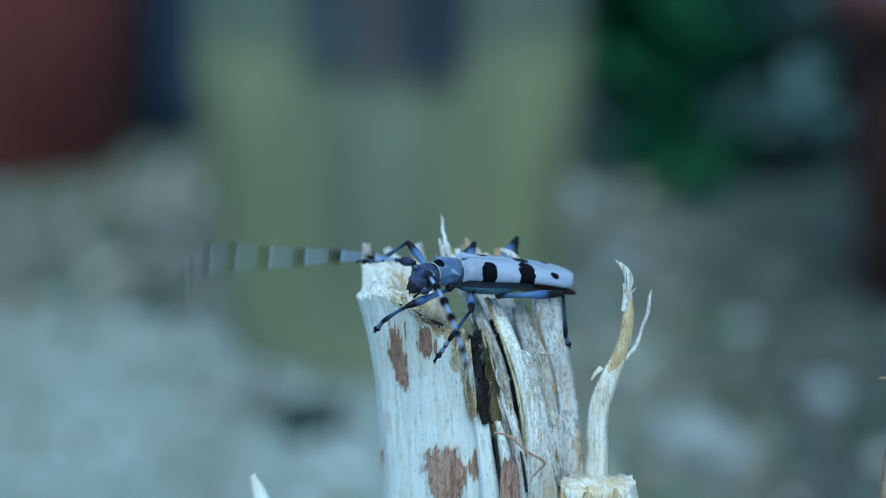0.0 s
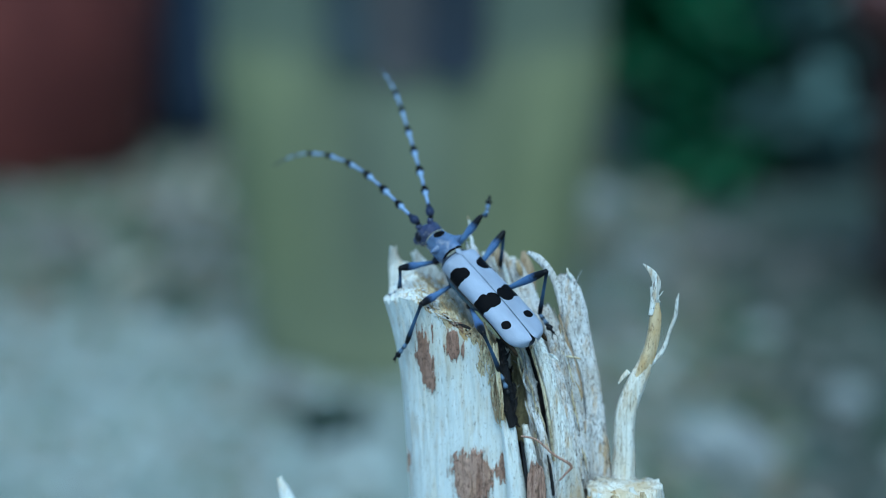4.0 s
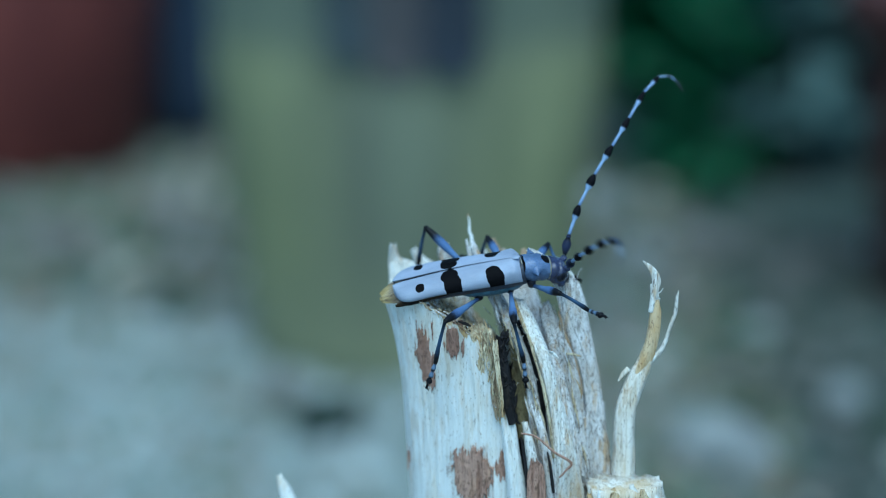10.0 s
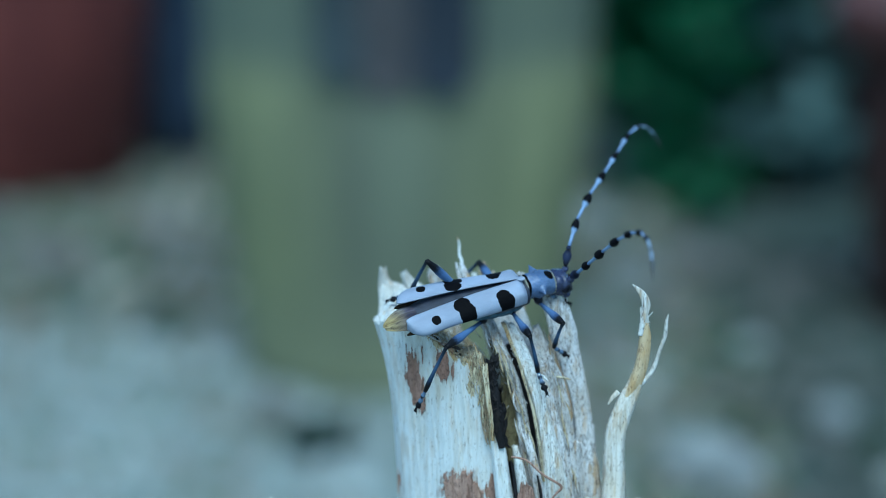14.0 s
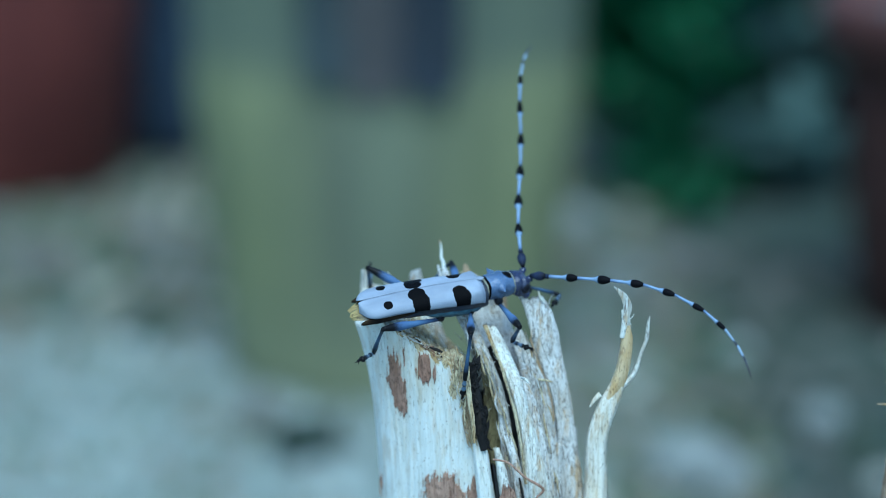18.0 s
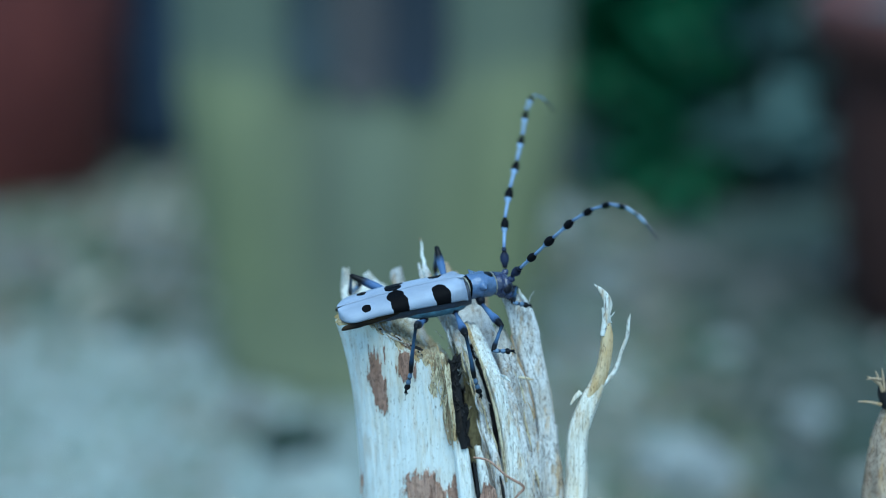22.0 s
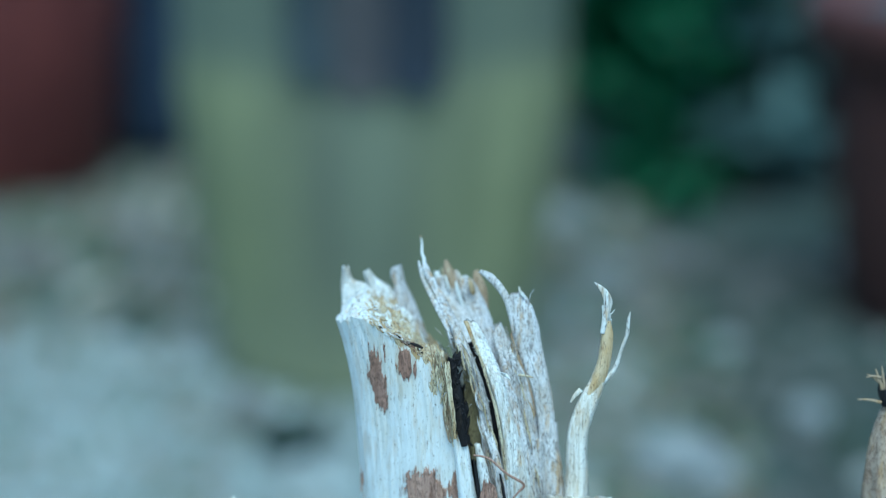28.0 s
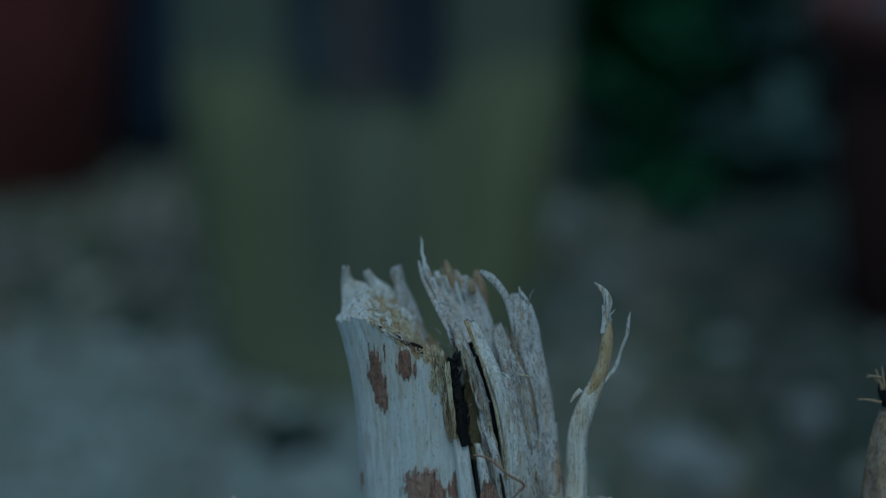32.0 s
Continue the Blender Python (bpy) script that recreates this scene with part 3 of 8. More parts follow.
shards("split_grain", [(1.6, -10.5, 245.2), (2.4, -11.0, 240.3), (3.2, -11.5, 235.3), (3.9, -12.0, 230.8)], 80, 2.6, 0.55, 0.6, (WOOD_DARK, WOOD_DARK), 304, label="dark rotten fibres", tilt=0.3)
shards("split_grain", [(-0.4, -3.5, 252.5), (2.2, -7.6, 248.5), (4.9, -10.0, 243.0), (7.1, -11.0, 236.1), (8.7, -12.0, 229.2), (9.9, -12.5, 222.1)], 34, 6.0, 0.5, 0.3, (WOOD_GREY, WOOD_TORN, WOOD_GREY), 305, (-0.3, 0.1, 1.0), "split fibres", 0.07)
shards("split_grain", [(11.1, -6.5, 248.2), (12.9, -8.0, 242.4), (14.3, -9.0, 236.5), (15.7, -10.0, 228.5), (16.9, -10.5, 221.3)], 30, 4.0, 0.5, 0.3, (WOOD_GREY, WOOD_GREY, WOOD_TORN), 307, (-0.18, 0.0, 1.0), "split fibres", 0.06)
shards("split_grain", [(0.6, 8.0, 254.6), (3.2, 7.0, 253.8), (5.2, 6.0, 250.9)], 16, 5.0, 1.2, 0.7, (WOOD, WOOD_GREY, WOOD_TORN), 309, (-0.3, 0.1, 1.0), "soft broken ends", 0.10)


# two thin black strips stand in for the shade of narrow cracks
splinter([(5.3, -13.9, 228.6), (5.9, -14.3, 225.3), (6.5, -14.6, 219.7)], [0.2, 0.45, 0.5], [0.2, 0.4, 0.4], WOOD_DARK, "rot_and_crack_shade", rings=40, seed=91, ridge=.2)
splinter([(9.9, -13.6, 225.8), (10.5, -14.0, 223.0), (11.1, -14.3, 218.5)], [0.2, 0.5, 0.5], [0.2, 0.4, 0.4], WOOD_DARK, "rot_and_crack_shade", rings=40, seed=92, ridge=.2)


def front(x, z):
    """Depth (mm) of the pale side's face at x and the height z."""
    u = min(0.98, abs(x - (lean(z) - lean(250.0)) + 1.0) / 17.3)
    return -0.5 - 10.9 * math.sqrt(1 - u * u)


def bark_patch(cx, cz, hx, hz, slant, seed, torn=1.0, proud=0.33):
    """A torn remnant of bark, thick in the middle and dying into the wood at a ragged edge."""
    nx_, nz_ = max(24, int(hx * 22)), max(30, int(hz * 11))
    v, f = [], []
    for i in range(nx_ + 1):
        for j in range(nz_ + 1):
            a, b = 2.6 * i / nx_ - 1.3, 2.6 * j / nz_ - 1.3
            x, z = cx + hx * a + slant * hz * b, cz + hz * b
            r = math.hypot(a, b) + 0.35 * torn * nz(x * 0.55 + seed, z * 0.2, 1) + 0.62 * torn * nz(x * 1.9 + seed, z * 0.17, 5) + 0.34 * nz(x * 4.5, z * 0.45 + seed, 2) + 0.15 * nz(x * 6, z * 2.0 + seed, 2)
            k = min(1, max(0, (1.0 - r) / 0.16))
            y = front(x, z) + 0.75 - (0.75 + proud) * k - 0.12 * nz(x * 1.2, z * 1.2, seed) * k
            v.append((x * MM, y * MM, z * MM))
    for i in range(nx_):
        for j in range(nz_):
            a = i * (nz_ + 1) + j
            f.append((a, a + nz_ + 1, a + nz_ + 2, a + 1))
    return mesh_of("bark_patch", v, f)


for k, (c, hx, hz, slant) in enumerate((((-11.4, -13.0, 240.9), 1.9, 6.6, -0.10), ((-6.6, -13.0, 244.5), 1.6, 3.3, -0.10), ((-3.2, -14.0, 220.1), 4.2, 6.4, -0.05), ((-13.8, -10.0, 221.6), 0.8, 2.6, 0.0), ((2.2, -13.6, 222.3), 1.6, 3.0, -0.1))):
    add("bark_patch", bark_patch(c[0], c[2], hx, hz, slant, 3.7 * k, 0.35 if k == 2 else 1.0, 0.7 if k == 2 else 0.33), BARK, stump, "brown bark remnant")

# loose hair-thin fibres standing off the torn edges
rnd = random.Random(3)
fv, ff = [], []
for k in range(90):
    strip = rnd.choice((((-0.9, -1.2, 253.9), (8.1, -11.4, 230.0)), ((5.5, -7.4, 249.5), (12.9, -13.4, 224.5)), ((14.3, -2.6, 254.3), (19.6, -7.9, 223.6)), ((11.4, -3.2, 247.2), (16.0, -9.2, 228.2)), ((-1.2, -11.0, 245.4), (2.2, -12.6, 232.5))))
    u = rnd.random()
    c = Vector(strip[0]).lerp(Vector(strip[1]), u) + Vector((rnd.gauss(0, 0.9), rnd.gauss(0, 0.5), 0))
    along_grain = (Vector(strip[0]) - Vector(strip[1])).normalized()
    d = (along_grain * rnd.choice((1, 1, -0.6)) + Vector((rnd.gauss(0, 0.45), rnd.gauss(-0.25, 0.3), rnd.gauss(0, 0.3)))).normalized()
    ln = rnd.uniform(0.6, 2.2)
    v, f = loft([tuple(c), tuple(c + d * ln * 0.5), tuple(c + d * ln + Vector((rnd.gauss(0, 0.25), 0, rnd.gauss(0, 0.2))))], [0.16, 0.12, 0.05], [0.12, 0.1, 0.05], rings=4, sides=5, square=2, ridge=0)
    o = len(fv)
    fv += v
    ff += [tuple(o + i for i in q) for q in f]
tagged(add("loose_fibre", mesh_of("loose_fibre", fv, ff), WOOD_GREY, stump, "hair-thin torn fibres"), kind="stuff")

# the side twig
twig = new("side_twig")
tagged(twig, "thin pale twig with a peeled forked tip beside the stump", "twig")
splinter([(26.2, -9.0, 259.1), (27.8, -9.0, 257.5), (28.6, -9.0, 255.5), (28.2, -9.0, 253.0), (27.7, -9.0, 249.9)], [0.15, 1.1, 1.5, 1.1, 0.8], [0.15, 0.3, 0.4, 0.5, 0.6], WOOD_MID, "curled_tip", twig, "curled white peeled tip", rings=44, seed=71, ridge=.05)
splinter([(28.5, -8.5, 251.6), (28.6, -8.5, 249.6), (28.4, -8.5, 246.8), (28.0, -8.5, 244.1), (27.0, -8.5, 240.9), (25.8, -8.5, 238.6)],
         [1.3, 1.9, 2.1, 2.2, 2.4, 1.6], [1.0, 1.4, 1.8, 2.0, 2.4, 2.2], WOOD_ORANGE, "bark_sleeve", twig, "tan-orange bark on the upper stem", rings=90, sides=20, square=2.2, seed=72, ridge=.12, fringe=.7)
splinter([(28.3, -8.2, 254.4), (28.7, -8.0, 249.0), (28.2, -8.0, 244.5), (27.0, -8.4, 240.5), (25.4, -8.5, 236.9), (24.0, -8.5, 232.7), (23.6, -8.5, 228.0), (23.6, -8.5, 222.7), (23.2, -8.5, 216.4), (21.8, -8.0, 206.5), (20.5, -7.0, 193.0)],
         [1.2, 1.6, 1.9, 2.5, 3.2, 3.5, 3.6, 3.9, 4.2, 5, 6], [0.8, 1.4, 1.8, 2.2, 2.8, 3.2, 3.4, 3.6, 4, 5, 6], WOOD_TAN, "stem", twig, rings=150, sides=22, square=2.2, seed=78, ridge=.12, fringe=.7)
splinter([(32.6, -8.0, 253.5), (32.3, -8.0, 252.1), (32.1, -8.0, 249.6), (31.2, -8.0, 246.8), (30.5, -8.0, 244.3), (29.4, -8.3, 242.3), (27.2, -8.6, 240.3)], [0.15, 0.55, 0.65, 0.55, 0.7, 0.8, 1.0], [0.2, 0.5, 0.5, 0.5, 0.6, 0.8, 1.0], WOOD_MID, "fork", twig, "thin white side shoot", rings=60, seed=73, ridge=.06)
splinter([(22.3, -9.6, 237.5), (23.1, -9.6, 238.8), (24.1, -9.4, 239.8)], [0.2, 0.7, 0.9], [0.2, 0.3, 0.4], WOOD_TAN, "flake", twig, rings=16, seed=74)
for k, (a, b) in enumerate((((28.6, -9.0, 253.0), (29.8, -9.0, 254.2)), ((28.6, -9.0, 253.4), (29.4, -9.0, 252.2)))):
    splinter([a, tuple((Vector(a) + Vector(b)) / 2 + Vector((0, 0, -0.2))), b], [0.25, 0.2, 0.1], [0.25, 0.2, 0.1], WOOD, "fibre", twig, rings=10, sides=8, seed=75 + k)

# a lower broken side piece at the foot of the twig, and a chip on the other side
shelf = new("broken_side_branch")
tagged(shelf, "broken stub of a side branch with torn tan wood", "branch stub")
splinter([(23.5, -14.0, 219.4), (23.7, -14.0, 214.6), (23.4, -14.0, 207.1), (21.4, -13.0, 198.3), (18.6, -9.0, 185.3)], [12.5, 13.5, 14, 16, 16], [9, 10, 11, 12, 12], WOOD_TAN, "stub", shelf, rings=50, sides=40, square=3, seed=81, fringe=1.6, ridge=.05)
for k, (px, h) in enumerate(((1010, 0.6), (1030, 0.9), (1052, 1.6), (1085, 2.0), (1104, 1.4), (1124, 0.6))):
    tip = Vector((23.5, -18.0, 218.8)) + Vector(((px - 1075) * 0.098, 0.7 * (k % 2), h))
    splinter([tuple(tip), tuple(tip + Vector((0.3, 0, -2))), tuple(tip + Vector((0.6, 0.4, -6)))], [0.8, 2.2, 2.6], [0.6, 1.4, 2], (WOOD_TORN, WOOD)[k % 2], "tooth", shelf, rings=20, seed=82 + k, fringe=.6)
chip = new("pale_stub")
tagged(chip, "small pale broken branch end", "branch stub")
splinter([(-37.7, -4.0, 217.2), (-37.0, -4.0, 215.1), (-35.0, -4.0, 209.7), (-29.2, -3.0, 197.9), (-23.5, 0.0, 175.3)], [1.0, 2.2, 3.2, 4.5, 6], [0.8, 2, 3, 4, 6], WOOD, "stem", chip, rings=60, seed=91, fringe=.8, ridge=.07)

# the bark-covered branch at the edge
branch = new("bark_branch")
tagged(branch, "upright branch with flaking pale bark and dry bristles", "branch")
splinter([(80.7, -4.0, 238.1), (80.0, -4.0, 232.8), (79.7, -4.0, 226.4), (79.7, -4.0, 217.7), (80.1, -4.0, 204.9), (81.9, -2.0, 170.6), (78.0, 0.0, 90.0), (79.0, 0.0, -3.0)], [2.0, 5.2, 7.6, 9.4, 11, 14, 15, 16], [2, 5, 7.6, 9.4, 11, 14, 15, 16], BARK_PALE, "stem", branch, rings=120, sides=36, square=2.1, seed=101, ridge=.06, fringe=1)
for k, (a, b) in enumerate((((1558, 668), (1530, 664)), ((1556, 676), (1532, 660)), ((1562, 690), (1548, 652)), ((1566, 690), (1560, 648)), ((1562, 714), (1520, 711)))):
    base, tip = Vector((77.3, -6.0, 238.7)), Vector((77.3, -6.0, 238.7))
    base += Vector(((a[0] - 1560) * 0.098, 0, (690 - a[1]) * 0.1))
    tip += Vector(((b[0] - 1560) * 0.098, 0.5 * k - 1, (690 - b[1]) * 0.1))
    splinter([tuple(tip), tuple((tip + base) / 2 + Vector((0, 0, 0.2))), tuple(base)], [0.2, 0.45, 0.6], [0.2, 0.4, 0.5], WOOD_RUST, "bristle", branch, "dry yellow bristle", rings=14, sides=8, seed=103 + k)
splinter([(78.6, -5.0, 240.7), (78.3, -5.0, 238.4), (79.1, -5.0, 235.7)], [1.6, 2.6, 2.6], [1.6, 2.4, 2.4], WOOD_DARK, "bud", branch, "dark dry bud", rings=20, seed=110)


# ---- ground and background ----
def soil_mat():
    """Dark mossy soil that gives way to pale gravel towards the open side."""
    m, n, l, b = mat("gravelly_soil")
    v = coords(n, l, (1, 1, 1))
    a = noise_tex(n, l, v, 17, 4, 0.6)
    f = noise_tex(n, l, v, 120, 4, 0.6)
    soil = ramp(n, l, a, [(0.36, (0.020, 0.048, 0.022)), (0.46, (0.085, 0.10, 0.065)), (0.54, (0.13, 0.125, 0.115)), (0.64, (0.25, 0.23, 0.23))])
    pale = ramp(n, l, f, [(0.35, (0.14, 0.19, 0.17)), (0.65, (0.44, 0.48, 0.46))])
    tc = n.new("ShaderNodeTexCoord")
    sep = n.new("ShaderNodeSeparateXYZ")
    l.new(tc.outputs["Object"], sep.inputs[0])
    # the gravel lies where x is low and y near
    e = n.new("ShaderNodeMath")
    e.operation = "MULTIPLY_ADD"
    l.new(sep.outputs[0], e.inputs[0])
    e.inputs[1].default_value = -1.0
    l.new(a, e.inputs[2])
    e2 = n.new("ShaderNodeMath")
    e2.operation = "MULTIPLY_ADD"
    l.new(sep.outputs[1], e2.inputs[0])
    e2.inputs[1].default_value = -1.6
    l.new(e.outputs[0], e2.inputs[2])
    e3 = n.new("ShaderNodeMath")
    e3.operation = "ADD"
    l.new(e2.outputs[0], e3.inputs[0])
    e3.inputs[1].default_value = 1.0
    mask = ramp(n, l, e3.outputs[0], [(0.12, (0, 0, 0)), (0.62, (1, 1, 1))])
    rim = n.new("ShaderNodeVectorMath")
    rim.operation = "LENGTH"
    l.new(tc.outputs["Object"], rim.inputs[0])
    wide = n.new("ShaderNodeMath")
    wide.operation = "MULTIPLY_ADD"
    l.new(noise_tex(n, l, coords(n, l, (1, 1, 1)), 1.6, 4, 0.6), wide.inputs[0])
    wide.inputs[1].default_value = 2.4
    l.new(rim.outputs["Value"], wide.inputs[2])
    part_of = n.new("ShaderNodeMath")
    part_of.operation = "MULTIPLY"
    l.new(wide.outputs[0], part_of.inputs[0])
    part_of.inputs[1].default_value = 0.22
    near = ramp(n, l, part_of.outputs[0], [(0.0, (1, 1, 1)), (0.5, (1, 1, 1)), (1.0, (0, 0, 0))])
    tint = noise_tex(n, l, coords(n, l, (1, 0.7, 1)), 20, 2, 0.5)
    hue = noise_tex(n, l, coords(n, l, (1, 0.6, 1)), 13, 2, 0.5)
    col = mixc(n, l, mixc(n, l, 1.0, mask, near, "MULTIPLY"), soil, pale)
    col = mixc(n, l, ramp(n, l, tint, [(0.50, (0, 0, 0)), (0.62, (0.4, 0.4, 0.4))]), col, (0.15, 0.125, 0.105))
    col = mixc(n, l, ramp(n, l, tint, [(0.36, (0.4, 0.4, 0.4)), (0.47, (0, 0, 0))]), col, (0.07, 0.115, 0.07))
    col = mixc(n, l, ramp(n, l, hue, [(0.40, (0.3, 0.3, 0.3)), (0.48, (0, 0, 0))]), col, (0.055, 0.10, 0.06))
    col = mixc(n, l, ramp(n, l, hue, [(0.54, (0, 0, 0)), (0.60, (0.35, 0.35, 0.35))]), col, (0.20, 0.19, 0.20))
    # soil mixed darker towards positive x, along a ragged edge
    rightward = n.new("ShaderNodeMath")
    rightward.operation = "MULTIPLY_ADD"
    l.new(sep.outputs[0], rightward.inputs[0])
    rightward.inputs[1].default_value = 4.0
    l.new(tint, rightward.inputs[2])
    right_dark = ramp(n, l, rightward.outputs[0], [(0.88, (0, 0, 0)), (1.18, (0.86, 0.86, 0.86))])
    col = mixc(n, l, mixc(n, l, 1.0, right_dark, near, "MULTIPLY"), col, (0.034, 0.054, 0.047))
    l.new(col, b.inputs["Base Color"])
    b.inputs["Roughness"].default_value = 0.9
    bump(n, l, b, f, 0.6, 0.01)
    return m


def simple_mat(name, c0, c1, scale, stretch=(1, 1, 1), rough=0.8, height=0.004, gloss=0.5):
    """Two tones broken up at a coarse and a fine scale, with relief."""
    m, n, l, b = mat(name)
    v = coords(n, l, stretch)
    a = noise_tex(n, l, v, scale, 5, 0.6)
    f = noise_tex(n, l, v, scale * 7, 3, 0.6)
    c = ramp(n, l, a, [(0.35, c0), (0.65, c1)])
    c = mixc(n, l, ramp(n, l, f, [(0.4, (0, 0, 0)), (0.7, (0.4, 0.4, 0.4))]), c, tuple(0.5 * x for x in c0))
    l.new(c, b.inputs["Base Color"])
    b.inputs["Roughness"].default_value = rough
    b.inputs["Specular IOR Level"].default_value = gloss
    bump(n, l, b, f, 0.5, height)
    return m


def node_mix_height(n, l, z, wobble):
    """1 at the earth-stained foot of the log, 0 above."""
    m = n.new("ShaderNodeMath")
    m.operation = "MULTIPLY_ADD"
    l.new(wobble, m.inputs[0])
    m.inputs[1].default_value = -0.05
    l.new(z, m.inputs[2])
    return ramp(n, l, m.outputs[0], [(0.0, (0.9, 0.9, 0.9)), (0.055, (0, 0, 0))])


def log_mat():
    """Barkless wood under a film of olive algae, thinner down the middle of the front, with streaks down the grain."""
    m, n, l, b = mat("algae_covered_wood")
    streak = noise_tex(n, l, coords(n, l, (1, 1, 0.10)), 34, 4, 0.6)
    fine = noise_tex(n, l, coords(n, l, (1, 1, 0.12)), 150, 3, 0.6)
    cloud = noise_tex(n, l, coords(n, l, (1, 1, 0.6)), 14, 3, 0.5)
    grey = ramp(n, l, streak, [(0.32, (0.072, 0.083, 0.072)), (0.50, (0.097, 0.109, 0.090)), (0.68, (0.125, 0.143, 0.110))])
    moss = ramp(n, l, streak, [(0.30, (0.152, 0.164, 0.084)), (0.50, (0.209, 0.219, 0.108)), (0.70, (0.270, 0.276, 0.142))])
    tc = n.new("ShaderNodeTexCoord")
    sep = n.new("ShaderNodeSeparateXYZ")
    l.new(tc.outputs["Object"], sep.inputs[0])
    flank = n.new("ShaderNodeMath")
    flank.operation = "ABSOLUTE"
    l.new(sep.outputs[0], flank.inputs[0])
    ragged = n.new("ShaderNodeMath")
    ragged.operation = "MULTIPLY_ADD"
    l.new(cloud, ragged.inputs[0])
    ragged.inputs[1].default_value = 0.05
    l.new(flank.outputs[0], ragged.inputs[2])
    mask = ramp(n, l, ragged.outputs[0], [(0.040, (0.25, 0.25, 0.25)), (0.095, (1, 1, 1))])
    col = mixc(n, l, mask, grey, moss)
    foot = node_mix_height(n, l, sep.outputs[2], streak)
    col = mixc(n, l, foot, col, (0.20, 0.210, 0.120))
    high = ramp(n, l, sep.outputs[2], [(0.168, (0, 0, 0)), (0.192, (0.75, 0.75, 0.75))])
    col = mixc(n, l, high, col, (0.082, 0.102, 0.084))
    l.new(col, b.inputs["Base Color"])
    b.inputs["Roughness"].default_value = 0.85
    bump(n, l, b, fine, 0.5, 0.004)
    return m


def pebble_mat(name, stops):
    """Mixed stones: each takes a tone of its own."""
    m, n, l, b = mat(name)
    g = n.new("ShaderNodeNewGeometry")
    c = ramp(n, l, g.outputs["Random Per Island"], stops)
    f = noise_tex(n, l, coords(n, l, (1, 1, 1)), 260, 4, 0.6)
    c = mixc(n, l, ramp(n, l, f, [(0.4, (0, 0, 0)), (0.7, (0.4, 0.4, 0.4))]), c, (0.10, 0.105, 0.09))
    l.new(c, b.inputs["Base Color"])
    b.inputs["Roughness"].default_value = 0.85
    bump(n, l, b, f, 0.5, 0.003)
    return m


SOIL = soil_mat()
MOSSY = log_mat()
# tones of the log's hollow, its shade put into the dark colours
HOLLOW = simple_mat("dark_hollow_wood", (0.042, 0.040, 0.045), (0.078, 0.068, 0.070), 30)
HOLLOW_WALL_SHADE = simple_mat("hollow_wall_shade", (0.025, 0.036, 0.042), (0.045, 0.06, 0.07), 24)
REDBROWN = simple_mat("red_brown_clay", (0.10, 0.020, 0.018), (0.165, 0.038, 0.030), 26)
# one clay in two tones: body as in shade, rim as lit from above
CLAY_SHADED = simple_mat("shaded_clay", (0.040, 0.014, 0.012), (0.065, 0.022, 0.018), 20)
CLAY_LIT = simple_mat("lit_clay_rim", (0.075, 0.026, 0.024), (0.12, 0.042, 0.036), 26)
DARK_STONE = simple_mat("mossy_black_stone", (0.012, 0.024, 0.018), (0.025, 0.042, 0.03), 60)
# blue-black stands for the shade deep in the log's hollow
HOLLOW_SHADE = simple_mat("hollow_shade", (0.010, 0.016, 0.028), (0.02, 0.028, 0.045), 20)
PEBBLE = pebble_mat("pale_pebble", [(0.0, (0.10, 0.16, 0.10)), (0.18, (0.21, 0.19, 0.155)), (0.4, (0.245, 0.28, 0.265)), (0.8, (0.31, 0.35, 0.345)), (0.95, (0.40, 0.44, 0.435)), (1.0, (0.60, 0.63, 0.62))])
PEBBLE_MID = pebble_mat("grey_pebble", [(0.0, (0.03, 0.075, 0.03)), (0.2, (0.06, 0.11, 0.05)), (0.4, (0.155, 0.115, 0.07)), (0.65, (0.135, 0.14, 0.115)), (0.9, (0.24, 0.235, 0.20)), (1.0, (0.66, 0.62, 0.52))])
PEBBLE_DK = pebble_mat("dark_pebble", [(0.0, (0.02, 0.038, 0.02)), (0.5, (0.055, 0.062, 0.052)), (0.8, (0.10, 0.098, 0.09)), (0.93, (0.20, 0.195, 0.18)), (1.0, (0.55, 0.54, 0.50))])
PALE_STONE = simple_mat("pale_grey_stone", (0.24, 0.25, 0.25), (0.34, 0.36, 0.35), 160)
WARM_STONE = simple_mat("warm_grey_stone", (0.13, 0.125, 0.12), (0.20, 0.19, 0.18), 160)
LEAF = simple_mat("green_leaf", (0.012, 0.082, 0.028), (0.026, 0.140, 0.052), 90, (1, 1, 1), 0.5)
LEAF_DK = simple_mat("dark_green_leaf", (0.058, 0.112, 0.108), (0.088, 0.150, 0.148), 90, (1, 1, 1), 0.5)

# ground: one sheet out to the horizon, finer near the stump
xs = [-400, -80, -20, -6] + [i * 0.08 - 2.4 for i in range(61)] + [6, 20, 80, 400]
ys = [-400, -60, -10, -3] + [i * 0.08 - 1.2 for i in range(61)] + [7, 20, 80, 400]


def ground_z(x, y):
    near = max(0.0, 1 - max(abs(x), abs(y - 1)) / 3.2)
    return near * (0.010 * nz(x * 2, y * 2, 0) + 0.006 * nz(x * 9, y * 9, 4)) - 0.004


gv = [(x, y, ground_z(x, y)) for y in ys for x in xs]
nx = len(xs)
gf = [(j * nx + i, j * nx + i + 1, (j + 1) * nx + i + 1, (j + 1) * nx + i) for j in range(len(ys) - 1) for i in range(nx - 1)]
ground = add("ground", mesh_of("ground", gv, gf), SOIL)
tagged(ground, "pale gravelly soil with moss between pebbles", "ground", kind="structure")


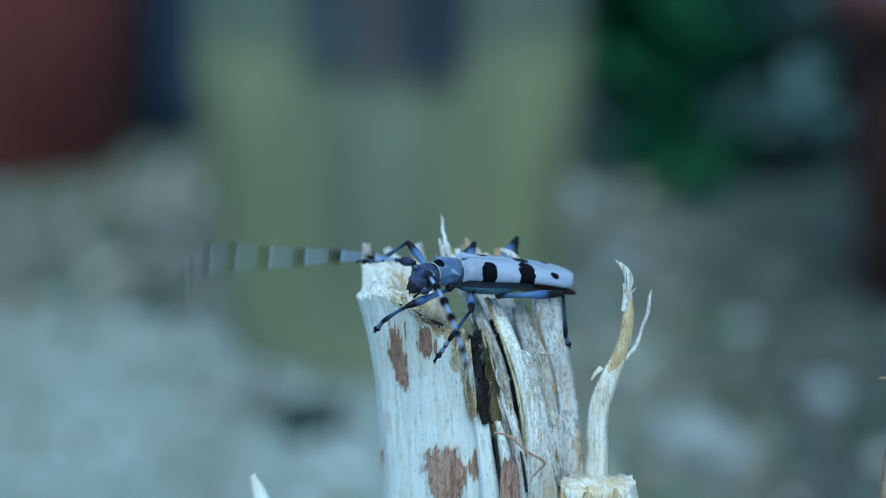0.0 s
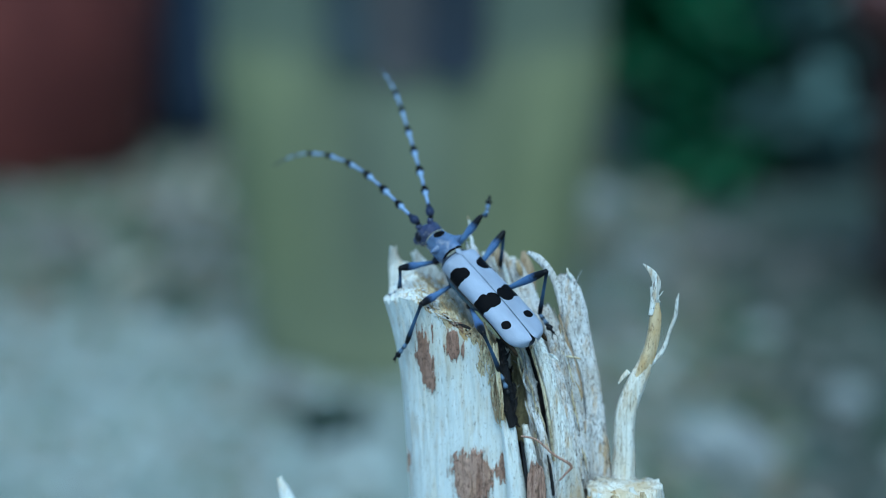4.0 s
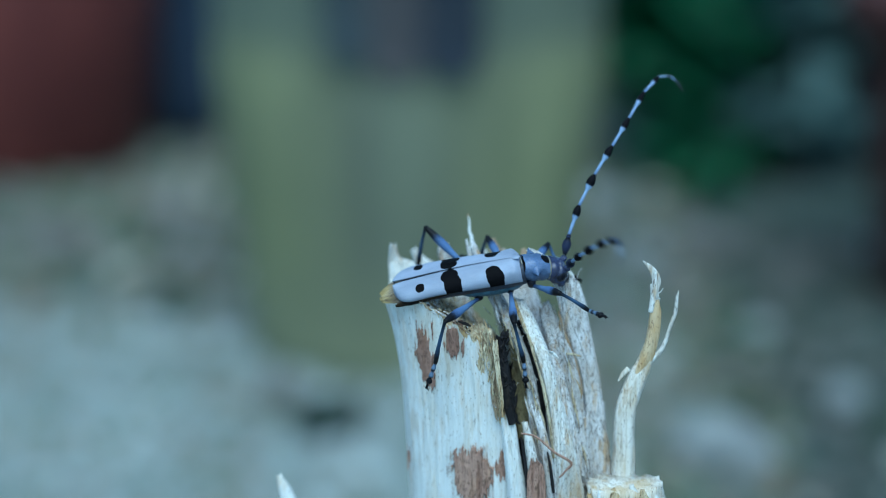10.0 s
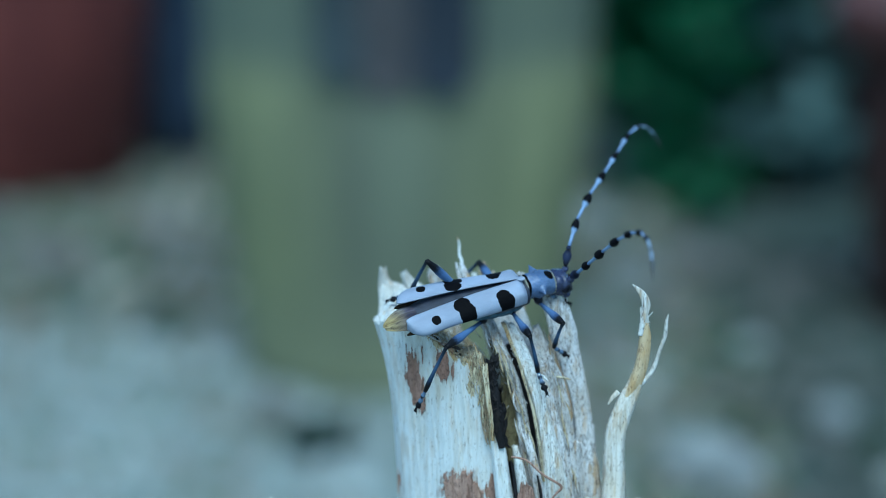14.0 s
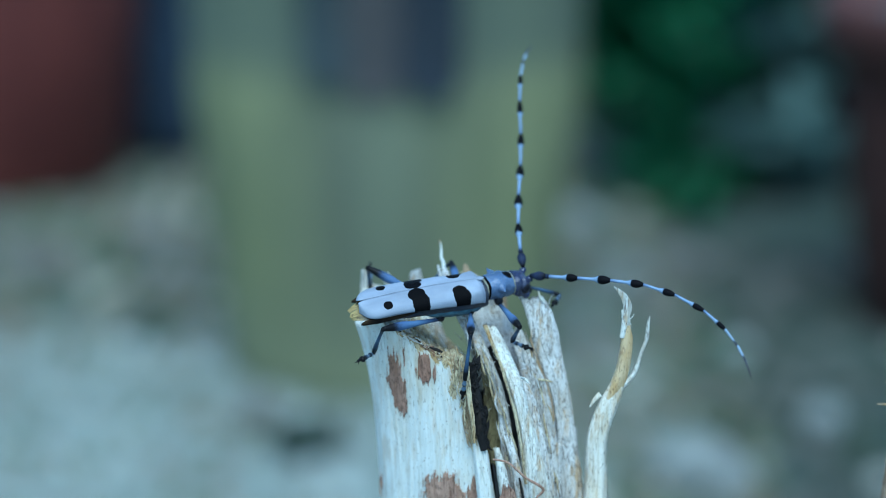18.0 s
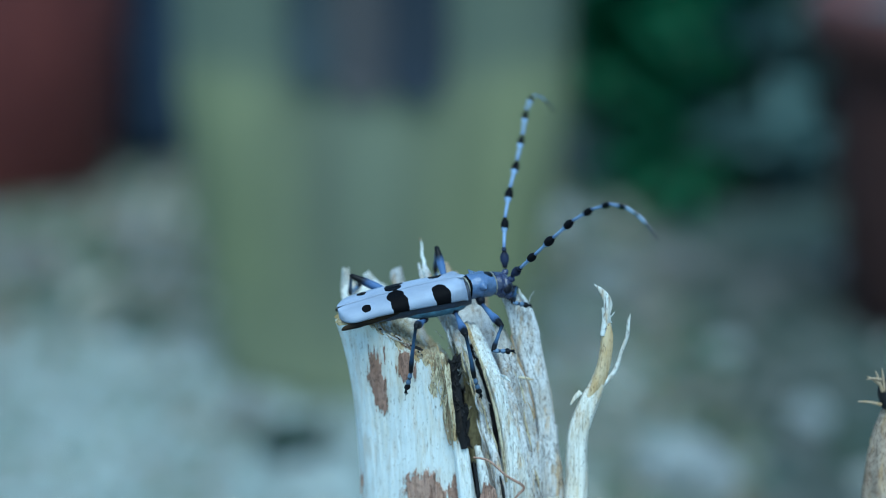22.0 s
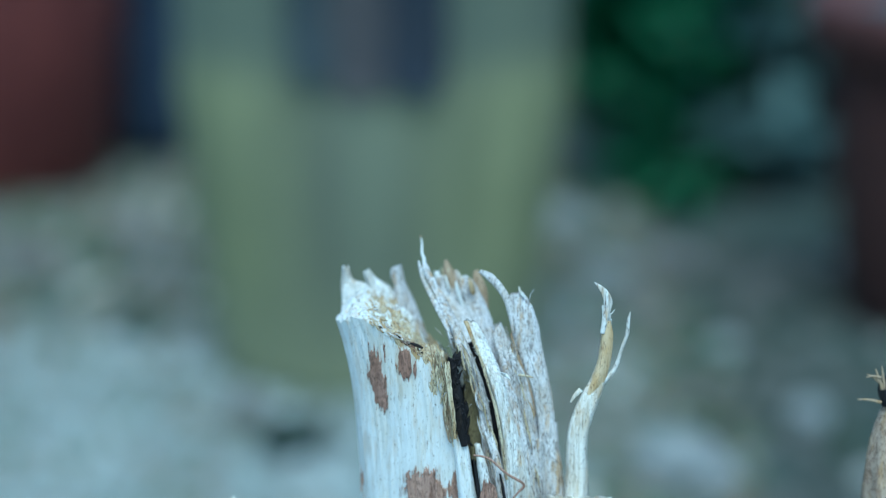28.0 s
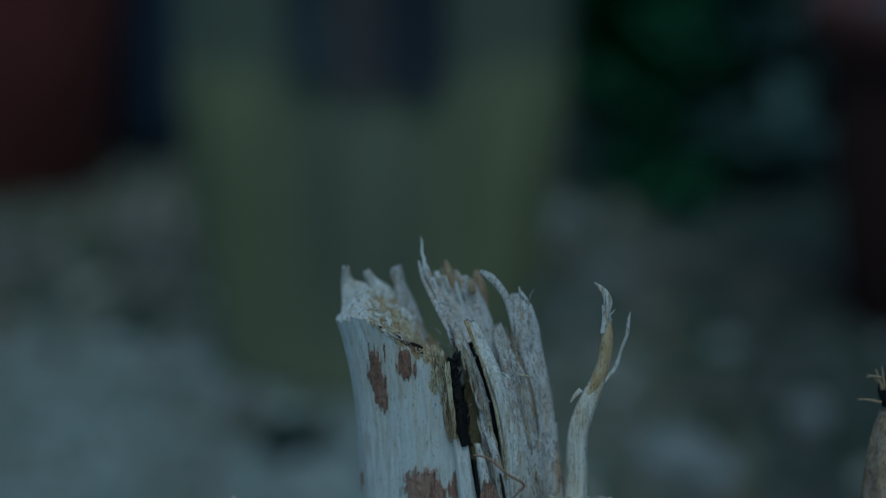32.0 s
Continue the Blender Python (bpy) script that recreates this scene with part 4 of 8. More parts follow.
def lathe(profile, n=48, ridge=0.0, seed=0.0):
    """A turned body from (radius, height) pairs, with uneven sides."""
    v, f = [], []
    for r, z in profile:
        for i in range(n):
            a = 2 * math.pi * i / n
            k = 1 + ridge * (nz(3 * math.cos(a) + seed, 3 * math.sin(a), z * 2) + 0.5 * nz(9 * math.cos(a), 9 * math.sin(a) + seed, z * 3))
            v.append((r * k * math.cos(a), r * k * math.sin(a), z))
    for j in range(len(profile) - 1):
        for i in range(n):
            a, b = j * n + i, j * n + (i + 1) % n
            f.append((a, b, b + n, a + n))
    for j, flip in ((0, True), (len(profile) - 1, False)):
        ring = [j * n + i for i in range(n)]
        f.append(tuple(reversed(ring)) if flip else tuple(ring))
    return v, f


# the standing log behind the stump, a hollow's shade painted on its upper front
log = new("standing_log")
log.location = (-0.037, 0.802, -0.006)
tagged(log, "upright log with olive-green algae and a hollow painted dark", "log")
add("trunk", mesh_of("trunk", *lathe([(0.085, 0.0), (0.086, 0.02), (0.091, 0.06), (0.097, 0.11), (0.103, 0.165), (0.1015, 0.172), (0.104, 0.24), (0.102, 0.29), (0.086, 0.305), (0.03, 0.308)], 72, 0.02, 2)), MOSSY, log)


def bowl(w, h, depth, radius, n=22, seed=0.0, square=5.0):
    """A dished patch with a blunt outline on the front of a round trunk, sunk in the middle and a little proud at its lip."""
    v, f = [], []
    for i in range(n + 1):
        for j in range(n + 1):
            a, b = 2 * i / n - 1, 2 * j / n - 1
            k = max(abs(a), abs(b)) / max((abs(a) ** square + abs(b) ** square) ** (1 / square), 1e-6)
            x, z = w * a * k * (1 + 0.10 * nz(seed, b * 3, 2)), h * b * k
            r = max(abs(a), abs(b))
            out = 0.004 - depth * max(0, 1 - r * r) ** 0.5 * 0.12
            y = -math.sqrt(max(radius ** 2 - x * x, 0)) - out
            v.append((x, y + 0.002 * nz(x * 60 + seed, z * 60, 1), z))
    for i in range(n):
        for j in range(n):
            a = i * (n + 1) + j
            f.append((a, a + n + 1, a + n + 2, a + 1))
    return mesh_of("bowl", v, f)


# shallow patches whose dark colours carry the shade of the hollow
for w, h, x, z, seed, material, lab in ((0.0125, 0.058, -0.026, 0.236, 2, HOLLOW_WALL_SHADE, "blue-grey patch, shade on the hollow's wall"), (0.0145, 0.060, -0.003, 0.231, 0, HOLLOW, "brown middle of the hollow, shade in its colour"), (0.0150, 0.062, 0.0245, 0.233, 4, HOLLOW_SHADE, "blue-black patch, the deep shade of the hollow")):
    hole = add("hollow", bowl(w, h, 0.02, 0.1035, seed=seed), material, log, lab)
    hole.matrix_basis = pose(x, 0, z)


def flowerpot(r0, r1, h, material, rim=None):
    """A tapered clay pot with a thick rim, soil and a drain foot."""
    pot = new("flowerpot")
    add("body", mesh_of("body", *lathe([(r0 * 0.94, 0.0), (r0, 0.006), (r0 + (r1 - r0) * 0.5, h * 0.45), (r1 * 0.985, h * 0.84), (r1 * 0.985, h * 0.86)], 48, 0.008)), material, pot)
    add("rim", mesh_of("rim", *lathe([(r1 * 0.99, h * 0.84), (r1 * 1.10, h * 0.85), (r1 * 1.13, h * 0.98), (r1 * 1.10, h), (r1 * 1.0, h), (r1 * 0.92, h * 0.93)], 48, 0.006)), rim or material, pot, "thick rounded rim")
    add("soil", mesh_of("soil", *lathe([(r1 * 0.95, h * 0.90), (r1 * 0.93, h * 0.94), (r1 * 0.4, h * 0.95)], 32, 0.04)), LEAF_DK, pot, "dark mossy soil")
    return pot


pot = tagged(flowerpot(0.112, 0.140, 0.30, REDBROWN), "large dark red-brown clay flowerpot on the gravel", "flowerpot", "flowerpots")
pot.location = (-0.364, 1.300, -0.004)
pot = tagged(flowerpot(0.086, 0.102, 0.192, CLAY_SHADED, CLAY_LIT), "small red clay flowerpot, light and shade in its colours", "flowerpot", "flowerpots")
pot.location = (0.322, 0.905, -0.004)

# an upright slab added for the dark blue strip beside the large pot
SLAB_BLUE = simple_mat("slab_blue", (0.016, 0.030, 0.060), (0.034, 0.055, 0.095), 20)
dark_slab = add("blue_slab", mesh_of("blue_slab", *lathe([(0.030, 0), (0.033, 0.05), (0.032, 0.2), (0.026, 0.31), (0.008, 0.33)], 20, 0.12, 9)), SLAB_BLUE)
dark_slab.location = (-0.226, 1.37, -0.006)
tagged(dark_slab, "narrow dark blue slab standing upright, added beside the pot", "stone")


def leaf_mesh(length, width, bend, fold):
    """A pointed, folded and drooping leaf along x."""
    v, f = [], []
    for i in range(9):
        u = i / 8
        w = width * math.sin(math.pi * u ** 0.75) ** 0.8 * 0.5
        for j in (-1, 0, 1):
            v.append((length * u, j * w, fold * abs(j) * w - bend * length * u * u))
    for i in range(8):
        for j in range(2):
            a = i * 3 + j
            f.append((a, a + 3, a + 4, a + 1))
    return v, f


def herb(seed, count, spread, height, size, material, stems=9):
    """A leafy plant: arching stems from one root, each with its leaves."""
    rnd = random.Random(seed)
    plant = new("leafy_plant")
    per = max(1, count // stems)
    for s in range(stems):
        az = 2 * math.pi * s / stems + rnd.uniform(-0.4, 0.4)
        reach = spread * rnd.uniform(0.25, 1.0)
        top = height * rnd.uniform(0.6, 1.0)
        path = [(0.004 * math.cos(az) / MM, 0.004 * math.sin(az) / MM, 0)] + [
            (reach * u ** 1.4 * math.cos(az) / MM, reach * u ** 1.4 * math.sin(az) / MM, top * (u - 0.25 * u * u) / 0.75 / MM) for u in (0.33, 0.66, 1.0)]
        add("stem", mesh_of("stem", *loft(path, [4, 3, 2, 1], [4, 3, 2, 1], rings=10, sides=6, square=2, ridge=0)), LEAF_DK, plant)
        verts, faces = [], []
        for k in range(per):
            u = 0.25 + 0.75 * (k + rnd.random()) / per
            root = Vector(catmull(path, u)) * MM
            lv, lf = leaf_mesh(size * rnd.uniform(0.6, 1.2), size * 0.55 * rnd.uniform(0.7, 1.2), rnd.uniform(0.05, 0.5), rnd.uniform(0.1, 0.5))
            m = Matrix.Translation(root) @ Euler((rnd.uniform(-0.5, 0.5), rnd.uniform(-0.7, 0.4), az + rnd.uniform(-1.6, 1.6))).to_matrix().to_4x4()
            o = len(verts)
            verts += [tuple(m @ Vector(q)) for q in lv]
            faces += [tuple(o + i for i in q) for q in lf]
        add("leaves", mesh_of("leaves", verts, faces), material, plant)
    return plant


for k, (x, y, n, spread, h, size, mtl) in enumerate(((0.150, 1.28, 300, 0.085, 0.26, 0.06, LEAF), (0.215, 1.42, 360, 0.12, 0.28, 0.06, LEAF), (0.34, 1.45, 520, 0.16, 0.25, 0.045, LEAF_DK), (0.30, 1.30, 120, 0.07, 0.16, 0.06, LEAF_DK), (0.55, 1.5, 160, 0.14, 0.3, 0.08, LEAF_DK), (0.44, 1.36, 160, 0.10, 0.17, 0.05, LEAF_DK), (0.24, 1.24, 200, 0.10, 0.07, 0.03, LEAF_DK), (0.36, 1.24, 200, 0.10, 0.07, 0.03, LEAF_DK), (0.30, 1.36, 260, 0.13, 0.13, 0.035, LEAF_DK), (0.42, 1.28, 200, 0.10, 0.10, 0.035, LEAF_DK), (0.16, 1.20, 140, 0.07, 0.05, 0.03, LEAF), (0.25, 1.62, 160, 0.14, 0.34, 0.07, LEAF_DK), (0.36, 1.75, 240, 0.20, 0.36, 0.08, LEAF_DK), (-0.24, 1.75, 160, 0.13, 0.34, 0.08, LEAF_DK),
                                                     (0.44, 1.85, 120, 0.16, 0.34, 0.08, LEAF_DK), (0.12, 2.1, 130, 0.18, 0.36, 0.09, LEAF_DK), (-0.12, 2.0, 130, 0.16, 0.34, 0.09, LEAF_DK), (-0.62, 2.0, 130, 0.16, 0.4, 0.09, LEAF_DK), (0.128, 1.22, 260, 0.065, 0.24, 0.045, LEAF), (0.185, 1.34, 260, 0.09, 0.30, 0.05, LEAF))):
    plant = herb(20 + k, n, spread, h, size, mtl)
    plant.location = (x, y, -0.006)
    tagged(plant, "low clump of dark green broad leaves" if mtl is LEAF else "shaded clump of blue-green leaves", "plant", "plants behind the gravel")


def pebble_verts(rnd, r, n=7):
    v, f = [], []
    sx, sy, sz = r * rnd.uniform(0.8, 1.3), r * rnd.uniform(0.8, 1.2), r * rnd.uniform(0.6, 0.95)
    for i in range(1, n):
        for j in range(2 * n):
            a, b = math.pi * i / n, math.pi * j / n
            v.append((sx * math.sin(a) * math.cos(b), sy * math.sin(a) * math.sin(b), sz * math.cos(a)))
    m = 2 * n
    for i in range(n - 2):
        for j in range(m):
            a, b = i * m + j, i * m + (j + 1) % m
            f.append((a, a + m, b + m, b))
    f.append(tuple(range(m)))
    f.append(tuple((n - 2) * m + j for j in range(m))[::-1])
    return v, f


def gravel(name, seed, count, x0, x1, y0, y1, r0, r1, material, label):
    rnd = random.Random(seed)
    verts, faces = [], []
    for _ in range(count):
        x, y, r = rnd.uniform(x0, x1), rnd.uniform(y0, y1), rnd.uniform(r0, r1)
        if math.hypot(x + 0.037, y - 0.802) < 0.086 or math.hypot(x + 0.073, y - 0.662) < 0.026:
            continue
        v, f = pebble_verts(rnd, r, 5)
        c, s = math.cos(rnd.uniform(0, 6)), math.sin(rnd.uniform(0, 6))
        q = math.hypot(c, s) + 1e-6
        c, s = c / q, s / q
        o = len(verts)
        z = ground_z(x, y) + 0.2 * r
        verts += [(x + a * c - b * s, y + a * s + b * c, z + d) for a, b, d in v]
        faces += [tuple(o + i for i in w) for w in f]
    ob = add(name, mesh_of(name, verts, faces), material)
    return tagged(ob, label, "gravel", kind="stuff")


gravel("pale_gravel", 5, 4200, -0.45, 0.0, 0.30, 0.86, 0.0025, 0.0065, PEBBLE, "pale rounded gravel on the ground")
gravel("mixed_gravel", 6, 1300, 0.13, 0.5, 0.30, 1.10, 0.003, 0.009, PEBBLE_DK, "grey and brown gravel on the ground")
gravel("grey_gravel", 8, 800, 0.0, 0.15, 0.40, 1.30, 0.003, 0.008, PEBBLE_MID, "grey gravel beside the log")
gravel("paler_gravel", 12, 180, 0.045, 0.105, 0.74, 0.95, 0.003, 0.007, PEBBLE, "pale gravel strewn beside the log")
gravel("scattered_pebbles", 7, 1500, -0.50, 0.0, 0.84, 1.45, 0.003, 0.008, PEBBLE_MID, "scattered grey and tan pebbles")
rnd = random.Random(9)
for x, y, r, mtl, lab in ((-0.072, 0.648, 0.021, DARK_STONE, "small black stone at the foot of the log"), (0.077, 1.103, 0.022, PALE_STONE, "pale round stone on the soil"), (0.100, 0.969, 0.017, PALE_STONE, "pale round stone on the soil"),
                          (0.111, 0.892, 0.015, WARM_STONE, "warm grey stone on the soil"), (0.141, 0.997, 0.020, WARM_STONE, "warm grey stone on the soil"), (0.153, 0.801, 0.014, PALE_STONE, "pale round stone on the soil"), (0.181, 0.685, 0.013, PALE_STONE, "pale round stone on the soil"),
                          (0.109, 0.612, 0.021, PALE_STONE, "pale round stone on the soil"), (0.126, 0.596, 0.016, PALE_STONE, "pale round stone on the soil"), (0.080, 0.830, 0.013, WARM_STONE, "warm grey stone on the soil"), (0.187, 0.942, 0.012, WARM_STONE, "warm grey stone on the soil"),
                          (-0.203, 1.071, 0.014, WARM_STONE, "warm grey stone on the soil"), (-0.257, 0.997, 0.016, WARM_STONE, "warm grey stone on the soil"), (-0.179, 0.990, 0.012, PALE_STONE, "pale round stone on the soil"), (-0.172, 0.833, 0.014, DARK_STONE, "mossy dark stone in the pale gravel"), (-0.099, 0.690, 0.013, WARM_STONE, "warm grey stone on the soil")):
    st = add("pebble", mesh_of("pebble", *pebble_verts(rnd, 0.8 * r, 10)), mtl)
    st.location = (x, y, ground_z(x, y) + 0.45 * r)
    tagged(st, lab, "stone", "pebbles")


# ---- the longhorn beetle (x forward, y to its left, z up; origin at the base of the wing cases) ----
def node_math(n, l, op, a, b=None):
    m = n.new("ShaderNodeMath")
    m.operation = op
    for sock, val in zip(m.inputs, (a, b)):
        if val is None:
            continue
        if isinstance(val, (int, float)):
            sock.default_value = val
        else:
            l.new(val, sock)
    return m.outputs[0]


def velvet(name, blobs, base, deep, rough=0.42, grain=5200, worn=0.22, gloss=0.38, blotch=0.74):
    """Short blue-grey felt with black marks: blobs are (x, y, rx, ry, edge noise) in mm, mirrored over the midline."""
    m, n, l, b = mat(name)
    tc = n.new("ShaderNodeTexCoord")
    sep = n.new("ShaderNodeSeparateXYZ")
    l.new(tc.outputs["Object"], sep.inputs[0])
    x = node_math(n, l, "MULTIPLY", sep.outputs[0], 1000.0)
    y = node_math(n, l, "ABSOLUTE", node_math(n, l, "MULTIPLY", sep.outputs[1], 1000.0))
    wob = noise_tex(n, l, coords(n, l, (1, 1, 1)), 900, 3, 0.6)
    mask = None
    for bx, by, rx, ry, e in blobs:
        dx = node_math(n, l, "ABSOLUTE", node_math(n, l, "DIVIDE", node_math(n, l, "SUBTRACT", x, bx), rx))
        dy = node_math(n, l, "ABSOLUTE", node_math(n, l, "DIVIDE", node_math(n, l, "SUBTRACT", y, by), ry))
        d = node_math(n, l, "ADD", node_math(n, l, "POWER", dx, 2.15), node_math(n, l, "POWER", dy, 2.15))
        d = node_math(n, l, "ADD", d, node_math(n, l, "MULTIPLY", node_math(n, l, "SUBTRACT", wob, 0.5), e))
        mask = d if mask is None else node_math(n, l, "MINIMUM", mask, d)
    fine = noise_tex(n, l, coords(n, l, (1, 1, 1)), grain, 4, 0.65)
    broad = noise_tex(n, l, coords(n, l, (0.4, 1, 1)), 260, 3, 0.5)
    felt = mixc(n, l, ramp(n, l, broad, [(0.35, (0, 0, 0)), (0.7, (1, 1, 1))]), tuple(blotch * c for c in base), base)
    felt = mixc(n, l, ramp(n, l, fine, [(0.36, (worn, worn, worn)), (0.58, (0, 0, 0))]), felt, deep)
    col = mixc(n, l, ramp(n, l, mask, [(0.90, (1, 1, 1)), (0.98, (0, 0, 0))]), felt, (0.004, 0.004, 0.005))
    l.new(col, b.inputs["Base Color"])
    b.inputs["Roughness"].default_value = rough
    b.inputs["Sheen Weight"].default_value = 0.0
    l.new(ramp(n, l, mask, [(0.90, (0.03, 0.03, 0.03)), (0.98, (gloss, gloss, gloss))]), b.inputs["Specular IOR Level"])
    bump(n, l, b, fine, 0.5, 0.0002 if grain > 3000 else 0.0005)
    return m


def banded(name, stops, rough=0.5, gloss=0.16):
    """Colour along the limb from joint to joint."""
    m, n, l, b = mat(name)
    tc = n.new("ShaderNodeTexCoord")
    sep = n.new("ShaderNodeSeparateXYZ")
    l.new(tc.outputs["Generated"], sep.inputs[0])
    wob = noise_tex(n, l, coords(n, l, (1, 1, 1)), 2600, 3, 0.6)
    f = node_math(n, l, "ADD", sep.outputs[0], node_math(n, l, "MULTIPLY", node_math(n, l, "SUBTRACT", wob, 0.5), 0.14))
    l.new(ramp(n, l, f, stops), b.inputs["Base Color"])
    b.inputs["Roughness"].default_value = rough
    b.inputs["Specular IOR Level"].default_value = gloss
    bump(n, l, b, wob, 0.3, 0.0001)
    return m


FELT = (0.35, 0.395, 0.515)
DEEP = (0.22, 0.26, 0.36)
BLACK = (0.005, 0.005, 0.007)
ELYTRA = velvet("felted_wing_case", [(-4.7, 2.15, 1.3, 1.15, 0.9), (-4.4, 2.95, 1.6, 1.2, 0.9), (-12.3, 1.35, 1.55, 1.4, 0.9), (-11.9, 2.9, 1.65, 1.75, 1.0), (-17.7, 2.36, 0.84, 0.88, 1.1)], FELT, DEEP, blotch=0.68)
PRONOTUM = velvet("felted_pronotum", [(5.0, 0.0, 0.8, 1.15, 0.9), (0.3, 0.0, 0.8, 9.0, 0.3), (6.35, 0.0, 0.4, 9.0, 0.2)], (0.145, 0.215, 0.40), (0.035, 0.055, 0.13), rough=0.27, grain=3300, worn=0.42, gloss=0.6, blotch=0.46)
HEADFELT = velvet("felted_head", [(30.0, 0.0, 1.0, 1.0, 0.1)], (0.055, 0.068, 0.165), (0.006, 0.007, 0.020), rough=0.25, grain=3100, worn=0.6, gloss=0.6, blotch=0.34)
BELLY = simple_mat("dark_belly", (0.014, 0.017, 0.030), (0.032, 0.040, 0.068), 700, (1, 1, 1), 0.45, 0.0002)
BELLY_BLUE = simple_mat("blue_felt_underside", (0.030, 0.070, 0.11), (0.085, 0.155, 0.215), 900, (1, 1, 1), 0.5, 0.0002)
CHITIN = simple_mat("black_chitin", (0.006, 0.006, 0.011), (0.014, 0.015, 0.026), 900, (1, 1, 1), 0.3, 0.0001, 0.2)
FEMUR = banded("femur_blue", [(0.0, BLACK), (0.12, (0.035, 0.055, 0.12)), (0.45, (0.110, 0.180, 0.345)), (0.70, (0.080, 0.130, 0.275)), (0.84, BLACK)])
TIBIA = banded("tibia_blue", [(0.0, BLACK), (0.10, (0.015, 0.025, 0.045)), (0.45, (0.060, 0.105, 0.20)), (0.74, (0.025, 0.042, 0.08)), (0.84, BLACK)])
TARSUS = banded("tarsus_blue", [(0.0, (0.14, 0.19, 0.29)), (0.16, (0.16, 0.22, 0.33)), (0.25, BLACK), (0.34, (0.14, 0.19, 0.29)), (0.44, (0.12, 0.17, 0.26)), (0.52, BLACK), (0.95, BLACK)])
SCAPE = banded("scape_dark", [(0.0, BLACK), (0.4, (0.028, 0.036, 0.075)), (0.8, (0.016, 0.020, 0.042)), (1.0, BLACK)], 0.5, 0.08)
RING = banded("antenna_ringed", [(0.0, (0.13, 0.18, 0.32)), (0.25, (0.25, 0.33, 0.51)), (0.62, (0.26, 0.345, 0.52)), (0.67, BLACK), (1.0, BLACK)], 0.6, 0.05)
RING_THIN = banded("antenna_pale", [(0.0, (0.27, 0.35, 0.49)), (0.62, (0.27, 0.35, 0.49)), (0.75, (0.05, 0.06, 0.08)), (1.0, (0.03, 0.03, 0.04))])
TIPDARK = banded("antenna_tip", [(0.0, (0.10, 0.11, 0.14)), (0.4, (0.05, 0.05, 0.06)), (1.0, (0.04, 0.035, 0.04))])


def wing_mat():
    """Flying wing: purple-brown where it lies under the wing case, clear amber with brown veins past its end."""
    m, n, l, b = mat("amber_membrane")
    tc = n.new("ShaderNodeTexCoord")
    sep = n.new("ShaderNodeSeparateXYZ")
    l.new(tc.outputs["Object"], sep.inputs[0])
    far = node_math(n, l, "MULTIPLY", sep.outputs[0], -1000.0)
    v = noise_tex(n, l, coords(n, l, (0.25, 1, 1)), 900, 3, 0.5)
    veins = noise_tex(n, l, coords(n, l, (0.06, 1, 0.3)), 1500, 1, 0.4)
    dusk = ramp(n, l, v, [(0.35, (0.040, 0.036, 0.055)), (0.65, (0.095, 0.086, 0.118))])
    amber = ramp(n, l, v, [(0.35, (0.20, 0.145, 0.055)), (0.65, (0.42, 0.33, 0.145))])
    tip = node_math(n, l, "MULTIPLY", node_math(n, l, "SUBTRACT", far, 20.0), 0.35)
    col = mixc(n, l, ramp(n, l, tip, [(0.0, (0, 0, 0)), (1.0, (1, 1, 1))]), dusk, amber)
    col = mixc(n, l, ramp(n, l, node_math(n, l, "ABSOLUTE", node_math(n, l, "SUBTRACT", veins, 0.5)), [(0.008, (0.8, 0.8, 0.8)), (0.022, (0, 0, 0))]), col, (0.06, 0.035, 0.02))
    l.new(col, b.inputs["Base Color"])
    b.inputs["Roughness"].default_value = 0.45
    b.inputs["Specular IOR Level"].default_value = 0.2
    b.inputs["Alpha"].default_value = 0.88
    bump(n, l, b, v, 0.4, 0.0002)
    return m


WING = wing_mat()
FOLD = simple_mat("brown_wing_fold", (0.008, 0.007, 0.008), (0.050, 0.032, 0.015), 1500, (0.12, 1, 1), 0.9, 0.0002, 0.15)


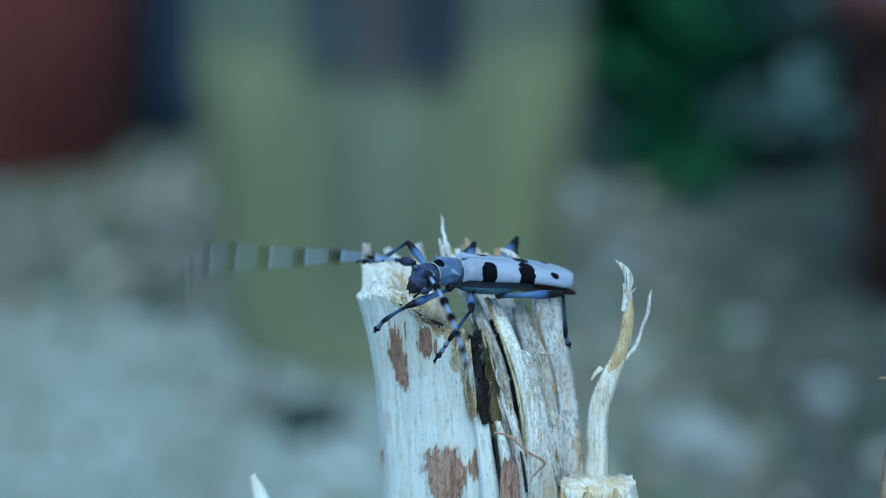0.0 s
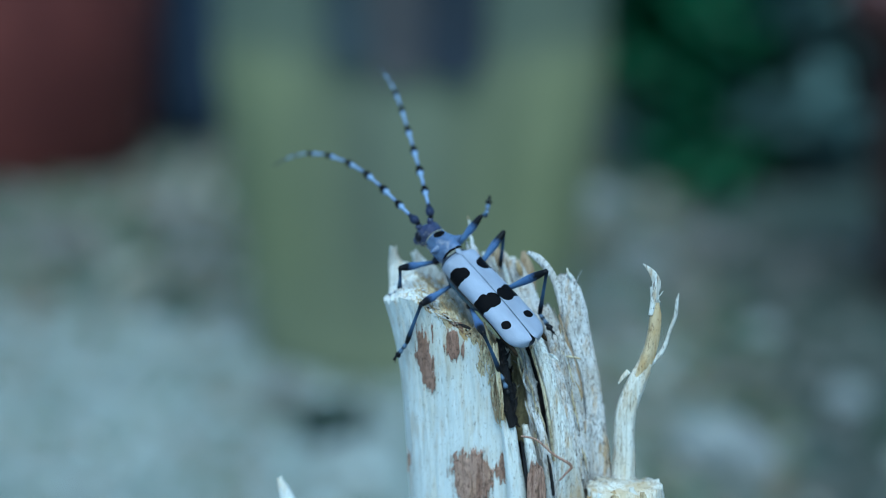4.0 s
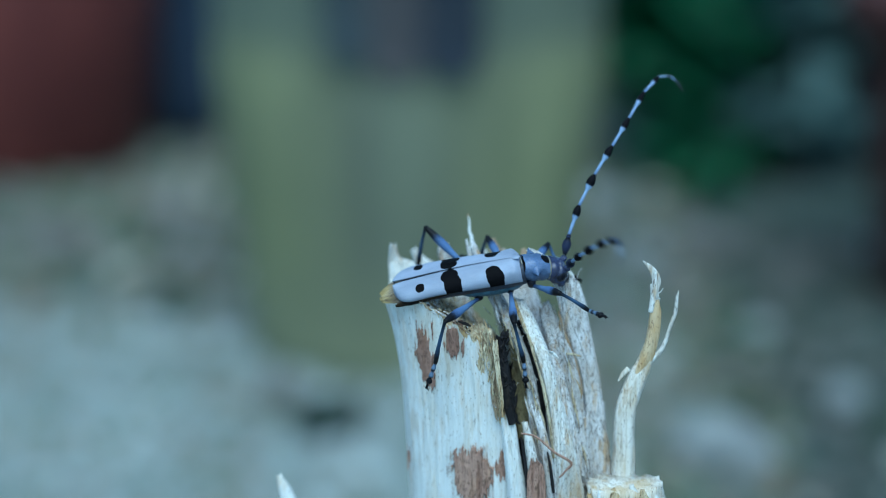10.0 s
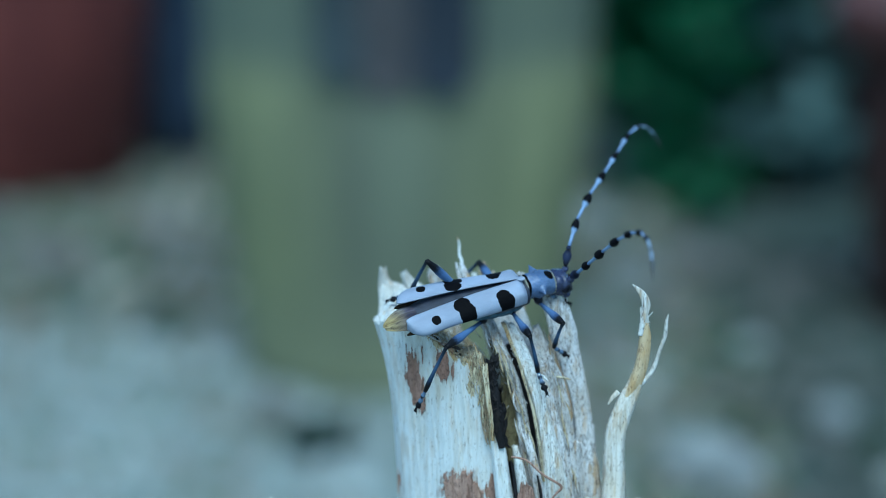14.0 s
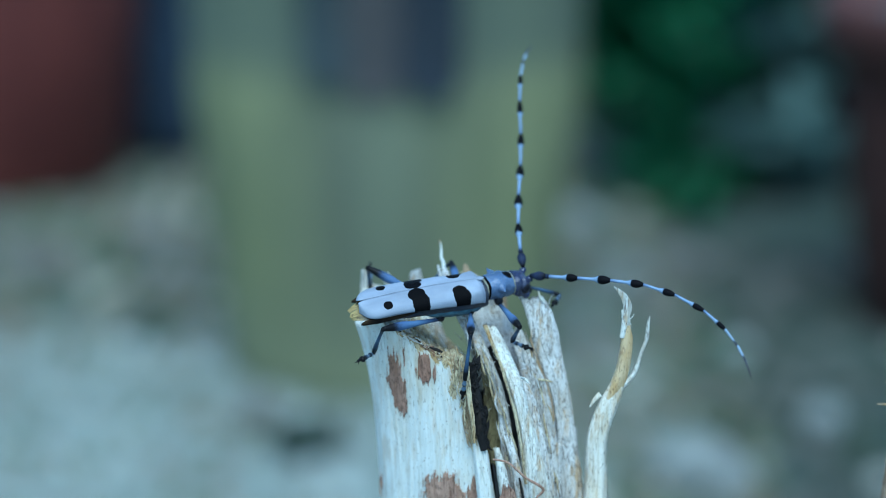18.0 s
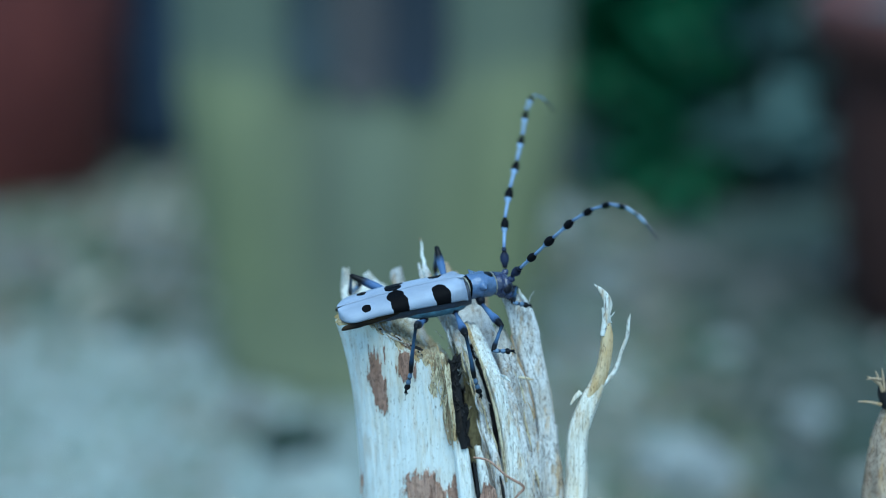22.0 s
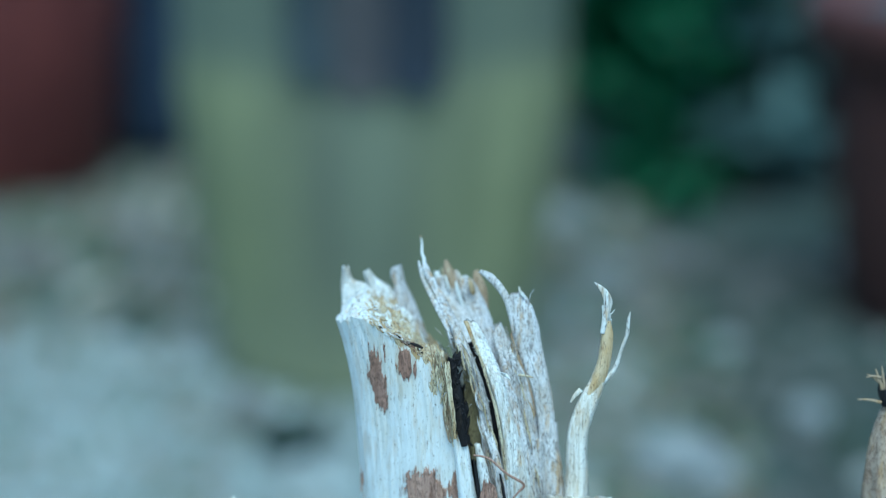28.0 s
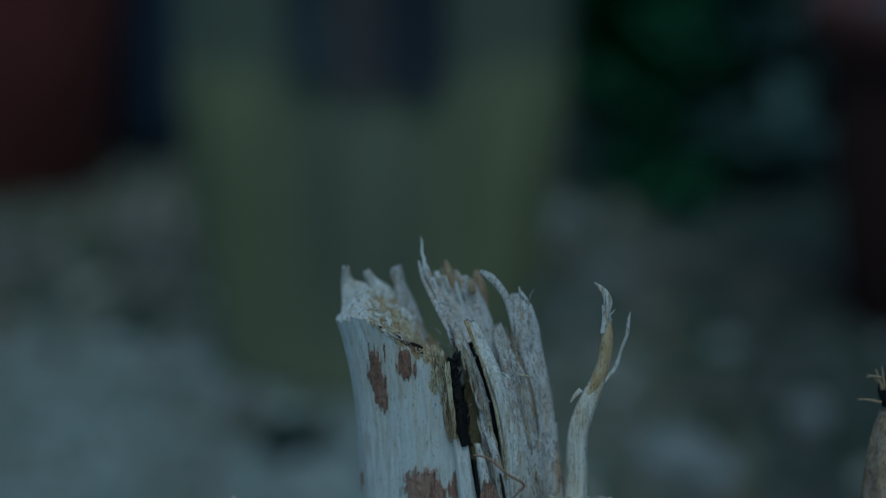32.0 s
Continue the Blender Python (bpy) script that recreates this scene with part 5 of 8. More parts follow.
def elytron_mesh(side):
    nu, nv = 84, 22
    top, verts, faces = [], [], []
    for i in range(nu + 1):
        u = (i / nu)
        x = 0.25 - 22.7 * u
        w = 3.60 + 0.36 * u
        w *= (1 - (1 - min(1, (u + 0.004) / 0.08)) ** 2.6 * 0.40)
        if u > 0.80:
            w *= max(0.03, 1 - ((u - 0.80) / 0.205) ** 3.2) ** 0.55
        zc = 0.12 * math.sin(math.pi * min(1, u * 1.3)) - 1.0 * u ** 3 - 1.2 * max(0, 1 - u / 0.07) ** 2
        inner = 0.04 + 0.3 * max(0, (u - 0.93) / 0.07) ** 2
        for j in range(nv + 1):
            v = j / nv
            a = v * math.pi / 2
            y = inner + (w - inner) * math.sin(a) ** 0.92
            z = zc - 2.6 * (1 - math.cos(a) ** 0.85) * (0.75 + 0.25 * math.sin(math.pi * min(1, u + 0.3))) * (1 - 0.28 * u)
            z += 0.32 * math.exp(-((u - 0.07) / 0.05) ** 2 - ((v - 0.6) / 0.2) ** 2) + 0.10 * math.exp(-(v / 0.05) ** 2) + 0.035 * nz(x * 0.6, y * 1.5 * side, 3) + 0.02 * nz(x * 2, y * 3 * side, 8)
            top.append((x, y, z))
    n1 = len(top)
    for off in (0.0, -0.22):
        for x, y, z in top:
            k = 1 - (0.03 if off else 0)
            verts.append((x * MM, side * y * k * MM, (z + off) * MM))
    for i in range(nu):
        for j in range(nv):
            a, b, c, d = i * (nv + 1) + j, (i + 1) * (nv + 1) + j, (i + 1) * (nv + 1) + j + 1, i * (nv + 1) + j + 1
            q, r = (a, b, c, d), (a + n1, d + n1, c + n1, b + n1)
            faces += [q, r] if side > 0 else [q[::-1], r[::-1]]
    edge = [j for j in range(nv + 1)] + [(i + 1) * (nv + 1) + nv for i in range(nu)] + [nu * (nv + 1) + nv - 1 - j for j in range(nv)] + [(nu - 1 - i) * (nv + 1) for i in range(nu - 1)]
    for k in range(len(edge)):
        a, b = edge[k], edge[(k + 1) % len(edge)]
        q = (a, b, b + n1, a + n1)
        faces.append(q[::-1] if side < 0 else q)
    return mesh_of("elytron", verts, faces)


def hull(sections, n=40, seed=0.0, rough=0.0):
    """A body lofted along x from (x, z centre, half width, half height, squareness)."""
    verts, faces = [], []
    m = (len(sections) - 1) * 8
    for i in range(m + 1):
        x, zc, w, h, q = catmull(sections, i / m)
        for k in range(n):
            a = 2 * math.pi * k / n
            c, s = math.cos(a), math.sin(a)
            r = (abs(c) ** q + abs(s) ** q) ** (-1 / q)
            g = 1 + rough * nz(x * 0.9 + seed, c * 2.5, s * 2.5)
            verts.append((x * MM, max(w, 0.02) * r * c * g * MM, (zc + max(h, 0.02) * r * s * g) * MM))
    for i in range(m):
        for k in range(n):
            a, b = i * n + k, i * n + (k + 1) % n
            faces.append((a, b, b + n, a + n))
    faces.append(tuple(range(n))[::-1])
    faces.append(tuple(m * n + k for k in range(n)))
    return mesh_of("hull", verts, faces)


def limb(length, radii, n=14, rings=26, flat=1.0, curve=0.0, hair=0.0):
    """A limb joint along x with the radii (mm) given from end to end."""
    verts, faces = [], []
    for i in range(rings + 1):
        s = i / rings
        r = max(catmull([(q,) for q in radii], s)[0], 0.02)
        for k in range(n):
            a = 2 * math.pi * k / n
            g = 1 + hair * (i % 2) * ((k % 2) - 0.5)
            verts.append((length * s * MM, r * g * math.cos(a) * flat * MM, (r * g * math.sin(a) + curve * math.sin(math.pi * s)) * MM))
    for i in range(rings):
        for k in range(n):
            a, b = i * n + k, i * n + (k + 1) % n
            faces.append((a, b, b + n, a + n))
    faces.append(tuple(range(n))[::-1])
    faces.append(tuple(rings * n + k for k in range(n)))
    return mesh_of("limb", verts, faces)


def joined(meshes, name):
    """Several meshes as one."""
    verts, faces = [], []
    for me, m in meshes:
        o = len(verts)
        verts += [tuple(m @ v.co) for v in me.vertices]
        faces += [tuple(o + i for i in p.vertices) for p in me.polygons]
    return mesh_of(name, verts, faces)


SEG = (2.9, 0.7, 5.4, 6.1, 6.1, 6.1, 6.1, 5.2, 3.8, 3.0, 3.2)
COXA = {"f": (3.0, 1.8, -5.0), "m": (-2.5, 2.2, -5.6), "h": (-8.0, 2.4, -5.8)}
BONES = {"f": (8.5, 6.5, 4.5), "m": (9.5, 8.5, 5.0), "h": (13.0, 10.5, 5.5)}
beetle = new("longhorn_beetle")
tagged(beetle, "blue-grey longhorn beetle with black spots and long banded antennae", "beetle")
BP = {}
BP["abdomen"] = add("abdomen", hull([(0.6, -3.2, 2.6, 2.3, 2.3), (-3, -3.2, 3.2, 2.5, 2.4), (-8, -2.9, 3.35, 2.1, 2.4), (-14, -2.9, 3.3, 1.8, 2.4), (-18, -3.0, 3.0, 1.5, 2.3), (-20.6, -3.2, 2.2, 1.1, 2.2), (-21.8, -3.3, 1.0, 0.5, 2.0)], 40, 1, 0.03), BELLY, beetle, "dark grey-blue felted underside")
for s, k in ((1, "l"), (-1, "r")):
    BP["elytron_" + k] = add("elytron", elytron_mesh(s), ELYTRA, beetle, "pale blue-grey wing case with three black spots")
    wv, wf = [], []
    for i in range(37):
        u = i / 36
        tail = max(0.0, (u - 0.80) / 0.20)
        outer = 3.1 * min(1, 0.55 + u * 3) * (1 - 0.55 * tail ** 2.2)
        for j in range(13):
            v = j / 12
            pleat = 0.12 * math.sin(v * 19 + 2 * u) * (0.4 + tail)
            z = -1.2 - 0.6 * u - 1.2 * v ** 2.6 * (1 - 0.5 * tail) - 1.5 * tail ** 1.5 + pleat
            wv.append(((-1.5 - (22.9 - 0.9 * abs(v - 0.45)) * u) * MM, s * (0.08 + outer * v ** 0.85) * MM, z * MM))
    for i in range(36):
        for j in range(12):
            a = i * 13 + j
            wf.append((a, a + 13, a + 14, a + 1))
    fold = joined([(hull([(-8.5, -1.9, 0.12, 0.2, 2.0), (-12, -2.2, 0.30, 0.55, 2.4), (-16, -2.6, 0.38, 0.65, 2.6), (-19, -2.9, 0.4, 0.65, 2.6), (-21.6, -3.1, 0.3, 0.5, 2.2), (-22.6, -3.3, 0.1, 0.2, 2.0)], 20, 6, 0.10), pose(0, s * 2.72 * MM, -0.2 * MM, 0, 0, -1.2 * s))], "wing_fold")
    add("wing_fold", fold, FOLD, beetle, "brown folded wing edge under the wing case")
    BP["wing_" + k] = add("hind_wing", mesh_of("hind_wing", wv, wf), WING, beetle, "folded brown flying wing with an amber tip")
BP["thorax"] = add("prothorax", hull([(-0.6, -2.6, 1.55, 1.40, 2.2), (0.3, -2.6, 1.68, 1.53, 2.3), (0.8, -2.5, 2.09, 1.91, 2.4), (1.2, -2.45, 2.18, 2.05, 2.4), (2.2, -2.4, 2.38, 2.19, 2.3), (3.1, -2.4, 2.57, 2.25, 2.2), (4.2, -2.4, 2.37, 2.19, 2.2), (5.3, -2.5, 2.20, 2.05, 2.2), (6, -2.6, 2.05, 1.86, 2.2)], 56, 3, 0.08), PRONOTUM, beetle, "rounded felted shield behind the head with a black mark")
for s in (1, -1):
    add("tubercle", joined([(limb(1.7, [0.95, 0.65, 0.32, 0.08]), pose(3.1 * MM, s * 2.0 * MM, -1.6 * MM, 0, -14, 96 * s))], "tubercle"), PRONOTUM, BP["thorax"])
FRINGE = simple_mat("straw_fringe", (0.18, 0.18, 0.14), (0.32, 0.31, 0.25), 2000, (1, 1, 1), 0.7, 0.0001)
add("collar", hull([(5.72, -2.55, 2.16, 1.98, 2.2), (5.84, -2.55, 2.22, 2.03, 2.2), (5.95, -2.6, 2.14, 1.97, 2.2)], 40), FRINGE, BP["thorax"], "thin straw-coloured fringe")
add("collar", hull([(0.42, -2.55, 1.88, 1.72, 2.3), (0.54, -2.55, 2.01, 1.83, 2.3), (0.68, -2.52, 2.06, 1.88, 2.3)], 40), FRINGE, BP["thorax"], "thin straw-coloured fringe")
HEAD = Matrix.Translation((5.9 * MM, 0, -2.5 * MM)) @ Matrix.Rotation(radians(20), 4, "Y") @ Matrix.Diagonal((0.78, 0.93, 0.93, 1)) @ Matrix.Translation((-6.2 * MM, 0, 2.5 * MM))


def of_head(name, me, material, label=""):
    """A part of the head, which hangs down from the front of the prothorax."""
    me.transform(HEAD)
    return add(name, me, material, BP["thorax"], label)


of_head("head", hull([(5.8, -2.5, 2.2, 1.9, 2.2), (7.0, -2.45, 2.5, 2.15, 2.2), (7.6, -2.4, 2.4, 2.1, 2.2), (8.4, -2.45, 2.6, 2.2, 2.5), (9.5, -2.65, 2.45, 2.05, 2.8), (10.5, -2.9, 1.95, 1.6, 2.8), (11.2, -3.1, 1.5, 1.1, 2.4), (11.5, -3.2, 0.9, 0.6, 2.2)], 56, 7, 0.10), HEADFELT, "blue-grey felted head with a dark face")
for s in (1, -1):
    of_head("eye", joined([(hull([(-1.1, 0, 0.1, 0.1, 2), (-0.6, 0, 0.5, 0.9, 2), (0.3, 0, 0.55, 1.0, 2), (1.1, 0, 0.1, 0.1, 2)], 18), pose(8.8 * MM, s * 2.3 * MM, -2.0 * MM, 20 * s, 25, 12 * s))], "eye"), CHITIN, "glossy black eye")
    of_head("mandible", joined([(limb(2.3, [0.85, 1.0, 0.9, 0.6, 0.1], curve=0.35), pose(10.6 * MM, s * 1.0 * MM, -3.1 * MM, 90 * s, 16, -9 * s))], "mandible"), CHITIN, "black curved jaw")
    of_head("gena", joined([(hull([(-1.3, 0, 0.2, 0.2, 2), (-0.4, 0, 0.85, 0.8, 2.4), (0.5, 0, 0.8, 0.75, 2.4), (1.2, 0, 0.2, 0.2, 2)], 18), pose(10.0 * MM, s * 1.85 * MM, -3.5 * MM, 0, 12, -15 * s))], "gena"), HEADFELT, "swollen cheek below the eye")
    of_head("palp", joined([(limb(1.9, [0.16, 0.22, 0.16, 0.26, 0.1]), pose(10.8 * MM, s * 1.3 * MM, -4.0 * MM, 0, 34, -25 * s))], "palp"), CHITIN)
    of_head("socket", joined([(hull([(-0.8, 0, 0.3, 0.3, 2), (0, 0, 0.7, 0.7, 2), (0.7, 0, 0.5, 0.5, 2)], 16), pose(9.4 * MM, s * 1.35 * MM, -0.45 * MM, 0, -30, 20 * s))], "socket"), HEADFELT)
of_head("labrum", hull([(11.0, -3.1, 1.0, 0.5, 2.4), (11.6, -3.1, 0.95, 0.35, 2.6), (12.0, -3.2, 0.6, 0.2, 2.4)], 20), CHITIN, "dark lip between the jaws")
add("breast", hull([(0.2, -4.3, 1.9, 1.1, 2.2), (-1.5, -4.4, 2.9, 1.5, 2.4), (-5, -4.4, 3.25, 1.6, 2.4), (-9, -4.1, 3.2, 1.5, 2.4), (-11.5, -3.6, 2.7, 1.1, 2.2)], 32, 5, 0.04), BELLY_BLUE, beetle, "blue-grey felted breast")
add("scutellum", hull([(0.3, 0.02, 0.1, 0.1, 2), (-0.2, 0.05, 0.5, 0.14, 2), (-0.8, 0.1, 0.42, 0.12, 2), (-1.3, 0.1, 0.1, 0.08, 2)], 16), ELYTRA, beetle)
for side in "lr":
    for seg, length in BONES.items():
        k = side + seg
        cx, cy, cz = COXA[seg]
        knob = joined([(hull([(-1.3, 0, 0.55, 0.55, 2), (-0.8, 0, 0.9, 0.8, 2), (0, 0, 0.8, 0.75, 2), (0.45, 0, 0.5, 0.45, 2), (0.6, 0, 0.1, 0.1, 2)], 18, 4, 0.05), pose(cx * MM, (cy if side == "l" else -cy) * MM, (cz + 0.2) * MM, 0, 72, 0))], "coxa")
        add("coxa", knob, CHITIN, BP["thorax"] if seg == "f" else beetle, "black hip knob")
        club = {"f": 0.76, "m": 0.76, "h": 0.8}[seg]
        BP[k + "0"] = add("femur", limb(length[0], [0.36, 0.36, 0.46, 0.72 * club, 0.95 * club, 0.85 * club, 0.42], 14, 26), FEMUR, beetle)
        BP[k + "1"] = add("tibia", limb(length[1], [0.34, 0.28, 0.29, 0.31, 0.36, 0.44, 0.36], 12, 26, curve=0.12, hair=0.10), TIBIA, beetle)
        t = length[2]
        toes = [(limb(t * 0.34, [0.2, 0.32, 0.4, 0.26]), pose(0, 0, 0)), (limb(t * 0.28, [0.2, 0.34, 0.44, 0.26]), pose(t * 0.31 * MM, 0, 0)),
                (limb(t * 0.24, [0.2, 0.42, 0.5, 0.22], flat=1.25), pose(t * 0.56 * MM, 0, 0)), (limb(t * 0.30, [0.15, 0.2, 0.26]), pose(t * 0.68 * MM, 0, 0.1 * MM)),
                (limb(t * 0.14, [0.14, 0.1, 0.03], 8, 6), pose(t * 0.95 * MM, 0, 0, 0, 25, 35)), (limb(t * 0.14, [0.14, 0.1, 0.03], 8, 6), pose(t * 0.95 * MM, 0, 0, 0, 25, -35))]
        BP[k + "2"] = add("tarsus", joined(toes, "tarsus"), TARSUS, beetle, "dark blue-grey foot with claws")
    for i, length in enumerate(SEG):
        thin = 1 - 0.055 * max(0, i - 2)
        if i == 0:
            me, mt = limb(length, [0.35, 0.55, 0.78, 0.75, 0.42]), SCAPE
        elif i == 1:
            me, mt = limb(length, [0.35, 0.45, 0.35], 12, 8), SCAPE
        elif i <= 7:
            tuft = max(0.0, 1.0 - 0.17 * max(0, i - 4)) if i > 2 else 0.85
            base = 0.295 * thin
            knot = 1.5 if i <= 3 else 1.35
            me = limb(length, [base, base, base, base * 1.02, base * 1.1, base + 0.22 * knot * tuft, base + 0.33 * knot * tuft, base + 0.24 * knot * tuft, base * 1.15], 14, 30, hair=0.12)
            mt = RING
        else:
            me, mt = limb(length, [0.22, 0.2, 0.19, 0.2] if i < 10 else [0.18, 0.16, 0.13, 0.07]), RING_THIN if i < 10 else TIPDARK
        BP[side + "a%d" % i] = add("antenna_segment", me, mt, beetle)


# ---- how the beetle moves ----
STANCES, SWINGS = [], []
LEGS = ("lf", "lm", "lh", "rf", "rm", "rh")


def stance(t, body, neck, gape, spread, la=(), ra=(), swing=(0, 0), **legs):
    """Where the beetle is at t: body place (mm) and turn (degrees), bend of the neck, gape of the wing cases in degrees, spread of the wings (0..1),
    each leg's knee, ankle and toe (mm), each antenna's direction at four stations (azimuth, height in degrees), and how fast the antennae
    swing just then (degrees in a thirtieth of a second)."""
    place = pose(*(v * MM for v in body[:3]), *body[3:])
    feelers = []
    for a in (la, ra):
        feelers += [(math.cos(radians(a[i + 1])) * math.cos(radians(a[i])), math.cos(radians(a[i + 1])) * math.sin(radians(a[i])), math.sin(radians(a[i + 1]))) for i in (0, 2, 4, 6)]
    joints = [tuple(v * MM for v in legs[k][i:i + 3]) for k in LEGS for i in (0, 3, 6)]
    flat = [*place.translation] + [c for p in joints for c in p] + [c for d in feelers for c in d] + [*neck, gape, spread]
    STANCES.append((t, flat, place.to_quaternion()))
    if any(swing):
        SWINGS.append((t, swing))


def at_time(t):
    """The stance between the keyed ones, gliding through them."""
    i = max(k for k in range(len(STANCES)) if STANCES[k][0] <= t + 1e-6)
    i = min(i, len(STANCES) - 2)
    t1, a, qa = STANCES[i]
    t2, b, qb = STANCES[i + 1]
    t0, p, _ = STANCES[max(i - 1, 0)]
    t3, n, _ = STANCES[min(i + 2, len(STANCES) - 1)]
    h = t2 - t1
    f = min(max((t - t1) / h, 0), 1)
    w = (2 * f ** 3 - 3 * f * f + 1, f ** 3 - 2 * f * f + f, -2 * f ** 3 + 3 * f * f, f ** 3 - f * f)
    flat = []
    for k in range(len(a)):
        ma = (b[k] - p[k]) / max(t2 - t0, 1e-6) * h
        mb = (n[k] - a[k]) / max(t3 - t1, 1e-6) * h
        if (b[k] - a[k]) * (a[k] - p[k]) <= 0:
            ma = 0
        if (n[k] - b[k]) * (b[k] - a[k]) <= 0:
            mb = 0
        flat.append(w[0] * a[k] + w[1] * ma + w[2] * b[k] + w[3] * mb)
    return flat, qa.slerp(qb, f)


def along(p, q, up):
    """The pose of a limb joint that starts at p and points to q."""
    x = (q - p).normalized()
    y = up.cross(x).normalized()
    z = x.cross(y)
    return Matrix(((x.x, y.x, z.x, p.x), (x.y, y.y, z.y, p.y), (x.z, y.z, z.z, p.z), (0, 0, 0, 1)))


def motions():
    stance(0, (-0.29, -10.47, 259.99, -15.02, -11.45, 206.40), (4.9, 15.3), 0.6, 0,
           lf=(-9.7, -17.1, 253.0, -14.0, -13.8, 249.3, -15.5, -10.5, 246.5), lm=(1.3, -20.0, 253.3, -2.5, -16.1, 246.7, -5.2, -15.3, 242.3), lh=(16.9, -15.0, 254.7, 17.7, -10.0, 245.5, 18.6, -5.6, 242.5), rf=(-9.7, -5.9, 261.4, -14.4, -3.6, 257.5, -18.8, -2.8, 257.1), rm=(1.9, 1.2, 259.5, -3.2, 4.4, 253.5, -3.6, 7.9, 250.0), rh=(9.6, 6.3, 259.2, 9.2, 11.6, 250.2, 11.3, 15.3, 246.7),
           la=(-74.1, -5.1, -78.6, -9.5, -83.0, -8.5, -81.9, -5.7), ra=(165.3, 6.9, 190.9, 0.1, 152.4, -4.3, 135.8, -77.1), swing=(0, 11))
    stance(0.3, (-1.21, -9.55, 259.94, -17.61, -12.59, 200.75), (9.2, 6.5), 0.6, 0,
           lf=(-10.3, -16.0, 253.2, -14.2, -12.7, 249.2, -15.7, -9.5, 246.4), lm=(0.4, -18.9, 253.4, -2.9, -15.4, 246.4, -5.2, -14.5, 242.0), lh=(16.0, -14.4, 254.0, 17.8, -9.0, 245.4, 18.5, -4.6, 242.2), rf=(-10.6, -4.3, 260.9, -13.7, -3.4, 256.4, -17.8, -2.2, 255.6), rm=(1.1, 1.4, 260.6, -2.1, 5.2, 254.5, -3.1, 8.1, 250.8), rh=(8.4, 3.1, 261.3, 9.3, 7.5, 252.2, 11.1, 11.6, 249.4),
           la=(-92.4, -2.4, -95.4, -7.6, -96.9, -8.5, -94.4, -6.8), ra=(136.4, -0.5, 141.9, -1.0, 144.4, 3.8, 150.2, -5.9))
    stance(0.7, (-2.44, -8.32, 259.88, -21.06, -14.11, 193.23), (15.0, -5.2), 0.6, 0,
           lf=(-11.1, -14.6, 253.5, -14.4, -11.3, 249.0, -15.9, -8.1, 246.2), lm=(-0.7, -17.5, 253.5, -3.3, -14.5, 246.1, -5.3, -13.5, 241.5), lh=(14.9, -13.5, 253.1, 17.9, -7.6, 245.2, 18.5, -3.3, 241.9), rf=(-11.8, -2.2, 260.3, -12.6, -3.1, 254.9, -16.5, -1.5, 253.5), rm=(0.1, 1.5, 262.0, -0.6, 6.4, 255.9, -2.3, 8.3, 251.8), rh=(6.7, -1.1, 264.1, 9.4, 2.1, 254.9, 10.8, 6.8, 253.0),
           la=(-104.3, -8.0, -100.8, -9.8, -97.4, -8.7, -95.2, -6.9), ra=(119.4, 25.8, 124.7, 27.9, 131.7, 28.7, 139.9, 22.4))
    stance(1, (-3.36, -7.39, 259.84, -23.65, -15.26, 187.59), (19.3, -14.0), 0.6, 0,
           lf=(-11.6, -13.5, 253.7, -14.5, -10.2, 248.8, -16.1, -7.0, 246.1), lm=(-1.6, -16.5, 253.6, -3.6, -13.9, 245.8, -5.4, -12.8, 241.2), lh=(14.1, -12.8, 252.4, 17.9, -6.5, 245.0, 18.5, -2.3, 241.6), rf=(-12.6, -0.7, 259.8, -11.9, -2.9, 253.7, -15.5, -0.9, 251.9), rm=(-0.7, 1.7, 263.1, 0.6, 7.2, 256.9, -1.8, 8.4, 252.6), rh=(5.5, -4.3, 266.2, 9.5, -2.0, 257.0, 10.6, 3.2, 255.7),
           la=(-120.6, 16.9, -164.4, -12.0, -158.8, -19.7, -80.2, 0.3), ra=(104.7, 60.8, 122.9, 64.3, 93.4, 47.6, 84.8, -10.2), swing=(9, 13))
    stance(1.5, (-3.94, -5.28, 259.95, -23.89, -19.04, 164.53), (10.0, -7.7), 0.6, 0,
           lf=(-13.0, -9.4, 255.4, -15.3, -6.1, 250.3, -17.6, -3.2, 247.8), lm=(-3.5, -14.4, 253.7, -4.0, -13.3, 245.6, -5.3, -12.0, 240.9), lh=(7.4, -15.9, 251.3, 10.1, -10.1, 243.2, 11.0, -7.8, 238.8), rf=(-7.9, -1.3, 262.2, -8.2, 0.5, 257.9, -11.7, 1.4, 255.5), rm=(0.6, 3.2, 262.9, 3.4, 7.2, 256.3, 0.2, 8.3, 252.8), rh=(6.6, -6.2, 265.2, 9.8, -2.3, 256.4, 10.6, 3.0, 255.5),
           la=(-148.4, 15.4, -146.3, 7.9, -141.3, 1.8, -114.0, -31.4), ra=(88.3, 43.7, 73.3, 48.5, 57.2, 51.0, 31.4, 24.9))
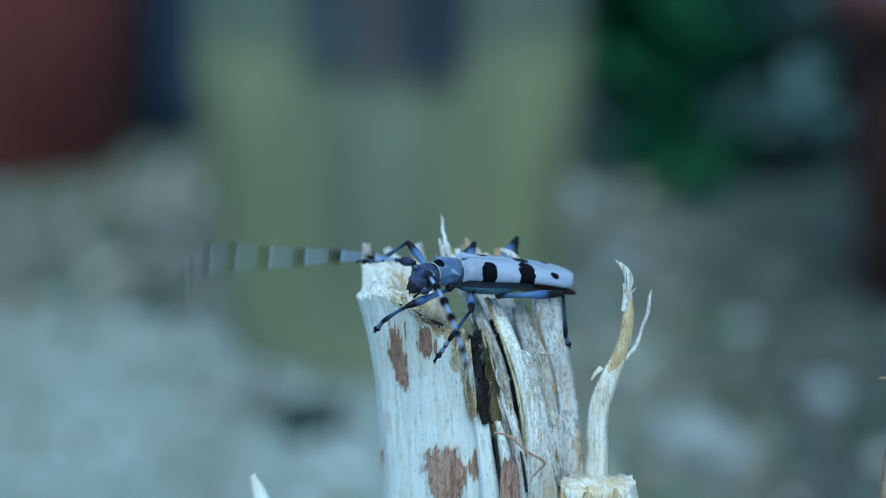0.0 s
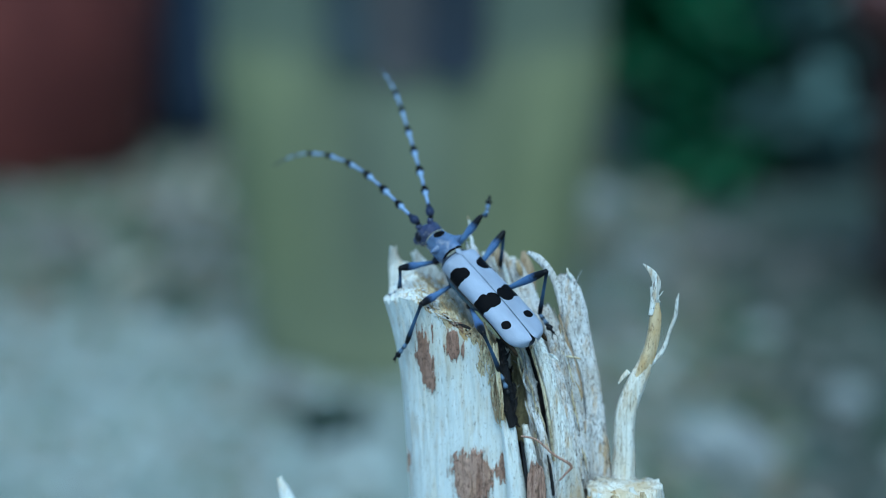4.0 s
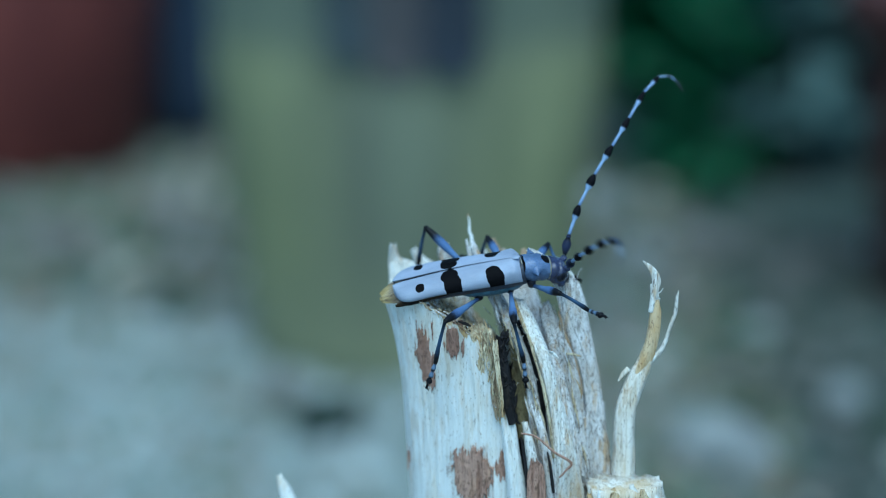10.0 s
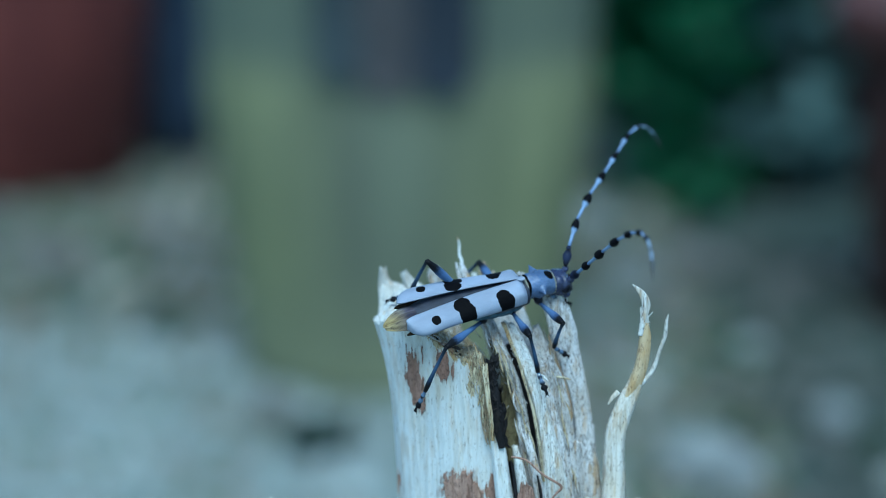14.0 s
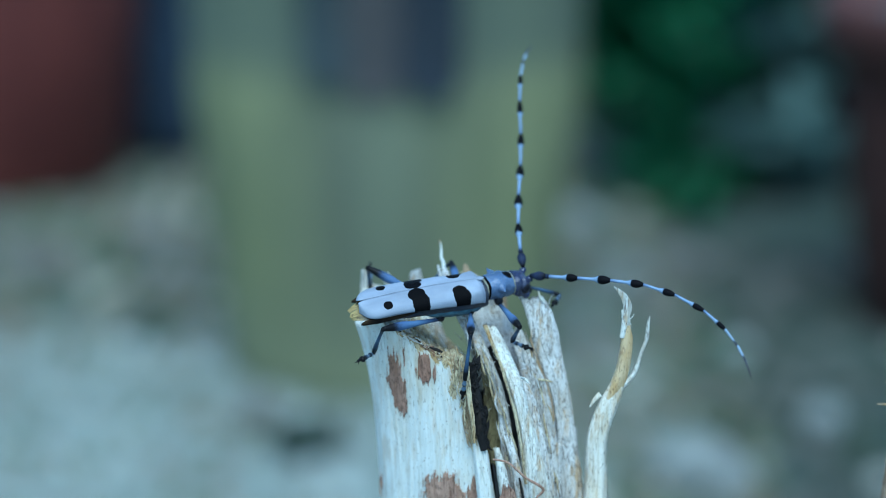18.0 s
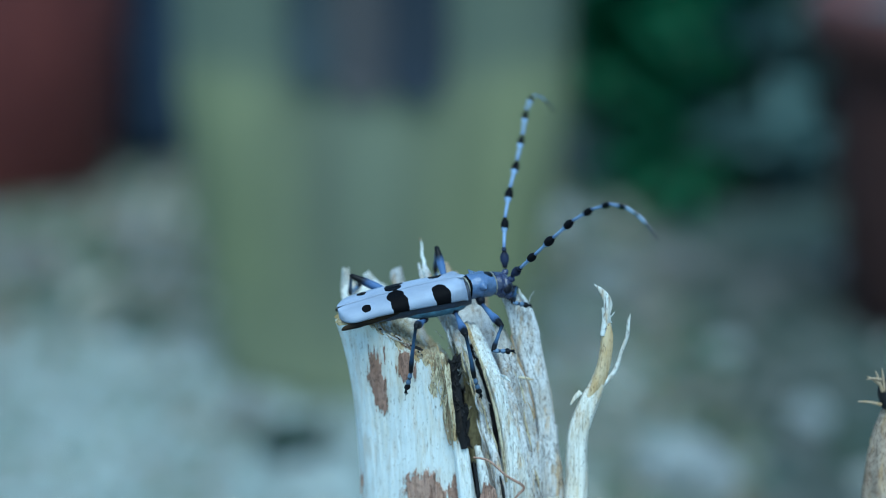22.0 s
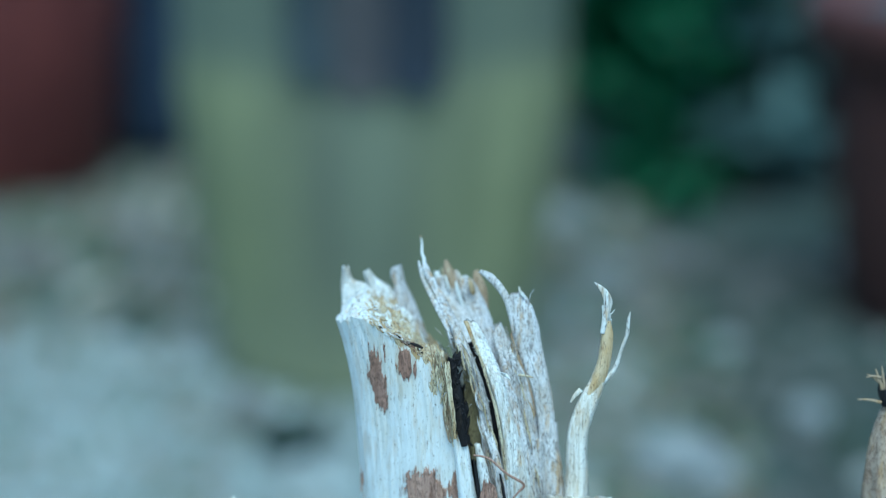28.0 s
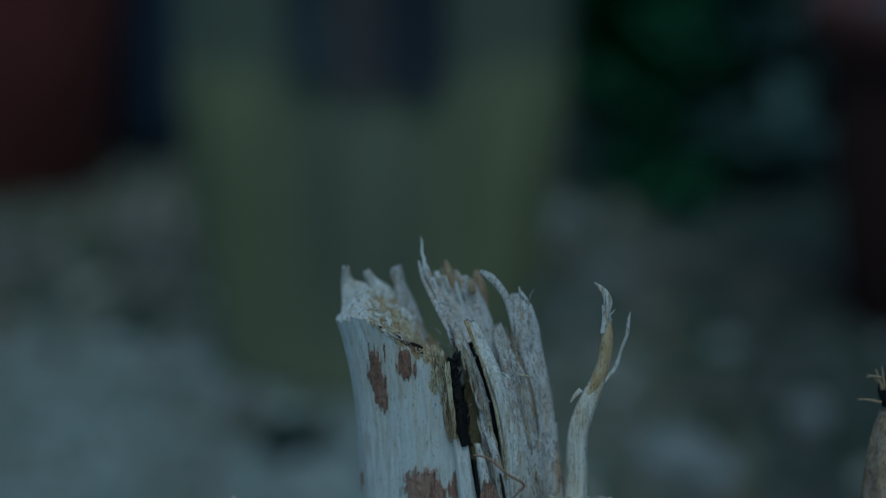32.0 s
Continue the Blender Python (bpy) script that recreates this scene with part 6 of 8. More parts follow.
    stance(2, (-4.51, -3.16, 260.06, -24.13, -22.83, 141.48), (0.7, -1.4), 0.6, 0,
           lf=(-14.4, -5.3, 257.1, -16.1, -2.0, 251.8, -19.1, 0.6, 249.6), lm=(-5.4, -12.4, 253.8, -4.5, -12.7, 245.3, -5.3, -11.2, 240.7), lh=(0.7, -19.0, 250.2, 2.3, -13.7, 241.3, 3.5, -13.2, 236.0), rf=(-3.2, -1.9, 264.6, -4.6, 4.0, 262.1, -7.9, 3.8, 259.0), rm=(2.0, 4.7, 262.6, 6.3, 7.1, 255.7, 2.2, 8.3, 253.1), rh=(7.8, -8.0, 264.2, 10.1, -2.5, 255.8, 10.6, 2.8, 255.2),
           la=(-153.3, 32.0, -146.2, 23.7, -155.6, 18.0, -93.1, -30.2), ra=(54.7, 3.8, 63.2, 33.6, 39.5, 13.8, 53.0, -66.3), swing=(0, 3))
    stance(2.5, (-5.46, -3.11, 259.89, -22.11, -26.15, 140.24), (-0.8, 1.7), 0.6, 0,
           lf=(-15.4, -5.6, 256.9, -16.2, -1.7, 252.0, -19.0, 0.9, 249.6), lm=(-8.8, -11.4, 252.6, -9.6, -9.7, 244.7, -11.2, -8.0, 240.4), lh=(0.1, -18.7, 250.0, 2.0, -13.6, 241.1, 3.5, -12.5, 236.0), rf=(-3.5, -1.1, 264.6, -3.5, 5.1, 263.3, -4.3, 7.0, 262.1), rm=(1.9, 3.1, 262.4, 2.7, 6.9, 255.8, 2.5, 8.2, 253.0), rh=(8.8, -8.6, 260.8, 9.5, -2.8, 252.4, 10.3, -2.8, 252.0),
           la=(-160.5, 35.3, -158.4, 26.6, -158.3, 18.7, -127.7, -27.4), ra=(79.9, 35.6, 73.3, 40.4, 55.5, 36.5, 30.2, 0.6))
    stance(3, (-6.42, -3.05, 259.73, -20.10, -29.47, 139.01), (-2.3, 4.7), 0.6, 0,
           lf=(-16.4, -6.0, 256.7, -16.2, -1.3, 252.2, -19.0, 1.1, 249.6), lm=(-12.3, -10.4, 251.4, -14.8, -6.7, 244.1, -17.1, -4.8, 240.2), lh=(-0.6, -18.5, 249.8, 1.8, -13.5, 240.9, 3.5, -11.9, 235.9), rf=(-3.8, -0.2, 264.7, -2.5, 6.2, 264.5, -0.7, 10.2, 265.1), rm=(1.8, 1.5, 262.1, -0.9, 6.7, 256.0, 2.8, 8.2, 253.0), rh=(9.8, -9.1, 257.5, 8.9, -3.0, 249.0, 10.0, -8.4, 248.8),
           la=(120.3, 35.7, 122.1, 33.9, 149.2, 33.7, 199.1, -31.7), ra=(86.6, -5.6, 103.8, 11.1, 97.0, -2.3, 82.0, -2.9), swing=(3, 18))
    stance(3.5, (-6.17, -3.01, 259.80, -19.14, -29.80, 136.08), (-1.5, 4.0), 0.6, 0,
           lf=(-16.2, -5.6, 256.9, -16.2, -1.3, 252.1, -18.9, 1.2, 249.6), lm=(-12.2, -10.3, 251.7, -14.7, -7.3, 244.3, -17.0, -5.2, 240.4), lh=(-1.0, -18.6, 249.5, 1.7, -13.5, 240.8, 3.4, -12.8, 236.2), rf=(-3.2, 1.2, 264.2, -1.7, 7.5, 263.9, -0.6, 10.6, 264.9), rm=(2.0, 1.8, 262.0, 0.4, 6.2, 255.7, 3.1, 8.1, 252.8), rh=(9.6, -9.5, 257.7, 8.7, -3.9, 248.9, 10.1, -8.1, 248.0),
           la=(114.5, 13.0, 116.7, 19.1, 129.7, 0.6, 139.8, -35.3), ra=(101.6, 16.7, 105.9, 17.8, 109.0, 19.4, 121.8, 11.8))
    stance(5.5, (-5.17, -2.84, 260.08, -15.30, -31.11, 124.35), (1.6, 1.4), 0.6, 0,
           lf=(-15.2, -4.0, 257.7, -16.2, -1.4, 251.9, -18.7, 1.6, 249.6), lm=(-11.8, -10.0, 252.9, -14.5, -9.5, 244.9, -16.6, -6.9, 241.3), lh=(-2.4, -18.9, 248.5, 1.0, -13.2, 240.4, 3.1, -16.4, 237.2), rf=(-0.4, 7.0, 262.1, 1.7, 13.1, 261.5, -0.1, 11.8, 264.0), rm=(3.0, 2.9, 261.6, 5.9, 4.4, 254.5, 4.4, 7.7, 252.1), rh=(9.1, -11.1, 258.4, 8.2, -7.5, 248.7, 10.5, -6.9, 244.9),
           la=(141.8, 20.3, 149.9, 14.5, 159.1, 10.2, 164.2, -19.5), ra=(65.7, 39.7, 56.8, 42.8, 39.0, 35.9, 20.6, -2.6))
    stance(6, (-4.92, -2.80, 260.15, -14.34, -31.43, 121.42), (2.3, 0.7), 0.6, 0,
           lf=(-14.9, -3.5, 257.9, -16.2, -1.4, 251.8, -18.6, 1.6, 249.6), lm=(-11.8, -9.9, 253.2, -14.5, -10.1, 245.1, -16.5, -7.3, 241.5), lh=(-2.7, -19.0, 248.2, 0.9, -13.2, 240.3, 3.0, -17.3, 237.4), rf=(0.3, 8.4, 261.6, 2.5, 14.4, 260.9, 0.1, 12.1, 263.8), rm=(3.2, 3.2, 261.6, 7.3, 4.0, 254.2, 4.7, 7.6, 251.9), rh=(9.0, -11.5, 258.6, 8.0, -8.3, 248.7, 10.6, -6.6, 244.2),
           la=(142.4, 21.6, 147.3, 21.8, 163.3, 23.8, 145.7, -37.8), ra=(42.1, 17.8, 37.1, 54.1, 14.4, 33.4, 5.0, -10.1))
    stance(6.5, (-3.59, -2.36, 259.58, -6.40, -35.67, 109.83), (1.0, -0.1), 0.6, 0,
           lf=(-12.6, -2.6, 259.7, -15.3, 0.6, 255.2, -17.8, 3.2, 252.5), lm=(-11.4, -8.8, 253.0, -14.5, -10.1, 245.2, -16.3, -7.2, 241.6), lh=(-6.6, -17.4, 250.5, -7.5, -12.0, 242.8, -7.9, -14.8, 239.1), rf=(2.8, 7.1, 261.8, 4.3, 13.0, 260.1, 1.4, 12.3, 263.0), rm=(5.5, 0.2, 259.2, 8.6, 3.0, 252.2, 8.4, 2.7, 250.2), rh=(9.6, -10.9, 256.8, 8.0, -6.0, 247.9, 10.7, -7.3, 244.7),
           la=(120.8, 7.9, 121.8, 5.8, 125.8, 16.1, 119.0, -31.8), ra=(50.7, 37.4, 46.5, 45.5, 28.2, 23.9, 7.4, -19.0))
    stance(7, (-2.25, -1.92, 259.00, 1.54, -39.92, 98.23), (-0.3, -0.9), 0.6, 0,
           lf=(-10.4, -1.6, 261.5, -14.4, 2.6, 258.6, -16.9, 4.7, 255.3), lm=(-11.2, -7.7, 252.8, -14.5, -10.1, 245.3, -16.1, -7.0, 241.8), lh=(-10.4, -15.8, 252.8, -15.8, -10.8, 245.3, -18.7, -12.3, 240.8), rf=(5.3, 5.7, 261.9, 6.2, 11.6, 259.3, 2.8, 12.6, 262.1), rm=(7.8, -2.8, 256.9, 9.9, 1.9, 250.2, 12.2, -2.2, 248.5), rh=(10.2, -10.3, 255.0, 8.0, -3.7, 247.1, 10.7, -8.0, 245.1),
           la=(128.4, 30.5, 121.8, 25.9, 112.1, 7.6, 87.5, -25.0), ra=(29.3, 1.5, 18.6, 45.9, -4.9, 14.9, -16.2, -29.4), swing=(9, 0))
    stance(7.5, (-0.95, -2.93, 258.78, 7.05, -35.47, 74.40), (2.0, -2.4), 0.6, 0,
           lf=(-6.7, 2.0, 261.8, -8.5, 7.3, 260.3, -9.9, 10.6, 258.8), lm=(-10.4, -4.7, 255.7, -14.3, -3.0, 249.9, -16.6, 0.6, 248.0), lh=(-13.5, -13.2, 252.1, -15.3, -9.1, 243.4, -17.2, -8.5, 238.8), rf=(6.9, -0.9, 259.7, 9.7, 3.8, 257.1, 9.7, 5.6, 257.8), rm=(8.3, -6.5, 255.3, 9.3, -0.8, 249.3, 12.4, -4.5, 248.8), rh=(6.0, -14.8, 254.4, 5.5, -10.8, 245.3, 8.6, -10.9, 243.9),
           la=(95.4, 4.9, 92.8, 4.4, 94.3, 5.8, 94.6, 6.9), ra=(-17.4, 36.2, -15.8, 32.2, -21.9, 17.0, -43.6, -32.9))
    stance(8, (0.35, -3.95, 258.55, 12.56, -31.02, 50.58), (4.3, -3.9), 0.6, 0,
           lf=(-3.0, 5.5, 262.1, -2.5, 12.0, 262.1, -2.9, 16.4, 262.4), lm=(-9.7, -1.8, 258.6, -14.2, 4.2, 254.4, -17.1, 8.2, 254.3), lh=(-16.7, -10.6, 251.3, -14.7, -7.5, 241.4, -15.6, -4.6, 236.7), rf=(8.5, -7.6, 257.5, 13.2, -4.0, 255.0, 16.5, -1.4, 253.6), rm=(8.7, -10.2, 253.8, 8.8, -3.5, 248.5, 12.6, -6.7, 249.1), rh=(1.8, -19.2, 253.8, 2.9, -18.0, 243.4, 6.4, -13.8, 242.6),
           la=(89.6, 15.8, 81.5, 18.3, 73.9, 18.0, 67.5, -60.2), ra=(-50.7, 0.6, -42.1, 20.0, -52.6, 1.8, -72.8, -27.2))
    stance(8.5, (2.31, -5.16, 259.45, 20.10, -20.44, 35.36), (5.3, -4.7), 0.9, 0,
           lf=(-0.3, 3.1, 263.2, -2.5, 8.3, 264.2, -3.2, 12.2, 265.7), lm=(-6.4, 0.5, 260.6, -10.7, 5.7, 255.6, -14.5, 8.1, 254.8), lh=(-15.0, -5.0, 257.0, -14.2, -1.3, 247.3, -15.3, -1.2, 242.6), rf=(10.0, -9.6, 257.4, 14.3, -5.4, 255.1, 16.8, -2.5, 253.1), rm=(8.3, -12.1, 254.6, 9.2, -6.1, 248.9, 12.2, -6.6, 247.2), rh=(-2.3, -19.7, 252.2, -2.9, -16.9, 242.3, -2.5, -13.5, 239.8),
           la=(84.5, 23.6, 82.2, 27.0, 78.9, 30.2, 74.7, 31.3), ra=(-57.4, 23.4, -58.5, 19.6, -62.0, 8.0, -74.5, -10.6))
    stance(9, (4.28, -6.38, 260.34, 27.64, -9.86, 20.14), (6.4, -5.4), 1.4, 0,
           lf=(2.4, 0.6, 264.4, -2.4, 4.6, 266.3, -3.6, 7.9, 269.1), lm=(-3.1, 2.7, 262.7, -7.2, 7.1, 256.8, -11.9, 8.0, 255.3), lh=(-13.3, 0.6, 262.6, -13.7, 5.0, 253.1, -15.1, 2.2, 248.5), rf=(11.5, -11.6, 257.2, 15.4, -6.8, 255.2, 17.2, -3.5, 252.7), rm=(7.9, -14.1, 255.5, 9.6, -8.6, 249.3, 11.8, -6.5, 245.4), rh=(-6.3, -20.3, 250.5, -8.7, -15.7, 241.2, -11.4, -13.3, 237.0),
           la=(73.2, 26.8, 48.6, 18.1, 38.5, 10.7, 39.5, -63.7), ra=(-86.4, 29.3, -83.4, 29.2, -82.9, 27.8, -79.0, 21.5), swing=(7, 7))
    stance(9.5, (4.50, -7.37, 259.96, 28.73, -10.42, 9.32), (14.2, 2.1), 1.7, 0,
           lf=(6.5, -0.1, 263.4, 4.0, 5.1, 264.3, 1.5, 7.2, 266.7), lm=(-1.8, 3.2, 261.4, -4.4, 8.6, 255.6, -9.3, 8.6, 255.1), lh=(-12.4, 0.6, 262.6, -13.4, 5.8, 253.6, -15.3, 3.5, 249.1), rf=(11.7, -12.8, 255.9, 16.1, -9.3, 253.1, 18.4, -9.5, 251.7), rm=(5.9, -15.2, 252.7, 7.6, -11.0, 245.7, 9.0, -9.6, 241.3), rh=(-7.1, -19.6, 250.8, -9.1, -14.8, 241.6, -11.3, -12.8, 236.9),
           la=(64.3, 21.6, 50.2, 16.4, 40.3, 7.3, 30.6, -28.5), ra=(-82.5, 14.3, -85.2, 16.2, -85.7, 14.4, -86.4, 14.1))
    stance(10, (4.72, -8.37, 259.57, 29.81, -10.99, -1.51), (21.9, 9.5), 2, 0,
           lf=(10.3, 2.8, 259.1, 12.2, -2.2, 255.3, 15.6, -1.2, 253.5), lm=(-0.6, 3.7, 260.1, -1.7, 10.1, 254.5, -6.6, 9.2, 254.9), lh=(-11.4, 0.5, 262.5, -13.0, 6.7, 254.2, -15.5, 4.8, 249.6), rf=(11.8, -14.0, 254.6, 16.8, -11.9, 251.0, 19.6, -15.4, 250.8), rm=(3.9, -16.3, 249.9, 5.7, -13.4, 242.1, 6.2, -12.7, 237.1), rh=(-7.8, -18.9, 251.0, -9.6, -13.8, 241.9, -11.2, -12.4, 236.7),
           la=(47.8, 74.0, 36.0, 49.7, 53.2, 40.2, 53.0, -51.8), ra=(-82.8, 25.1, -68.8, 24.8, -88.3, 10.6, -98.9, -9.6), swing=(0, 8))
    stance(10.5, (5.18, -7.54, 259.20, 30.37, -9.71, 6.38), (14.1, 6.8), 2.5, 0,
           lf=(11.8, 3.2, 258.9, 12.2, -2.2, 255.3, 15.6, -1.2, 253.5), lm=(-0.7, 4.4, 259.8, -2.4, 10.2, 253.9, -7.0, 9.3, 255.1), lh=(-11.4, 1.0, 262.3, -13.0, 6.7, 253.7, -16.3, 5.0, 249.9), rf=(12.6, -12.8, 253.5, 14.7, -9.9, 249.1, 17.8, -10.8, 247.9), rm=(4.4, -15.7, 249.9, 5.7, -13.4, 241.8, 6.2, -12.6, 236.9), rh=(-7.5, -19.0, 250.9, -9.5, -14.2, 241.7, -11.3, -12.5, 236.7),
           la=(80.3, 31.1, 73.7, 35.5, 65.6, 38.1, 60.3, 38.0), ra=(-63.3, 16.5, -64.3, 17.1, -68.1, 6.6, -85.1, -10.8))
    stance(11, (5.63, -6.72, 258.83, 30.93, -8.43, 14.27), (6.2, 4.1), 3, 0,
           lf=(13.5, 3.1, 258.8, 12.2, -2.2, 255.3, 15.6, -1.2, 253.5), lm=(-0.8, 5.0, 259.4, -3.0, 10.4, 253.2, -7.4, 9.3, 255.3), lh=(-11.3, 1.5, 262.1, -12.9, 6.8, 253.2, -17.1, 5.2, 250.1), rf=(13.3, -11.5, 252.4, 12.6, -7.9, 247.2, 16.1, -6.2, 244.9), rm=(4.9, -15.2, 249.9, 5.7, -13.5, 241.6, 6.2, -12.5, 236.7), rh=(-7.2, -19.1, 250.9, -9.4, -14.5, 241.6, -11.4, -12.7, 236.6),
           la=(82.0, 79.8, 56.5, 56.2, 63.6, 49.9, 65.9, -47.9), ra=(-52.1, 5.3, -35.5, 9.7, -37.9, -23.4, -57.4, -68.2), swing=(0, 2))
    stance(11.5, (6.37, -6.60, 258.73, 33.27, -9.93, 19.49), (4.0, 1.9), 3.5, 0,
           lf=(14.7, 2.8, 258.6, 12.2, -2.2, 255.3, 15.6, -1.2, 253.5), lm=(-0.8, 5.1, 258.9, -6.0, 8.2, 254.5, -7.1, 9.9, 255.2), lh=(-10.4, -4.5, 262.2, -13.2, 0.6, 253.6, -16.4, 2.3, 251.5), rf=(13.8, -11.1, 252.3, 12.8, -7.7, 247.0, 15.9, -5.5, 244.7), rm=(5.7, -15.0, 249.8, 5.8, -14.0, 241.5, 6.2, -12.6, 236.7), rh=(-6.8, -18.9, 250.0, -9.5, -13.8, 241.1, -11.4, -11.7, 236.3),
           la=(85.3, 22.5, 78.8, 24.8, 73.1, 27.3, 64.6, 25.1), ra=(-42.3, 9.8, -41.6, 8.9, -48.6, 0.0, -69.9, -26.0))
    stance(12, (7.11, -6.48, 258.64, 35.61, -11.43, 24.70), (1.8, -0.3), 4, 0,
           lf=(15.9, 2.3, 258.2, 12.2, -2.2, 255.3, 15.6, -1.2, 253.5), lm=(-0.9, 5.1, 258.4, -8.9, 6.0, 255.8, -6.7, 10.4, 255.2), lh=(-9.5, -10.4, 262.3, -13.5, -5.5, 253.9, -15.7, -0.5, 252.8), rf=(14.3, -10.7, 252.3, 13.1, -7.6, 246.8, 15.7, -4.7, 244.5), rm=(6.4, -14.8, 249.8, 5.8, -14.6, 241.3, 6.1, -12.6, 236.8), rh=(-6.5, -18.7, 249.1, -9.6, -13.2, 240.7, -11.4, -10.7, 236.0),
           la=(110.4, 29.1, 91.3, 45.4, 97.1, 48.9, 105.7, 49.5), ra=(-39.6, 16.8, -38.8, 14.5, -45.4, 3.1, -64.0, -25.0))
    stance(12.5, (7.15, -6.62, 258.68, 36.50, -11.17, 25.08), (0.8, -0.3), 4.25, 0,
           lf=(16.0, 2.3, 258.0, 12.2, -2.2, 255.3, 15.6, -1.2, 253.5), lm=(-0.9, 4.9, 258.8, -8.9, 6.1, 256.2, -6.6, 10.5, 255.2), lh=(-9.5, -10.7, 262.5, -13.5, -5.9, 254.0, -16.0, -1.1, 253.0), rf=(14.3, -10.8, 252.4, 13.0, -7.8, 246.9, 15.7, -5.0, 244.6), rm=(8.0, -14.4, 250.0, 8.5, -12.3, 242.2, 9.3, -10.5, 237.6), rh=(-6.1, -19.1, 249.5, -9.4, -13.9, 240.9, -11.4, -11.6, 236.3),
           la=(91.0, 24.8, 93.6, 28.9, 95.1, 32.4, 101.9, 33.4), ra=(-43.5, 29.4, -41.1, 27.6, -47.7, 7.4, -63.2, -22.7))
    stance(13, (7.19, -6.77, 258.73, 37.38, -10.90, 25.47), (-0.2, -0.4), 4.5, 0,
           lf=(16.0, 2.4, 257.8, 12.2, -2.2, 255.3, 15.6, -1.2, 253.5), lm=(-0.9, 4.6, 259.1, -8.8, 6.3, 256.5, -6.5, 10.6, 255.2), lh=(-9.5, -10.9, 262.7, -13.6, -6.3, 254.2, -16.4, -1.7, 253.2), rf=(14.3, -10.9, 252.5, 12.9, -8.0, 247.0, 15.8, -5.4, 244.7), rm=(9.5, -14.1, 250.3, 11.2, -10.0, 243.1, 12.6, -8.5, 238.5), rh=(-5.8, -19.5, 250.0, -9.2, -14.7, 241.2, -11.3, -12.5, 236.5),
           la=(108.1, 23.5, 80.9, 32.5, 90.8, 49.9, 77.6, -5.8), ra=(-33.6, 16.7, -29.1, 17.6, -43.5, -6.7, -65.1, -38.6))
    stance(13.5, (7.28, -6.68, 259.11, 34.92, -9.62, 23.14), (2.0, 0.4), 4.5, 0,
           lf=(16.1, 2.4, 257.7, 12.2, -2.2, 255.3, 15.6, -1.2, 253.5), lm=(-0.6, 4.8, 259.3, -7.0, 7.0, 254.8, -6.6, 11.0, 255.7), lh=(-9.4, -10.5, 263.0, -13.0, -4.8, 255.0, -16.6, -1.3, 253.4), rf=(14.3, -11.1, 252.6, 12.8, -7.9, 247.2, 15.6, -5.4, 244.8), rm=(8.9, -14.6, 250.8, 10.6, -10.7, 243.5, 12.0, -11.8, 239.8), rh=(-5.8, -19.4, 250.3, -9.4, -15.0, 241.4, -11.4, -12.6, 236.8),
           la=(83.6, 26.5, 82.3, 31.1, 78.7, 34.6, 74.2, 36.1), ra=(-59.1, 15.8, -58.6, 17.0, -68.0, -0.5, -80.9, -13.5))
    stance(14, (7.36, -6.59, 259.49, 32.47, -8.35, 20.82), (4.1, 1.1), 4.5, 0,
           lf=(16.2, 2.4, 257.6, 12.2, -2.2, 255.3, 15.6, -1.2, 253.5), lm=(-0.3, 4.9, 259.5, -5.2, 7.7, 253.2, -6.8, 11.4, 256.2), lh=(-9.3, -10.0, 263.4, -12.4, -3.4, 255.8, -16.8, -0.9, 253.6), rf=(14.2, -11.4, 252.7, 12.8, -7.9, 247.4, 15.5, -5.4, 244.9), rm=(8.4, -15.0, 251.4, 9.9, -11.4, 244.0, 11.4, -15.1, 241.1), rh=(-5.9, -19.3, 250.7, -9.6, -15.4, 241.6, -11.4, -12.7, 237.0),
           la=(72.0, 61.8, 57.8, 28.7, 65.8, 23.9, 39.6, -60.3), ra=(-76.1, 26.1, -61.6, 35.0, -80.2, 10.9, -93.9, -41.2), swing=(0, 3))
    stance(14.5, (7.55, -7.27, 259.59, 28.24, -7.41, 12.90), (6.8, 4.0), 3.5, 0,
           lf=(15.7, 2.8, 257.4, 12.2, -2.2, 255.3, 15.6, -1.2, 253.5), lm=(0.1, 3.7, 260.1, -1.1, 9.7, 254.2, -5.7, 11.1, 255.7), lh=(-10.3, 0.2, 262.1, -12.4, 6.3, 253.9, -16.2, 2.3, 253.4), rf=(14.3, -12.5, 251.6, 12.8, -7.3, 248.0, 15.4, -5.6, 244.8), rm=(8.5, -15.5, 250.3, 10.5, -10.6, 243.6, 11.9, -9.5, 239.0), rh=(-6.1, -19.4, 251.4, -9.4, -15.1, 242.3, -11.5, -12.9, 237.6),
           la=(74.2, 34.6, 55.2, 31.0, 43.1, 40.3, 37.0, -53.3), ra=(-91.7, 27.5, -88.2, 28.7, -90.1, 28.4, -102.9, 25.0))
